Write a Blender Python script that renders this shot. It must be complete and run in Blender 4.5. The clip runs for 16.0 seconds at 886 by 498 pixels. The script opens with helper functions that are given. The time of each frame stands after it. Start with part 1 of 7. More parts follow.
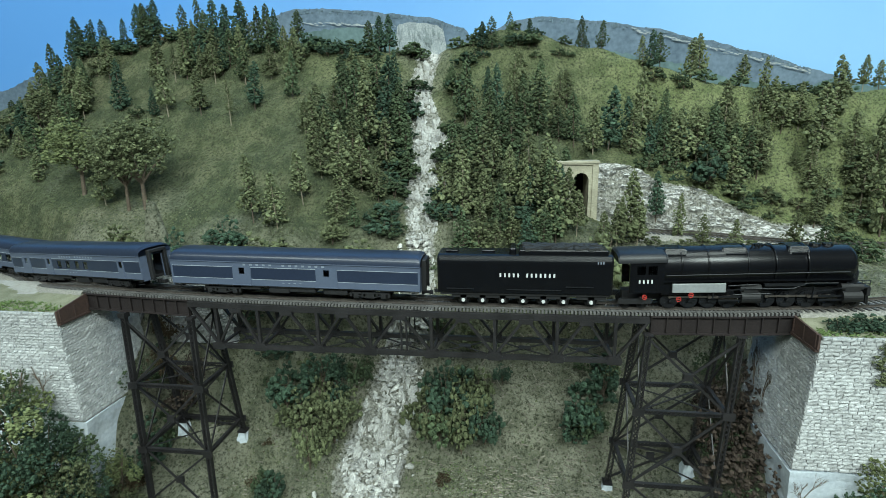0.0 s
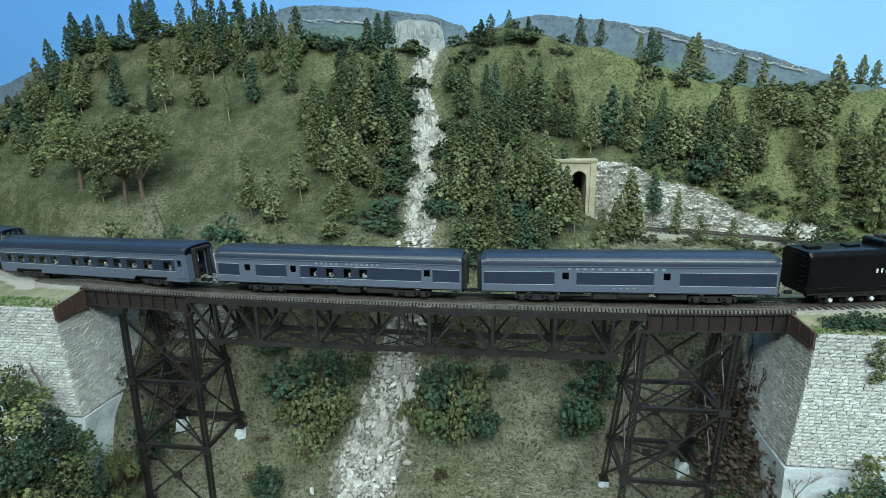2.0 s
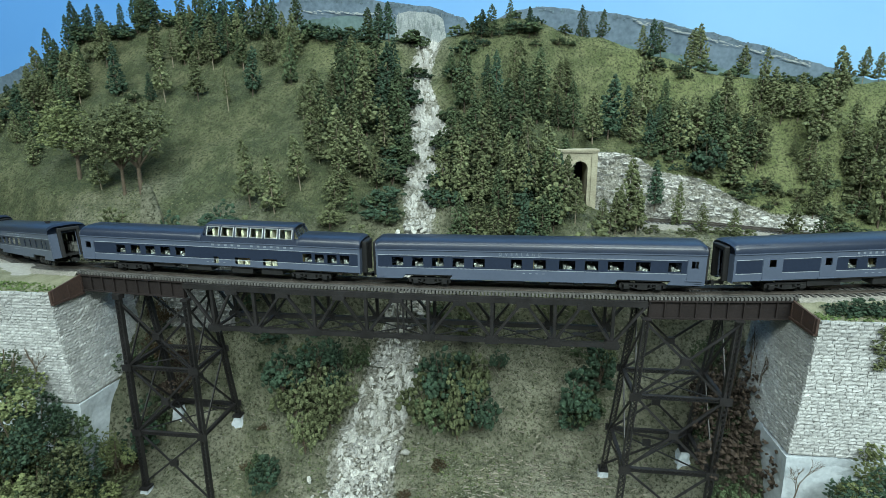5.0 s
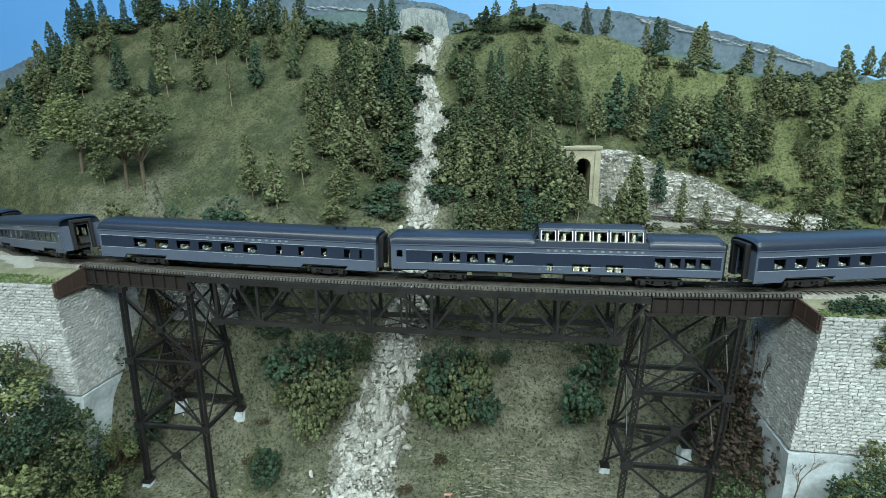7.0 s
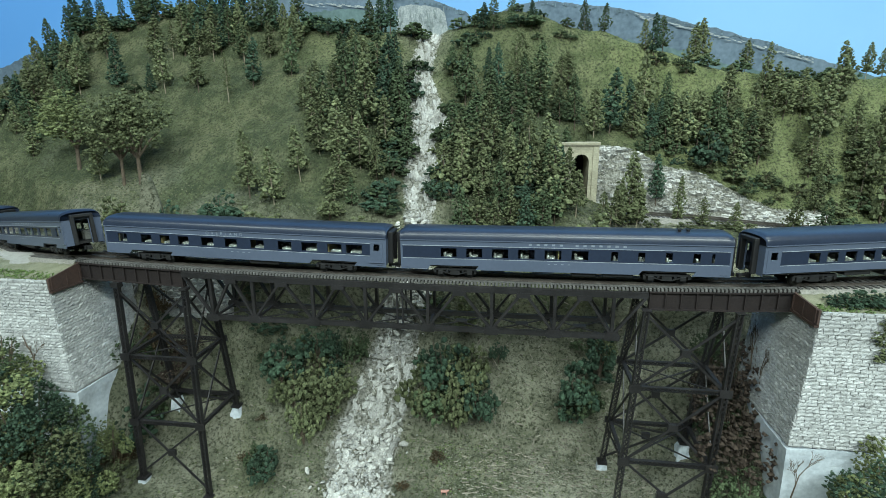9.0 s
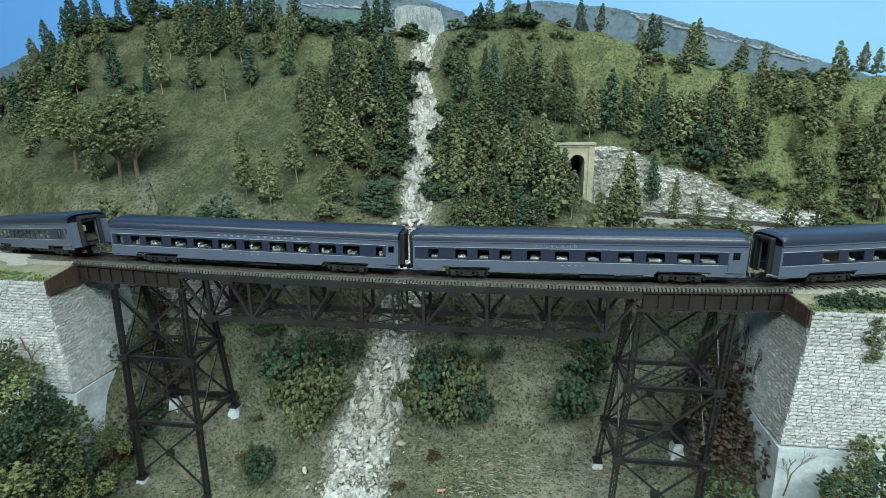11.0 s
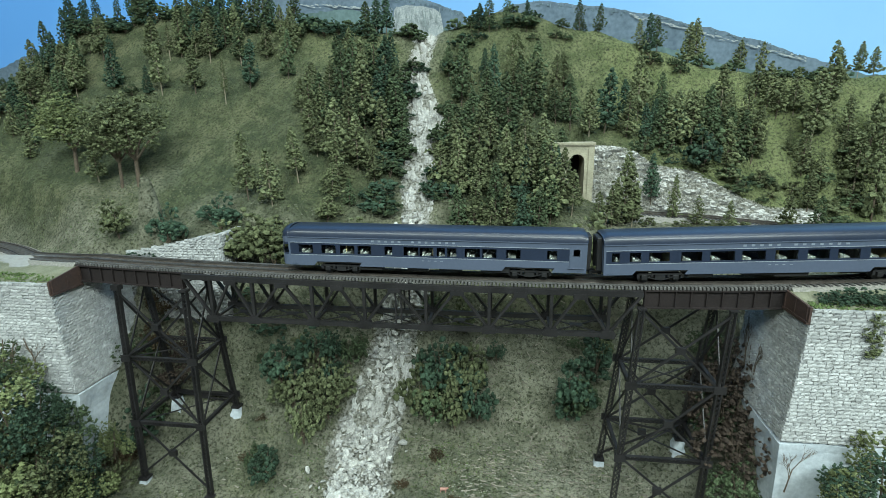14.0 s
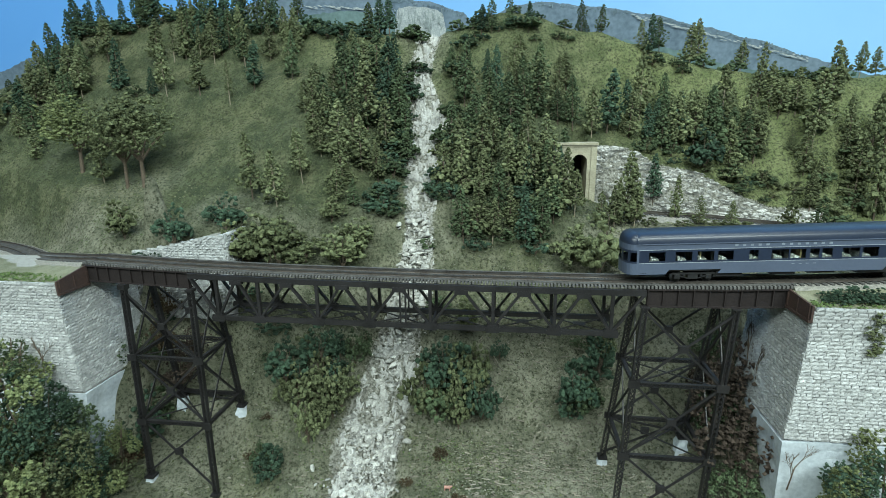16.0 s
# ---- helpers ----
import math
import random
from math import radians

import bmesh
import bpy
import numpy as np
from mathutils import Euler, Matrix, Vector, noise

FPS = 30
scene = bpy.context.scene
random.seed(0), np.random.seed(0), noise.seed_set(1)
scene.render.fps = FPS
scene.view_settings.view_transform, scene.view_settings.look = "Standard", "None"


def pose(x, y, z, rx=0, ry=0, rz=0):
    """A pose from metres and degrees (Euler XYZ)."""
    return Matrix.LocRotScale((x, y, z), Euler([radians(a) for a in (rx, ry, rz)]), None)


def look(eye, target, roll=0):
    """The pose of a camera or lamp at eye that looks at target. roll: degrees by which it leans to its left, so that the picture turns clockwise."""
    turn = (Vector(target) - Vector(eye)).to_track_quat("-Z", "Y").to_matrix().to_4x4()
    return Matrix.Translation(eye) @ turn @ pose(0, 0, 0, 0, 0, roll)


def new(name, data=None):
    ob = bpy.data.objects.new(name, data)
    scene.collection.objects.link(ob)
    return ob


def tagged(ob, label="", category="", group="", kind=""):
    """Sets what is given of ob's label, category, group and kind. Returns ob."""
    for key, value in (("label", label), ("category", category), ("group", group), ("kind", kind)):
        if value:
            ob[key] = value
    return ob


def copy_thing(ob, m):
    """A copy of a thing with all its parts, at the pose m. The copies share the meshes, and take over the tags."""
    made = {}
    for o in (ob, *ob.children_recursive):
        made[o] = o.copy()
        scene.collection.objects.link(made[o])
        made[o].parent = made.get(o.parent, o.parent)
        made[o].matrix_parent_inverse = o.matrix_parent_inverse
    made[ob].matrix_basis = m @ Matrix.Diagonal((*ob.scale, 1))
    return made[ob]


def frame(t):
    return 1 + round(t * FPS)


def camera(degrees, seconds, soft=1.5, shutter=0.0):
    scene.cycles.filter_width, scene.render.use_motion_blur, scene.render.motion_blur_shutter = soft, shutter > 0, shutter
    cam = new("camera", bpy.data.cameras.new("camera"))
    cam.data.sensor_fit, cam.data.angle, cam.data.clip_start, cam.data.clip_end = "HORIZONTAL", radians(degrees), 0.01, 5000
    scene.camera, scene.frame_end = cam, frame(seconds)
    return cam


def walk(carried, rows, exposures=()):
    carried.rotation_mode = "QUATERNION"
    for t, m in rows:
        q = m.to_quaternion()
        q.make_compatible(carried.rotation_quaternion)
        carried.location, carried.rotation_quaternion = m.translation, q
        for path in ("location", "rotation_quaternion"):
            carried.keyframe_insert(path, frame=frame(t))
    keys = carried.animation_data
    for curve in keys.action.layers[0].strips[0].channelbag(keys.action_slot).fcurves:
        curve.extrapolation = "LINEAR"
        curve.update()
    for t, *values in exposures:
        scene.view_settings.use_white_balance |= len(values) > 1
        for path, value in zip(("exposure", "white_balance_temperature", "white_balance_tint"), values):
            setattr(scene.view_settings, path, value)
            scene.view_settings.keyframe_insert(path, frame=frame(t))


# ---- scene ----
cam = camera(83.0, 16.0, soft=0.5)
PATH = [
    (0, (0.105, -0.473, 0.158), (-0.175, 1.45, -0.314), -1.4),
    (0.5, (0.106, -0.472, 0.161), (-0.172, 1.45, -0.318), -1.3),
    (1, (0.107, -0.474, 0.16), (-0.169, 1.448, -0.318), -1.3),
    (1.5, (0.106, -0.475, 0.159), (-0.167, 1.448, -0.32), -1.2),
    (2, (0.104, -0.475, 0.157), (-0.165, 1.448, -0.322), -1.1),
    (2.5, (0.106, -0.476, 0.154), (-0.166, 1.447, -0.322), -1.1),
    (3, (0.104, -0.478, 0.154), (-0.164, 1.445, -0.325), -1.0),
    (3.5, (0.105, -0.476, 0.151), (-0.166, 1.447, -0.329), -1.0),
    (4, (0.108, -0.473, 0.148), (-0.167, 1.449, -0.333), -1.0),
    (6.5, (0.099, -0.474, 0.14), (-0.166, 1.448, -0.345), -0.4),
    (7, (0.101, -0.475, 0.14), (-0.169, 1.446, -0.348), -0.4),
    (7.5, (0.096, -0.477, 0.141), (-0.167, 1.444, -0.349), -0.3),
    (8, (0.1, -0.476, 0.137), (-0.172, 1.444, -0.352), -0.4),
    (8.5, (0.102, -0.473, 0.135), (-0.168, 1.447, -0.353), -0.3),
    (9, (0.105, -0.473, 0.135), (-0.167, 1.447, -0.354), -0.4),
    (11.5, (0.109, -0.475, 0.139), (-0.158, 1.444, -0.357), -0.6),
    (12, (0.109, -0.475, 0.14), (-0.156, 1.443, -0.358), -0.7),
    (12.5, (0.107, -0.477, 0.137), (-0.155, 1.443, -0.357), -0.7),
    (13, (0.107, -0.478, 0.138), (-0.155, 1.442, -0.357), -0.7),
    (13.5, (0.106, -0.478, 0.137), (-0.155, 1.442, -0.356), -0.7),
    (14, (0.105, -0.478, 0.138), (-0.155, 1.443, -0.356), -0.7),
    (14.5, (0.104, -0.478, 0.137), (-0.157, 1.442, -0.356), -0.7),
    (15, (0.105, -0.478, 0.138), (-0.157, 1.442, -0.356), -0.8),
    (15.5, (0.105, -0.48, 0.138), (-0.159, 1.44, -0.356), -0.8),
    (16, (0.103, -0.482, 0.138), (-0.163, 1.439, -0.354), -0.8),
]
walk(cam, [(t, look(eye, target, roll)) for t, eye, target, roll in PATH])

# ---------------------------------------------------------------- world and room light
world = bpy.data.worlds.new("room_air")
world.use_nodes = True
scene.world = world
world.node_tree.nodes["Background"].inputs[0].default_value = (0.80, 0.90, 1.0, 1)
world.node_tree.nodes["Background"].inputs[1].default_value = 0.25
scene.view_settings.exposure = -0.06


def ceiling_lamp(x, y, z, w, d, watts):
    la = bpy.data.lights.new("tube_light", "AREA")
    la.shape, la.size, la.size_y, la.energy, la.color = "RECTANGLE", w, d, watts, (0.83, 0.985, 0.94)
    ob = new("tube_light", la)
    ob.matrix_world = look((x, y, z), (x * 0.6, 0.15, 0.0))
    return ob


ceiling_lamp(-0.95, -1.95, 1.78, 1.6, 0.7, 58)
ceiling_lamp(1.05, -1.95, 1.78, 1.6, 0.7, 92)
ceiling_lamp(0.5, -0.5, 2.5, 2.2, 1.0, 60)

# ---------------------------------------------------------------- materials


def mat(name, base, rough=0.7, metal=0.0, dark=None, scale=200.0, fine=None, bump=0.0, bump_scale=None,
        obj_var=0.0, isl_var=0.0, spec=0.5, amount=1.0):
    """Principled surface: two colours mixed by two scales of noise, varied per object or per island, with relief."""
    m = bpy.data.materials.new(name)
    m.use_nodes = True
    nt = m.node_tree
    b = nt.nodes["Principled BSDF"]
    b.inputs["Roughness"].default_value, b.inputs["Metallic"].default_value = rough, metal
    b.inputs["Specular IOR Level"].default_value = spec
    N, L = nt.nodes.new, nt.links.new
    co = N("ShaderNodeTexCoord")
    dark = dark or tuple(c * 0.72 for c in base)
    n1, n2 = N("ShaderNodeTexNoise"), N("ShaderNodeTexNoise")
    n1.inputs["Scale"].default_value, n2.inputs["Scale"].default_value = scale, fine or scale * 6
    n1.inputs["Detail"].default_value = n2.inputs["Detail"].default_value = 4
    L(co.outputs["Object"], n1.inputs["Vector"]), L(co.outputs["Object"], n2.inputs["Vector"])
    add = N("ShaderNodeMath")
    add.operation = "ADD"
    L(n1.outputs["Fac"], add.inputs[0]), L(n2.outputs["Fac"], add.inputs[1])
    ramp = N("ShaderNodeMapRange")
    ramp.inputs[1].default_value, ramp.inputs[2].default_value = 0.7, 1.3
    ramp.inputs[3].default_value, ramp.inputs[4].default_value = 0.5 - amount / 2, 0.5 + amount / 2
    L(add.outputs[0], ramp.inputs[0])
    mix = N("ShaderNodeMix")
    mix.data_type = "RGBA"
    mix.inputs[6].default_value, mix.inputs[7].default_value = (*dark, 1), (*base, 1)
    L(ramp.outputs[0], mix.inputs[0])
    col = mix.outputs[2]
    if obj_var or isl_var:
        hsv = N("ShaderNodeHueSaturation")
        L(col, hsv.inputs["Color"])
        src = N("ShaderNodeObjectInfo").outputs["Random"] if obj_var else N("ShaderNodeNewGeometry").outputs["Random Per Island"]
        v = obj_var or isl_var
        mr = N("ShaderNodeMapRange")
        mr.inputs[3].default_value, mr.inputs[4].default_value = 1 - v, 1 + v
        L(src, mr.inputs[0]), L(mr.outputs[0], hsv.inputs["Value"])
        if obj_var and isl_var:
            mr2 = N("ShaderNodeMapRange")
            mr2.inputs[3].default_value, mr2.inputs[4].default_value = 1 - isl_var, 1 + isl_var
            L(N("ShaderNodeNewGeometry").outputs["Random Per Island"], mr2.inputs[0])
            mu = N("ShaderNodeMath")
            mu.operation = "MULTIPLY"
            L(mr.outputs[0], mu.inputs[0]), L(mr2.outputs[0], mu.inputs[1]), L(mu.outputs[0], hsv.inputs["Value"])
        col = hsv.outputs["Color"]
    L(col, b.inputs["Base Color"])
    if bump:
        bp = N("ShaderNodeBump")
        bp.inputs["Strength"].default_value, bp.inputs["Distance"].default_value = bump, 0.0014
        n3 = N("ShaderNodeTexNoise")
        n3.inputs["Scale"].default_value, n3.inputs["Detail"].default_value = bump_scale or scale * 4, 5
        L(co.outputs["Object"], n3.inputs["Vector"]), L(n3.outputs["Fac"], bp.inputs["Height"]), L(bp.outputs[0], b.inputs["Normal"])
    return m


M = {}
M["steel"] = mat("bridge_steel", (0.030, 0.028, 0.030), 0.40, 0.0, (0.010, 0.0095, 0.010), 60, 700, 0.25, 900, spec=0.42)
M["rust"] = mat("rusty_girder", (0.078, 0.044, 0.035), 0.7, 0.0, (0.040, 0.026, 0.023), 45, 500, 0.25, 800)
M["steel_dark"] = mat("dark_girder", (0.031, 0.024, 0.024), 0.60, 0.0, (0.015, 0.012, 0.012), 40, 600, 0.25, 800, spec=0.25)
M["tie"] = mat("weathered_tie", (0.135, 0.130, 0.125), 0.8, 0, (0.055, 0.053, 0.052), 300, 1500, 0.3, 1500, obj_var=0.25)
M["rail"] = mat("rail_steel", (0.20, 0.18, 0.165), 0.38, 0.7, (0.10, 0.085, 0.075), 120, 900)
M["stone"] = mat("cast_stone", (0.555, 0.565, 0.57), 0.85, 0, (0.31, 0.316, 0.315), 180, 900, 0.5, 700, obj_var=0.16)
M["stone_rest"] = mat("cast_stone_joined", (0.555, 0.565, 0.57), 0.85, 0, (0.31, 0.316, 0.315), 180, 900, 0.5, 700, isl_var=0.16)
M["mortar"] = mat("grey_joint", (0.40, 0.395, 0.37), 0.95, 0, (0.27, 0.265, 0.245), 200, 900, 0.4, 900)
M["plaster"] = mat("white_plaster", (0.62, 0.67, 0.72), 0.8, 0, (0.40, 0.45, 0.50), 22, 260, 0.5, 180)
# the deep second tone puts crevice shade into the loose rock's colour
M["rock"] = mat("plaster_rock", (0.58, 0.575, 0.545), 0.9, 0, (0.24, 0.237, 0.215), 140, 900, 0.9, 500, isl_var=0.32)
M["rock_face"] = mat("fractured_plaster_rock", (0.64, 0.635, 0.615), 0.9, 0, (0.31, 0.307, 0.285), 22, 420, 0.8, 420)
M["ballast"] = mat("ballast", (0.40, 0.38, 0.34), 0.95, 0, (0.17, 0.165, 0.15), 500, 2200, 1.0, 1400)
M["grass_tuft"] = mat("grass_tuft", (0.13, 0.19, 0.06), 0.9, 0, (0.07, 0.11, 0.035), 80, 700, isl_var=0.3)
M["concrete"] = mat("aged_concrete", (0.46, 0.43, 0.32), 0.85, 0, (0.27, 0.25, 0.185), 70, 500, 0.4, 500)
M["black"] = mat("void_black", (0.012, 0.012, 0.012), 0.9)


def ground_material():
    """Turf and bare earth by slope of two noises, with pale broken rock where the rocky mask says so."""
    m = bpy.data.materials.new("hillside_earth")
    m.use_nodes = True
    nt = m.node_tree
    b = nt.nodes["Principled BSDF"]
    b.inputs["Roughness"].default_value = 0.95
    b.inputs["Specular IOR Level"].default_value = 0.15
    N, L = nt.nodes.new, nt.links.new
    co = N("ShaderNodeTexCoord")

    def noise_at(scale, detail=5, rough=0.6):
        n = N("ShaderNodeTexNoise")
        n.inputs["Scale"].default_value, n.inputs["Detail"].default_value, n.inputs["Roughness"].default_value = scale, detail, rough
        L(co.outputs["Object"], n.inputs["Vector"])
        return n.outputs["Fac"]

    def ramp(src, lo, hi, a=0.0, z=1.0):
        r = N("ShaderNodeMapRange")
        r.inputs[1].default_value, r.inputs[2].default_value, r.inputs[3].default_value, r.inputs[4].default_value = lo, hi, a, z
        L(src, r.inputs[0])
        return r.outputs[0]

    def mix(f, a, c):
        x = N("ShaderNodeMix")
        x.data_type = "RGBA"
        L(f, x.inputs[0])
        for s, v in ((6, a), (7, c)):
            if isinstance(v, tuple):
                x.inputs[s].default_value = (*v, 1)
            else:
                L(v, x.inputs[s])
        return x.outputs[2]

    big, mid, small, tiny = noise_at(7), noise_at(38), noise_at(250, 6, 0.75), noise_at(950, 4, 0.75)
    turf = mix(ramp(mid, 0.42, 0.58), (0.098, 0.120, 0.062), (0.196, 0.205, 0.114))
    turf = mix(ramp(noise_at(5.5), 0.46, 0.56), turf, mix(ramp(mid, 0.4, 0.6), (0.080, 0.102, 0.056), (0.140, 0.162, 0.088)))
    lu = N("ShaderNodeAttribute")
    lu.attribute_name = "lush"
    turf = mix(lu.outputs["Fac"], turf, mix(ramp(mid, 0.38, 0.62), (0.190, 0.230, 0.098), (0.300, 0.330, 0.155)))
    earth = mix(ramp(mid, 0.4, 0.62), (0.20, 0.205, 0.145), (0.36, 0.355, 0.27))
    at = N("ShaderNodeAttribute")
    at.attribute_name = "bare"
    av = N("ShaderNodeMath")
    av.operation = "ADD"
    L(ramp(big, 0.3, 0.7, -0.35, 0.35), av.inputs[0]), L(at.outputs["Fac"], av.inputs[1])
    col = mix(ramp(av.outputs[0], 0.25, 0.75), turf, earth)
    # low spots of the relief are coloured dark, as shade between tufts
    hollow_shade = mix(ramp(small, 0.37, 0.54), (0.046, 0.053, 0.031), col)
    speck = mix(ramp(tiny, 0.58, 0.68), hollow_shade, (0.28, 0.28, 0.215))
    rk = N("ShaderNodeAttribute")
    rk.attribute_name = "rocky"
    # rock tone drops in the same low spots, as shaded cracks
    stone = mix(ramp(small, 0.40, 0.58), (0.13, 0.13, 0.105), (0.46, 0.45, 0.40))
    rm = N("ShaderNodeMath")
    rm.operation = "ADD"
    L(ramp(small, 0.3, 0.7, -0.3, 0.3), rm.inputs[0]), L(rk.outputs["Fac"], rm.inputs[1])
    out = mix(ramp(rm.outputs[0], 0.42, 0.58), speck, stone)
    L(out, b.inputs["Base Color"])
    bp = N("ShaderNodeBump")
    bp.inputs["Strength"].default_value, bp.inputs["Distance"].default_value = 1.0, 0.0036
    hs = N("ShaderNodeMath")
    hs.operation = "ADD"
    L(small, hs.inputs[0]), L(tiny, hs.inputs[1]), L(hs.outputs[0], bp.inputs["Height"])
    L(bp.outputs[0], b.inputs["Normal"])
    return m


M["ground"] = ground_material()

# ---------------------------------------------------------------- mesh helpers


def part(name, bm, material, parent=None, label="", smooth=False):
    """Links a bmesh as one mesh object, under a thing or a part."""
    me = bpy.data.meshes.new(name)
    bm.to_mesh(me)
    bm.free()
    for mm in material if isinstance(material, (list, tuple)) else [material]:
        me.materials.append(mm)
    if smooth:
        me.polygons.foreach_set("use_smooth", [True] * len(me.polygons))
    ob = new(name, me)
    if parent:
        ob.parent = parent
    return tagged(ob, label) if label else ob


def thing(name, label, category, group="", kind="", at=None):
    ob = new(name)
    ob.empty_display_size = 0.01
    if at:
        ob.location = at
    return tagged(ob, label, category, group, kind)


def box(bm, x0, x1, y0, y1, z0, z1, bevel=0.0):
    v = [bm.verts.new(p) for p in ((x0, y0, z0), (x1, y0, z0), (x1, y1, z0), (x0, y1, z0), (x0, y0, z1), (x1, y0, z1), (x1, y1, z1), (x0, y1, z1))]
    f = [bm.faces.new([v[i] for i in q]) for q in ((0, 3, 2, 1), (4, 5, 6, 7), (0, 1, 5, 4), (1, 2, 6, 5), (2, 3, 7, 6), (3, 0, 4, 7))]
    if bevel:
        bmesh.ops.bevel(bm, geom=list({e for q in f for e in q.edges}), offset=bevel, segments=1, affect="EDGES")
    return v


def bar(bm, a, c, w, h, up=(0, 0, 1)):
    """A straight rectangular bar from a to c, w wide and h deep (along up)."""
    a, c = Vector(a), Vector(c)
    d = (c - a).normalized()
    s = d.cross(Vector(up))
    s = s.normalized() if s.length > 1e-6 else Vector((1, 0, 0))
    u = s.cross(d).normalized()
    q = [[bm.verts.new(p + s * i * w / 2 + u * j * h / 2) for i, j in ((-1, -1), (1, -1), (1, 1), (-1, 1))] for p in (a, c)]
    for i in range(4):
        j = (i + 1) % 4
        bm.faces.new((q[0][i], q[0][j], q[1][j], q[1][i]))
    bm.faces.new(q[0][::-1]), bm.faces.new(q[1])


def tube(bm, a, c, r0, r1, n=8, caps=True):
    a, c = Vector(a), Vector(c)
    d = (c - a).normalized()
    s = d.orthogonal().normalized()
    u = d.cross(s)
    rings = [[bm.verts.new(p + (s * math.cos(k * 2 * math.pi / n) + u * math.sin(k * 2 * math.pi / n)) * r) for k in range(n)] for p, r in ((a, r0), (c, r1))]
    for k in range(n):
        j = (k + 1) % n
        bm.faces.new((rings[0][k], rings[0][j], rings[1][j], rings[1][k]))
    if caps:
        bm.faces.new(rings[0][::-1]), bm.faces.new(rings[1])


def sstep(a, c, v):
    t = min(1.0, max(0.0, (v - a) / (c - a)))
    return t * t * (3 - 2 * t)


def lerp_table(table, v):
    """Smooth interpolation in a short table of (position, value)."""
    if v <= table[0][0]:
        return table[0][1]
    for (a, p), (c, q) in zip(table, table[1:]):
        if v <= c:
            t = (v - a) / (c - a)
            return p + (q - p) * (0.5 * t + 0.5 * t * t * (3 - 2 * t))
    return table[-1][1]


# ---------------------------------------------------------------- the main line


RAIL_Z = [(-0.42, -0.0015), (-0.354, -0.0015), (-0.226, -0.0066), (-0.128, -0.0090), (0.04, -0.0107), (0.16, -0.0106), (0.227, -0.0103), (0.306, -0.0084), (0.36, -0.0058), (0.45, -0.0030)]


def rail_top(x):
    """Height of the rail heads along the line, which sags a little across the long span."""
    if x < -0.354:
        return RAIL_Z[1][1] - min(0.024, 0.27 * line_y(x))      # falls away round the western curve
    if x >= RAIL_Z[-1][0]:
        return RAIL_Z[-1][1]
    for (a, p), (c, q) in zip(RAIL_Z, RAIL_Z[1:]):
        if x <= c:
            return p + (q - p) * (x - a) / (c - a)


def bend(s):
    """Curvature of the line at chainage s: straight over the bridge, an easy S beyond each end."""
    start, r1, turn, gap, r2 = (0.325, 0.22, 31, 0.12, 0.50) if s < 0 else (0.36, 0.46, 22, 0.0, 0.60)
    d = abs(s) - start
    if d < 0:
        return 0.0
    a1 = r1 * radians(turn)
    if d < a1:
        return 1 / r1
    d -= a1 + gap
    return -1 / r2 if 0 <= d < r2 * radians(turn) else 0.0


def survey():
    """Walks the curvature out from the bridge to both sides; rows of s, x, y, heading."""
    rows = []
    for sgn in (-1, 1):
        x, y, h, side = 0.0, 0.0, 0.0, []
        for i in range(660):
            s = i * 0.005
            side.append((sgn * s, sgn * x, y, sgn * h))
            h += bend(sgn * (s + 0.0025)) * 0.005
            x, y = x + math.cos(h) * 0.005, y + math.sin(h) * 0.005
        rows += side[:0:-1] if sgn < 0 else side
    return np.array(rows)


LINE = survey()


def line_at(s):
    """Point and heading of the track centre at chainage s."""
    x, y, h = (float(np.interp(s, LINE[:, 0], LINE[:, k])) for k in (1, 2, 3))
    return Vector((x, y, rail_top(x))), h


def line_y(x):
    """How far the track centre has curved back at x."""
    return float(np.interp(x, LINE[:, 1], LINE[:, 2])) if abs(x) > 0.325 else 0.0


# ---------------------------------------------------------------- terrain
FAR_W = [(-0.6, -0.26), (-0.2, -0.20), (-0.06, -0.14), (0.05, -0.03), (0.1, -0.012), (0.2, 0.03), (0.27, 0.07), (0.37, 0.15), (0.48, 0.20), (0.64, 0.16)]
WEST = [(-0.6, -0.27), (-0.2, -0.21), (-0.06, -0.15), (0.05, -0.03), (0.1, -0.008), (0.2, 0.046), (0.27, 0.096), (0.37, 0.201), (0.48, 0.325), (0.64, 0.30)]
MID_W = [(-0.6, -0.28), (-0.2, -0.23), (-0.06, -0.17), (0.05, -0.05), (0.1, -0.006), (0.2, 0.059), (0.27, 0.11), (0.37, 0.215), (0.48, 0.340), (0.64, 0.32)]
TOWER_W = [(-0.6, -0.30), (-0.2, -0.28), (-0.042, -0.256), (0.0, -0.240), (0.032, -0.204), (0.06, -0.172), (0.1, 0.002), (0.15, 0.033), (0.27, 0.122), (0.37, 0.22), (0.48, 0.322), (0.64, 0.30)]
SPUR_W = [(-0.6, -0.30), (-0.2, -0.28), (-0.045, -0.268), (0.0, -0.246), (0.036, -0.208), (0.1, -0.07), (0.15, 0.045), (0.27, 0.148), (0.37, 0.225), (0.48, 0.306), (0.64, 0.28)]
GULLY = [(-0.6, -0.31), (-0.2, -0.285), (-0.03, -0.262), (0.05, -0.232), (0.09, -0.135), (0.13, -0.030), (0.17, 0.015), (0.25, 0.067), (0.34, 0.143), (0.40, 0.205), (0.46, 0.284), (0.64, 0.29)]
GROVE = [(-0.6, -0.31), (-0.2, -0.285), (-0.03, -0.252), (0.05, -0.236), (0.1, -0.115), (0.15, -0.02), (0.2, 0.045), (0.27, 0.10), (0.37, 0.2), (0.46, 0.317), (0.64, 0.27)]
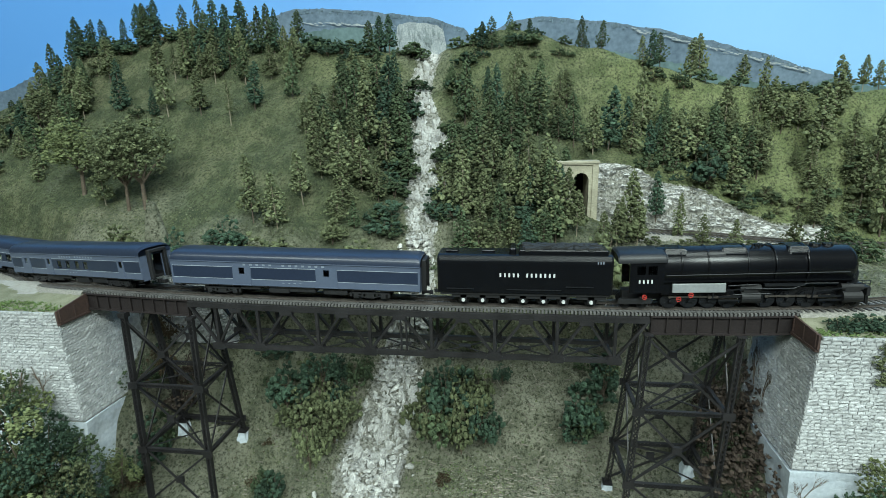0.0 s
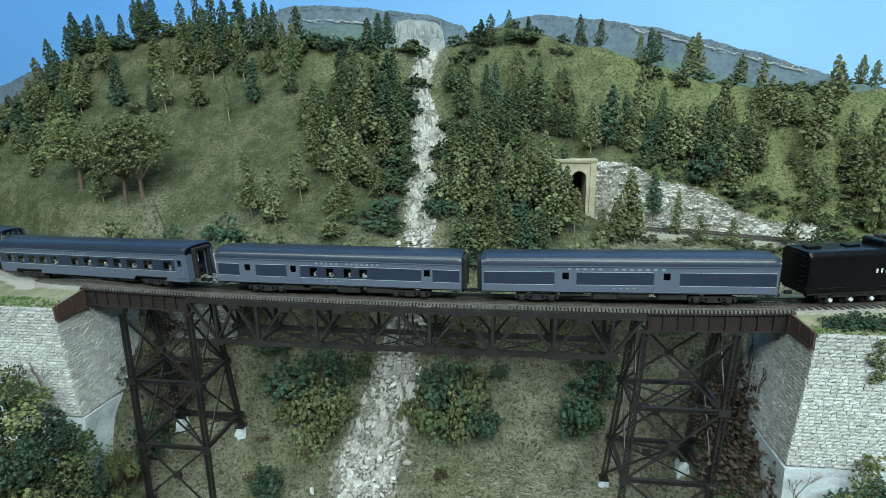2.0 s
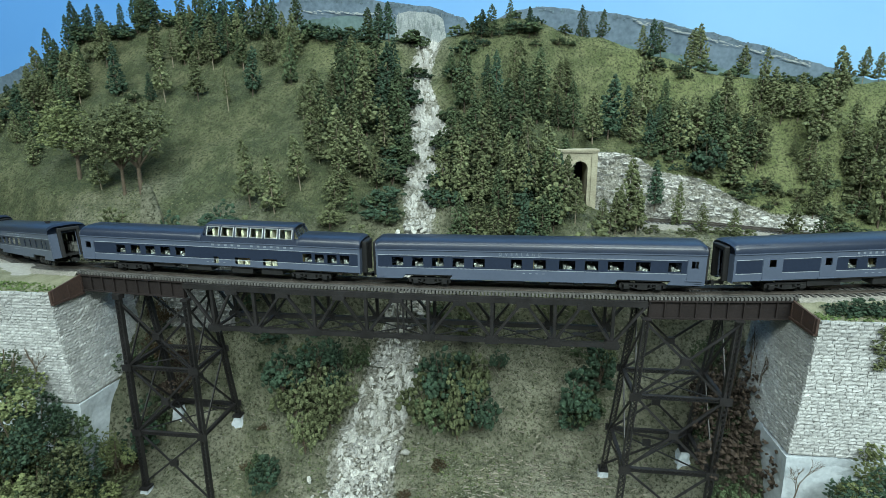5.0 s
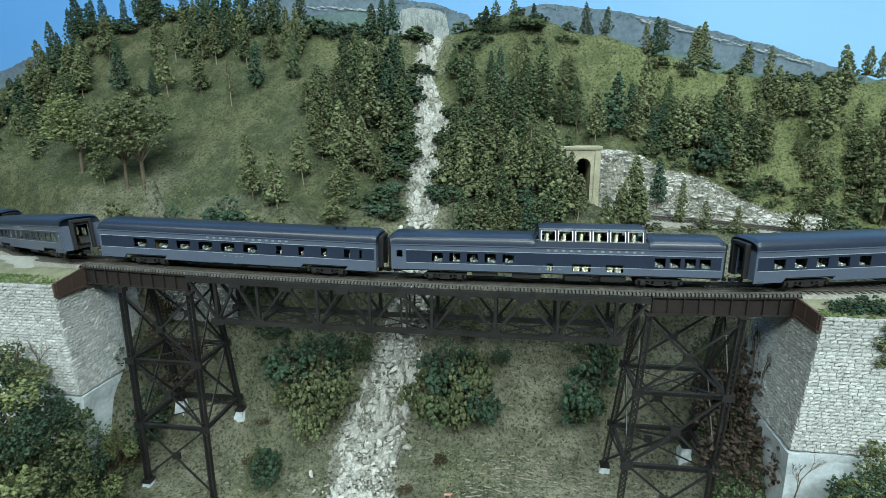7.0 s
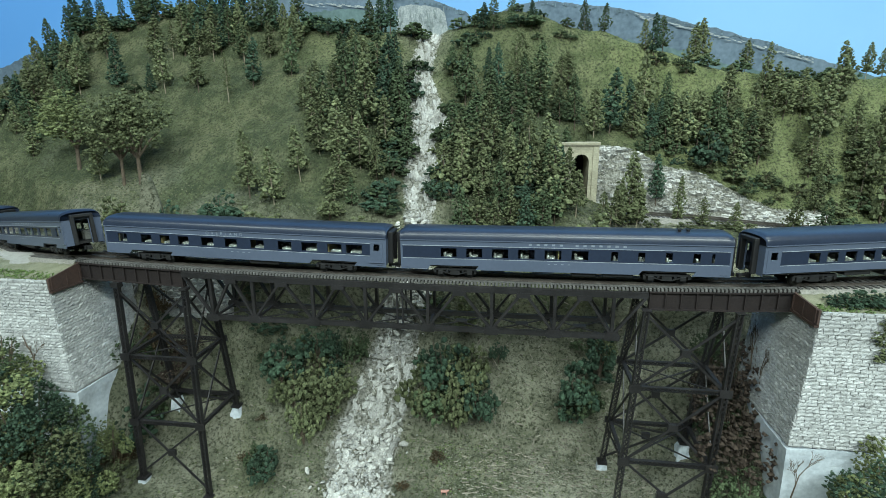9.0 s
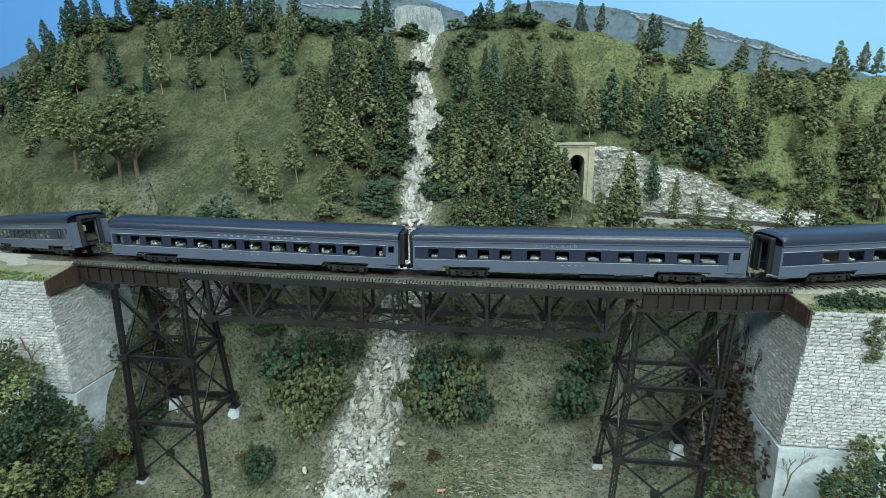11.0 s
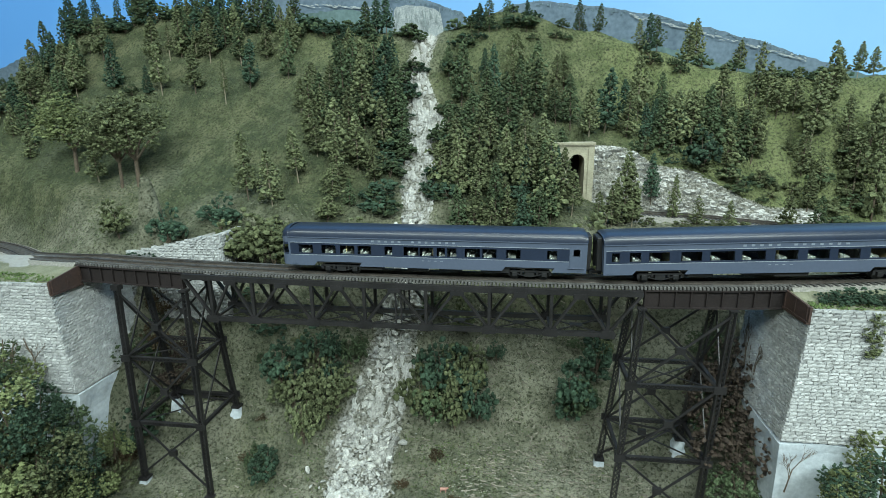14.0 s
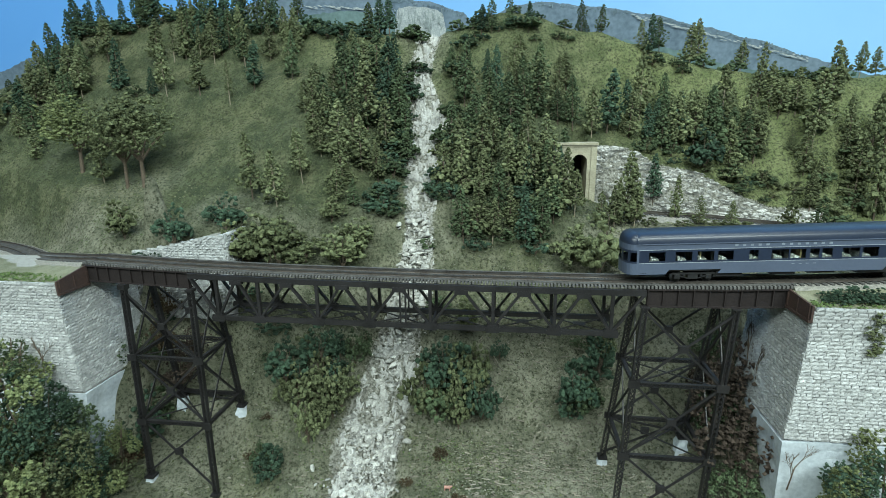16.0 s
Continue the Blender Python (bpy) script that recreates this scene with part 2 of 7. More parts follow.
CUT_A = [(-0.6, -0.32), (-0.2, -0.30), (-0.05, -0.275), (0.040, -0.246), (0.058, -0.225), (0.1, -0.13), (0.15, -0.03), (0.2, 0.004), (0.262, 0.016), (0.30, 0.105), (0.37, 0.130), (0.46, 0.284), (0.64, 0.22)]
CUT_B = [(-0.6, -0.32), (-0.2, -0.28), (-0.05, -0.235), (0.036, -0.198), (0.054, -0.180), (0.1, -0.11), (0.15, -0.03), (0.2, -0.004), (0.265, 0.003), (0.30, 0.07), (0.37, 0.113), (0.46, 0.247), (0.64, 0.19)]
EAST = [(-0.6, -0.31), (-0.2, -0.25), (-0.06, -0.20), (0.04, -0.04), (0.1, -0.016), (0.2, -0.014), (0.28, -0.012), (0.31, 0.012), (0.37, 0.098), (0.44, 0.203), (0.64, 0.15)]
EAST_B = [(-0.6, -0.31), (-0.2, -0.25), (-0.06, -0.20), (0.04, -0.04), (0.1, -0.016), (0.2, -0.016), (0.28, -0.016), (0.33, 0.030), (0.38, 0.140), (0.43, 0.198), (0.64, 0.18)]
STATIONS = [(-1.0, FAR_W), (-0.70, WEST), (-0.50, MID_W), (-0.31, TOWER_W), (-0.19, SPUR_W), (-0.04, GULLY), (0.09, GROVE), (0.24, CUT_A), (0.345, CUT_B), (0.50, EAST), (0.63, EAST_B)]
GULLY_X = [(-0.15, -0.055), (0.045, -0.062), (0.09, -0.036), (0.13, -0.016), (0.25, -0.025), (0.34, -0.030), (0.40, -0.057), (0.48, -0.045)]


def gully_x(y):
    return lerp_table(GULLY_X, y)


def gully_half(y):
    return 0.025 + 0.007 * math.sin(y * 23.0 + 1.0) + 0.008 * sstep(0.15, 0.0, y)


def hill(x, y):
    """Bare height of the land."""
    if x <= STATIONS[0][0]:
        z = lerp_table(STATIONS[0][1], y)
    elif x >= STATIONS[-1][0]:
        z = lerp_table(STATIONS[-1][1], y) + 0.02 * sstep(0.63, 0.8, x) * sstep(0.3, 0.45, y)
    else:
        for (a, p), (c, q) in zip(STATIONS, STATIONS[1:]):
            if x <= c:
                t = sstep(a, c, x) * 0.6 + 0.4 * (x - a) / (c - a)
                z = lerp_table(p, y) * (1 - t) + lerp_table(q, y) * t
                break
    if abs(x - 0.1985) < 0.0145 and 0.252 < y < 0.335:
        z = min(z, 0.030)           # floor of the tunnel mouth
    # earth banked against the gorge faces of the abutments
    if -0.08 < y < 0.10:
        z += (0.075 * sstep(-0.322, -0.348, x) + 0.060 * sstep(0.322, 0.350, x)) * sstep(-0.055, 0.0, y) * (1 if abs(x) < 0.36 else 0)
    # shelf for the curved track beyond both abutments
    d = abs(y - line_y(x))
    w = sstep(0.08, 0.03, d) * (sstep(-0.34, -0.40, x) + sstep(0.34, 0.40, x))
    if w > 0 and y > -0.05:
        z = z * (1 - w) + (rail_top(x) - 0.0105) * w
    return z


def rocky_at(x, y):
    g = abs(x - gully_x(y) + 0.008 * noise.noise((0, y * 30, 3.0)))
    r = sstep(gully_half(y) + 0.012, gully_half(y) - 0.012, g) * sstep(0.55, 0.5, y)
    # the pale rock cut above the lower line
    top = lerp_table([(0.2, 0.305), (0.35, 0.302), (0.5, 0.305), (0.56, 0.300)], x)
    if 0.21 < x < 0.55:
        r = max(r, sstep(0.258, 0.268, y) * sstep(top + 0.006, top - 0.002, y))
    return r


def ground_z(x, y):
    z = hill(x, y)
    r = rocky_at(x, y)
    p = Vector((x, y, z))
    flat = sstep(0.10, 0.04, abs(y - line_y(x))) * (1.0 if abs(x) > 0.36 else 0.0)
    z += (0.010 * noise.noise(p * 9) + 0.004 * noise.noise(p * 31 + Vector((5, 0, 0)))) * (1 - 0.8 * flat) * (0.4 + 0.6 * sstep(0.08, 0.2, y))
    z += 0.0012 * noise.noise(p * 150)
    if r > 0:
        strata = noise.noise(Vector((x * 40, y * 60, z * 160))) + 0.7 * noise.noise(Vector((x * 110, y * 120, z * 300)))
        z += r * 0.0022 * strata - r * 0.006
    return z


def build_ground():
    xs = np.concatenate((np.arange(-3.3, -1.0, 0.05), np.arange(-1.0, 0.86, 0.0045), np.arange(0.86, 3.3, 0.05)))
    ys = np.concatenate((np.arange(-0.75, -0.14, 0.012), np.arange(-0.14, 0.56, 0.0042), np.arange(0.56, 0.67, 0.012)))
    nx, ny = len(xs), len(ys)
    verts, rocky, bare, lush = [], [], [], []
    for y in ys:
        for x in xs:
            x, y = float(x), float(y)
            verts.append((x, y, ground_z(x, y)))
            r = rocky_at(x, y)
            rocky.append(r)
            c = sstep(0.24, 0.08, y) * 0.55 + 0.45 * sstep(0.09, 0.0, abs(x - gully_x(y))) + 0.3 * sstep(0.05, 0.2, x) * sstep(0.2, 0.05, y) + 0.25 * sstep(-0.15, -0.5, x) * sstep(0.3, 0.15, y)
            bare.append(min(1.0, c + 0.5 * sstep(0.12, 0.16, y) * sstep(0.27, 0.24, y) * sstep(0.10, 0.20, x)))
            lush.append(min(1.0, sstep(0.16, 0.42, x + 0.15 * (y - 0.35)) * max(sstep(0.22, 0.32, y), sstep(0.40, 0.48, x)) + 0.35 * sstep(-0.35, -0.2, x) * sstep(0.3, 0.42, y)))
    faces = [(j * nx + i, j * nx + i + 1, (j + 1) * nx + i + 1, (j + 1) * nx + i) for j in range(ny - 1) for i in range(nx - 1)]
    me = bpy.data.meshes.new("ground")
    me.from_pydata(verts, [], faces)
    for nm, vals in (("rocky", rocky), ("bare", bare), ("lush", lush)):
        a = me.attributes.new(nm, "FLOAT", "POINT")
        a.data.foreach_set("value", vals)
    me.materials.append(M["ground"])
    me.polygons.foreach_set("use_smooth", [True] * len(me.polygons))
    ob = new("ground", me)
    tagged(ob, "modelled hillside of olive turf, bare earth and pale rock", "hillside", kind="structure")
    return ob


build_ground()

# ---------------------------------------------------------------- backdrop and room shell


def sky_paint():
    m = bpy.data.materials.new("painted_sky")
    m.use_nodes = True
    nt = m.node_tree
    b = nt.nodes["Principled BSDF"]
    b.inputs["Roughness"].default_value = 0.8
    N, L = nt.nodes.new, nt.links.new
    co = N("ShaderNodeTexCoord")
    sep = N("ShaderNodeSeparateXYZ")
    L(co.outputs["Object"], sep.inputs[0])
    n = N("ShaderNodeTexNoise")
    n.inputs["Scale"].default_value, n.inputs["Detail"].default_value = 3.0, 5
    L(co.outputs["Object"], n.inputs["Vector"])
    mr = N("ShaderNodeMapRange")
    mr.inputs[1].default_value, mr.inputs[2].default_value = 0.15, 0.75
    L(sep.outputs[2], mr.inputs[0])
    ad = N("ShaderNodeMath")
    ad.operation = "MULTIPLY_ADD"
    ad.inputs[1].default_value, ad.inputs[2].default_value = 0.5, -0.25
    L(n.outputs["Fac"], ad.inputs[0])
    sm = N("ShaderNodeMath")
    L(mr.outputs[0], sm.inputs[0]), L(ad.outputs[0], sm.inputs[1])
    wx = N("ShaderNodeMapRange")
    wx.inputs[1].default_value, wx.inputs[2].default_value, wx.inputs[3].default_value, wx.inputs[4].default_value = -1.2, 0.6, 0.75, -0.25
    L(sep.outputs[0], wx.inputs[0])
    s2 = N("ShaderNodeMath")
    s2.use_clamp = True
    L(sm.outputs[0], s2.inputs[0]), L(wx.outputs[0], s2.inputs[1])
    mx = N("ShaderNodeMix")
    mx.data_type = "RGBA"
    mx.inputs[6].default_value, mx.inputs[7].default_value = (0.24, 0.46, 0.74, 1), (0.095, 0.29, 0.66, 1)
    L(s2.outputs[0], mx.inputs[0]), L(mx.outputs[2], b.inputs["Base Color"])
    return m


M["sky"] = sky_paint()
M["ridge"] = mat("painted_ridge", (0.150, 0.205, 0.270), 0.9, 0, (0.075, 0.110, 0.150), 16, 130)
M["ridge_green"] = mat("painted_near_ridge", (0.135, 0.205, 0.215), 0.9, 0, (0.070, 0.115, 0.115), 14, 110)
M["ridge_cliff"] = mat("painted_cliff", (0.40, 0.43, 0.44), 0.9, 0, (0.19, 0.22, 0.24), 75, 300)
M["ridge_wood"] = mat("painted_far_wood", (0.135, 0.190, 0.235), 0.9, 0, (0.085, 0.125, 0.155), 60, 300, isl_var=0.3)
M["cliff_shade"] = mat("painted_cliff_shade", (0.24, 0.28, 0.29), 0.9, 0, (0.17, 0.20, 0.21), 75, 300)
# unseen shell, kept dark grey so that little light bounces into the shadows
M["wall"] = mat("room_wall", (0.13, 0.135, 0.14), 0.9, 0, (0.10, 0.105, 0.11), 3, 40)
YB = 0.66


def build_room():
    bm = bmesh.new()
    box(bm, -3.4, 3.4, YB, YB + 0.05, -1.1, 2.60)
    tagged(part("backdrop", bm, M["sky"]), "backdrop board painted as a clear blue sky", "backdrop", kind="structure")
    for nm, b in (("wall_south", (-3.4, 3.4, -2.65, -2.6, -1.1, 2.60)), ("wall_west", (-3.45, -3.4, -2.65, YB, -1.1, 2.60)), ("wall_east", (3.4, 3.45, -2.65, YB, -1.1, 2.60))):
        bm = bmesh.new()
        box(bm, *b)
        tagged(part(nm, bm, M["wall"]), "unseen room wall, dark grey to deepen the shadows", "wall", kind="structure")
    bm = bmesh.new()
    box(bm, -3.4, 3.4, -2.6, YB, 2.55, 2.60)
    tagged(part("ceiling", bm, M["wall"]), "unseen room ceiling, dark grey to deepen the shadows", "ceiling", kind="structure")
    bm = bmesh.new()
    box(bm, -3.4, 3.4, -2.6, YB, -1.1, -1.05)
    tagged(part("floor", bm, M["wall"]), "unseen room floor, dark grey to deepen the shadows", "floor", kind="structure")


build_room()


def ridge(name, table, z_low, y, material, label, jag=0.004):
    """A painted skyline on the backdrop board: a thin sheet with a fretted upper edge."""
    bm = bmesh.new()
    x0, x1 = table[0][0], table[-1][0]
    n = max(20, int((x1 - x0) / 0.006))
    lo, hi = [], []
    for i in range(n + 1):
        x = x0 + (x1 - x0) * i / n
        z = lerp_table(table, x) + jag * (noise.noise((x * 60, y * 50, 0)) + 0.5 * noise.noise((x * 210, 3, 0)))
        lo.append(bm.verts.new((x, y, z_low)))
        hi.append(bm.verts.new((x, y, z)))
    for i in range(n):
        bm.faces.new((lo[i], lo[i + 1], hi[i + 1], hi[i]))
    ob = part(name, bm, material)
    return tagged(ob, label, "backdrop", kind="structure")

ridge("far_ridge", [(0.055, 0.350), (0.095, 0.367), (0.147, 0.375), (0.271, 0.360), (0.371, 0.343), (0.482, 0.314), (0.579, 0.288), (0.677, 0.254), (0.72, 0.24), (0.824, 0.208)], 0.1, YB - 0.004, M["ridge"], "distant blue-grey ridge painted on the backdrop", 0.003)
ridge("near_ridge", [(0.20, 0.285), (0.30, 0.300), (0.36, 0.290), (0.44, 0.272), (0.55, 0.235), (0.66, 0.215), (0.72, 0.232), (0.80, 0.215), (0.9, 0.2)], 0.1, YB - 0.007, M["ridge_green"], "nearer green ridge painted on the backdrop", 0.007)
ridge("far_ridge", [(-0.60, 0.37), (-0.426, 0.405), (-0.373, 0.416), (-0.322, 0.414), (-0.222, 0.405), (-0.149, 0.395), (-0.076, 0.384), (-0.004, 0.361), (0.014, 0.34), (0.05, 0.31)], 0.1, YB - 0.004, M["ridge"], "distant blue-grey ridge painted on the backdrop", 0.003)
ridge("far_ridge", [(-1.7, 0.16), (-1.21, 0.257), (-1.142, 0.271), (-1.038, 0.305), (-0.924, 0.325), (-0.816, 0.335)], 0.05, YB - 0.004, M["ridge"], "distant blue-grey ridge painted on the backdrop", 0.006)
ridge("near_ridge", [(-0.42, 0.33), (-0.36, 0.368), (-0.25, 0.372), (-0.17, 0.362), (-0.13, 0.352), (-0.02, 0.330), (0.03, 0.31)], 0.1, YB - 0.007, M["ridge_green"], "nearer green ridge painted on the backdrop", 0.006)
ridge("painted_cliff", [(-0.151, 0.325), (-0.147, 0.368), (-0.138, 0.375), (-0.120, 0.377), (-0.094, 0.374), (-0.062, 0.368), (-0.047, 0.361), (-0.041, 0.330)], 0.29, YB - 0.010, M["ridge_cliff"], "pale cliff painted on the backdrop", 0.005)


def painted_wood(table, n, seed):
    """Dabs of dark paint for the woods along a distant skyline."""
    r = random.Random(seed)
    bm = bmesh.new()
    for i in range(n):
        x = r.uniform(table[0][0], table[-1][0])
        z, w, h = lerp_table(table, x) + r.uniform(-0.009, -0.001), r.uniform(0.0010, 0.0034), r.uniform(0.0010, 0.0030)
        bm.faces.new([bm.verts.new((x + w * math.cos(k * 1.05) * r.uniform(0.7, 1.2), YB - 0.0045 - 0.00001 * i, z + h * math.sin(k * 1.05) * r.uniform(0.7, 1.2))) for k in range(6)])
    tagged(part("painted_wood", bm, M["ridge_wood"]), "dark wooded skyline dabbed on the backdrop", "backdrop", kind="structure")


painted_wood([(0.10, 0.367), (0.147, 0.375), (0.271, 0.360), (0.371, 0.343), (0.482, 0.314), (0.579, 0.288), (0.677, 0.254)], 190, 3)
painted_wood([(-0.45, 0.400), (-0.373, 0.416), (-0.322, 0.414), (-0.222, 0.405), (-0.149, 0.395), (-0.076, 0.384), (-0.004, 0.361)], 150, 4)
painted_wood([(-1.142, 0.272), (-1.038, 0.305), (-0.924, 0.325)], 50, 5)


def cliff_band(x0, z0, x1, z1, n, seed):
    """A broken row of pale ledges along the painted ridge."""
    r = random.Random(seed)
    bm = bmesh.new()
    for i in range(n):
        k = (i + r.random()) / n
        x, z, w, h = x0 + (x1 - x0) * k, z0 + (z1 - z0) * k + r.uniform(-0.003, 0.003), r.uniform(0.002, 0.009), r.uniform(0.0005, 0.0018)
        bm.faces.new([bm.verts.new((x + w * a, YB - 0.0085 - 0.00001 * i, z + h * b - w * a * 0.25)) for a, b in ((-1, -0.3), (0.2, -1), (1, -0.2), (0.6, 0.8), (-0.5, 1))])
    tagged(part("ledge_band", bm, M["ridge_cliff"]), "broken pale ledges painted along the distant ridge", "backdrop", kind="structure")


def cliff_streaks():
    """Dark clefts painted down the pale cliff."""
    r = random.Random(6)
    bm = bmesh.new()
    for i in range(44):
        x, z, w, h = r.uniform(-0.148, -0.045), r.uniform(0.330, 0.364), r.uniform(0.0004, 0.0016), r.uniform(0.004, 0.012)
        s = r.uniform(-0.004, 0.004)
        bm.faces.new([bm.verts.new(q) for q in ((x - w, YB - 0.012 - 0.00001 * i, z - h), (x + w, YB - 0.012 - 0.00001 * i, z - h * 0.8), (x + w * 0.6 + s, YB - 0.012 - 0.00001 * i, z + h), (x - w * 0.4 + s, YB - 0.012 - 0.00001 * i, z + h * 0.7))])
    tagged(part("cliff_streaks", bm, M["cliff_shade"]), "dark clefts painted on the pale cliff", "backdrop", kind="structure")


cliff_streaks()
cliff_band(0.34, 0.340, 0.68, 0.246, 60, 1)
cliff_band(-0.36, 0.385, -0.15, 0.372, 30, 2)

# ---------------------------------------------------------------- bridge
TOWER_X = (-0.309, -0.231, 0.229, 0.309)
LEG_TOP, LEG_TOP_Y, BATTER = -0.032, 0.0205, 0.085
DECK = -0.0052          # underside of the ties below the rail heads


def deck_z(x):
    return rail_top(x) + DECK


def chord_run(bm, pts, y, zc, w, h, drop):
    """One continuous bar following the deck."""
    prev = None
    for x in pts:
        z = deck_z(x) + drop
        ring = [bm.verts.new((x, y + a * w / 2, z + b * h / 2)) for a, b in ((-1, -1), (1, -1), (1, 1), (-1, 1))]
        if prev:
            for i in range(4):
                bm.faces.new((prev[i], prev[(i + 1) % 4], ring[(i + 1) % 4], ring[i]))
        else:
            bm.faces.new(ring[::-1])
        prev = ring
    bm.faces.new(prev)


def girder(name, x0, x1, material, label):
    """Deck plate-girder span: two web plates with flanges and stiffeners, cross frames between."""
    t = thing(name, label, "bridge span", "girder spans")
    for y in (-0.0165, 0.0165):
        bm = bmesh.new()
        n = max(2, int((x1 - x0) / 0.02))
        pts = [x0 + (x1 - x0) * i / n for i in range(n + 1)]
        chord_run(bm, pts, y, 0, 0.0009, 0.0158, -0.0089)
        part("web", bm, material, t)
        for drop in (-0.0006, -0.0172):
            bm = bmesh.new()
            chord_run(bm, pts, y, 0, 0.0062, 0.0012, drop)
            part("flange", bm, material, t)
        k = max(3, int((x1 - x0) / 0.0125))
        bm = bmesh.new()
        box(bm, -0.0005, 0.0005, -0.0024, 0.0024, -0.0165, -0.0013)
        st = part("stiffener", bm, material, t)
        for i in range(k + 1):
            x = x0 + 0.001 + (x1 - x0 - 0.002) * i / k
            o = st if i == 0 else new("stiffener", st.data)
            o.parent = t
            o.location = (x, y, deck_z(x))
    for i in range(5):
        bm = bmesh.new()
        x = x0 + 0.006 + (x1 - x0 - 0.012) * i / 4
        z = deck_z(x)
        bar(bm, (x, -0.016, z - 0.003), (x, 0.016, z - 0.015), 0.0012, 0.0012)
        bar(bm, (x, 0.016, z - 0.003), (x, -0.016, z - 0.015), 0.0012, 0.0012)
        bar(bm, (x, 0.016, z - 0.0155), (x, -0.016, z - 0.0155), 0.0012, 0.0012)
        part("cross_frame", bm, material, t)
    return t


girder("girder_span", -0.354, -0.2325, M["steel_dark"], "dark brown steel plate girder span with riveted stiffeners")
girder("girder_span", 0.2305, 0.354, M["steel_dark"], "dark brown steel plate girder span with riveted stiffeners")

NODES = [-0.201, -0.155, -0.0915, -0.037, 0.0255, 0.0875, 0.1465, 0.1995]
CHORD = -0.0602


def laced(bm, a, c, w, h, pitch, up, t=0.0008):
    """Laced member: two side plates joined by zigzag bars."""
    a, c, up = Vector(a), Vector(c), Vector(up)
    d = (c - a).normalized()
    s = d.cross(up).normalized()
    u = s.cross(d).normalized()
    for k in (-1, 1):
        bar(bm, a + s * k * w / 2, c + s * k * w / 2, t, h, u)
    n = max(2, int((c - a).length / pitch))
    for e in (-1, 1):
        for i in range(n):
            p, q = a + (c - a) * i / n, a + (c - a) * (i + 1) / n
            k = 1 if i % 2 else -1
            bar(bm, p + s * k * w / 2 + u * e * h / 2, q - s * k * w / 2 + u * e * h / 2, 0.0007, 0.0003, u)
            bar(bm, p - s * k * w / 2 + u * e * h / 2, q + s * k * w / 2 + u * e * h / 2, 0.0007, 0.0003, u)


def build_truss():
    t = thing("truss_span", "dark weathered steel deck truss span with gusset plates", "bridge span")
    tops = [-0.231] + [(a + c) / 2 for a, c in zip(NODES, NODES[1:])] + [0.229]
    st = M["steel"]
    for y in (-0.0205, 0.0205):
        bm = bmesh.new()
        xs = [-0.231 + 0.460 * i / 16 for i in range(17)]
        chord_run(bm, xs, y, 0, 0.0042, 0.0056, -0.003)
        part("top_chord", bm, st, t)
        bm = bmesh.new()
        for k in (-1, 1):
            bar(bm, (NODES[0] - 0.004, y + k * 0.0016, CHORD), (NODES[-1] + 0.004, y + k * 0.0016, CHORD), 0.0008, 0.0046)
        bar(bm, (NODES[0], y, CHORD + 0.002), (NODES[-1], y, CHORD + 0.002), 0.0038, 0.0006)
        part("bottom_chord", bm, st, t)
        for i, x in enumerate(NODES):
            for tx in (tops[i], tops[i + 1]):
                bm = bmesh.new()
                bar(bm, (x, y, CHORD + 0.001), (tx, y, deck_z(tx) - 0.003), 0.0022, 0.0034, (0, 1, 0))
                part("diagonal", bm, st, t)
            bm = bmesh.new()
            bar(bm, (x, y, CHORD), (x, y, deck_z(x) - 0.003), 0.0030, 0.0034, (0, 1, 0))
            part("post", bm, st, t)
            bm = bmesh.new()
            o = 0.0006 if y > 0 else -0.0006
            pl = [(x + px, z) for px, z in ((-0.0062, -0.0034), (0.0062, -0.0034), (0.0078, 0.0), (0.0058, 0.0044), (-0.0058, 0.0044), (-0.0078, 0.0))]
            for e in (-1, 1):
                f0 = [bm.verts.new((a, y + e * 0.0023, CHORD + b)) for a, b in pl]
                f1 = [bm.verts.new((a, y + e * 0.0028, CHORD + b)) for a, b in pl]
                bm.faces.new(f0), bm.faces.new(f1[::-1])
                for k in range(6):
                    bm.faces.new((f0[k], f0[(k + 1) % 6], f1[(k + 1) % 6], f1[k]))
            part("gusset", bm, st, t)
        for x in (-0.005, 0.0005):
            bm = bmesh.new()
            bar(bm, (x, y, CHORD), (x, y, deck_z(x) - 0.003), 0.0014, 0.0020, (0, 1, 0))
            part("hanger", bm, st, t)
        for tx in tops[1:-1]:
            bm = bmesh.new()
            z = deck_z(tx) - 0.0065
            for e in (-1, 1):
                box(bm, tx - 0.0065, tx + 0.0065, y + e * 0.0022 - 0.0003, y + e * 0.0022 + 0.0003, z - 0.003, z + 0.002)
            part("gusset", bm, st, t)
    for a, c in zip(NODES, NODES[1:]):
        bm = bmesh.new()
        bar(bm, (a, -0.0185, CHORD), (c, 0.0185, CHORD), 0.0016, 0.0008)
        bar(bm, (a, 0.0185, CHORD - 0.0009), (c, -0.0185, CHORD - 0.0009), 0.0016, 0.0008)
        m = (a + c) / 2
        box(bm, m - 0.006, m + 0.006, -0.004, 0.004, CHORD + 0.0006, CHORD + 0.0011)
        part("lateral_brace", bm, st, t)
    for x in NODES:
        bm = bmesh.new()
        bar(bm, (x, -0.0185, CHORD), (x, 0.0185, CHORD), 0.0024, 0.0024)
        part("cross_beam", bm, st, t)


build_truss()


def leg_pt(x, sgn, z):
    """Axis of a tower leg at height z: battered across the line, drawn in a little along it."""
    d = LEG_TOP - z
    return Vector((x + d * (0.045 if x < 0 else -0.080), sgn * (LEG_TOP_Y + BATTER * d), z))


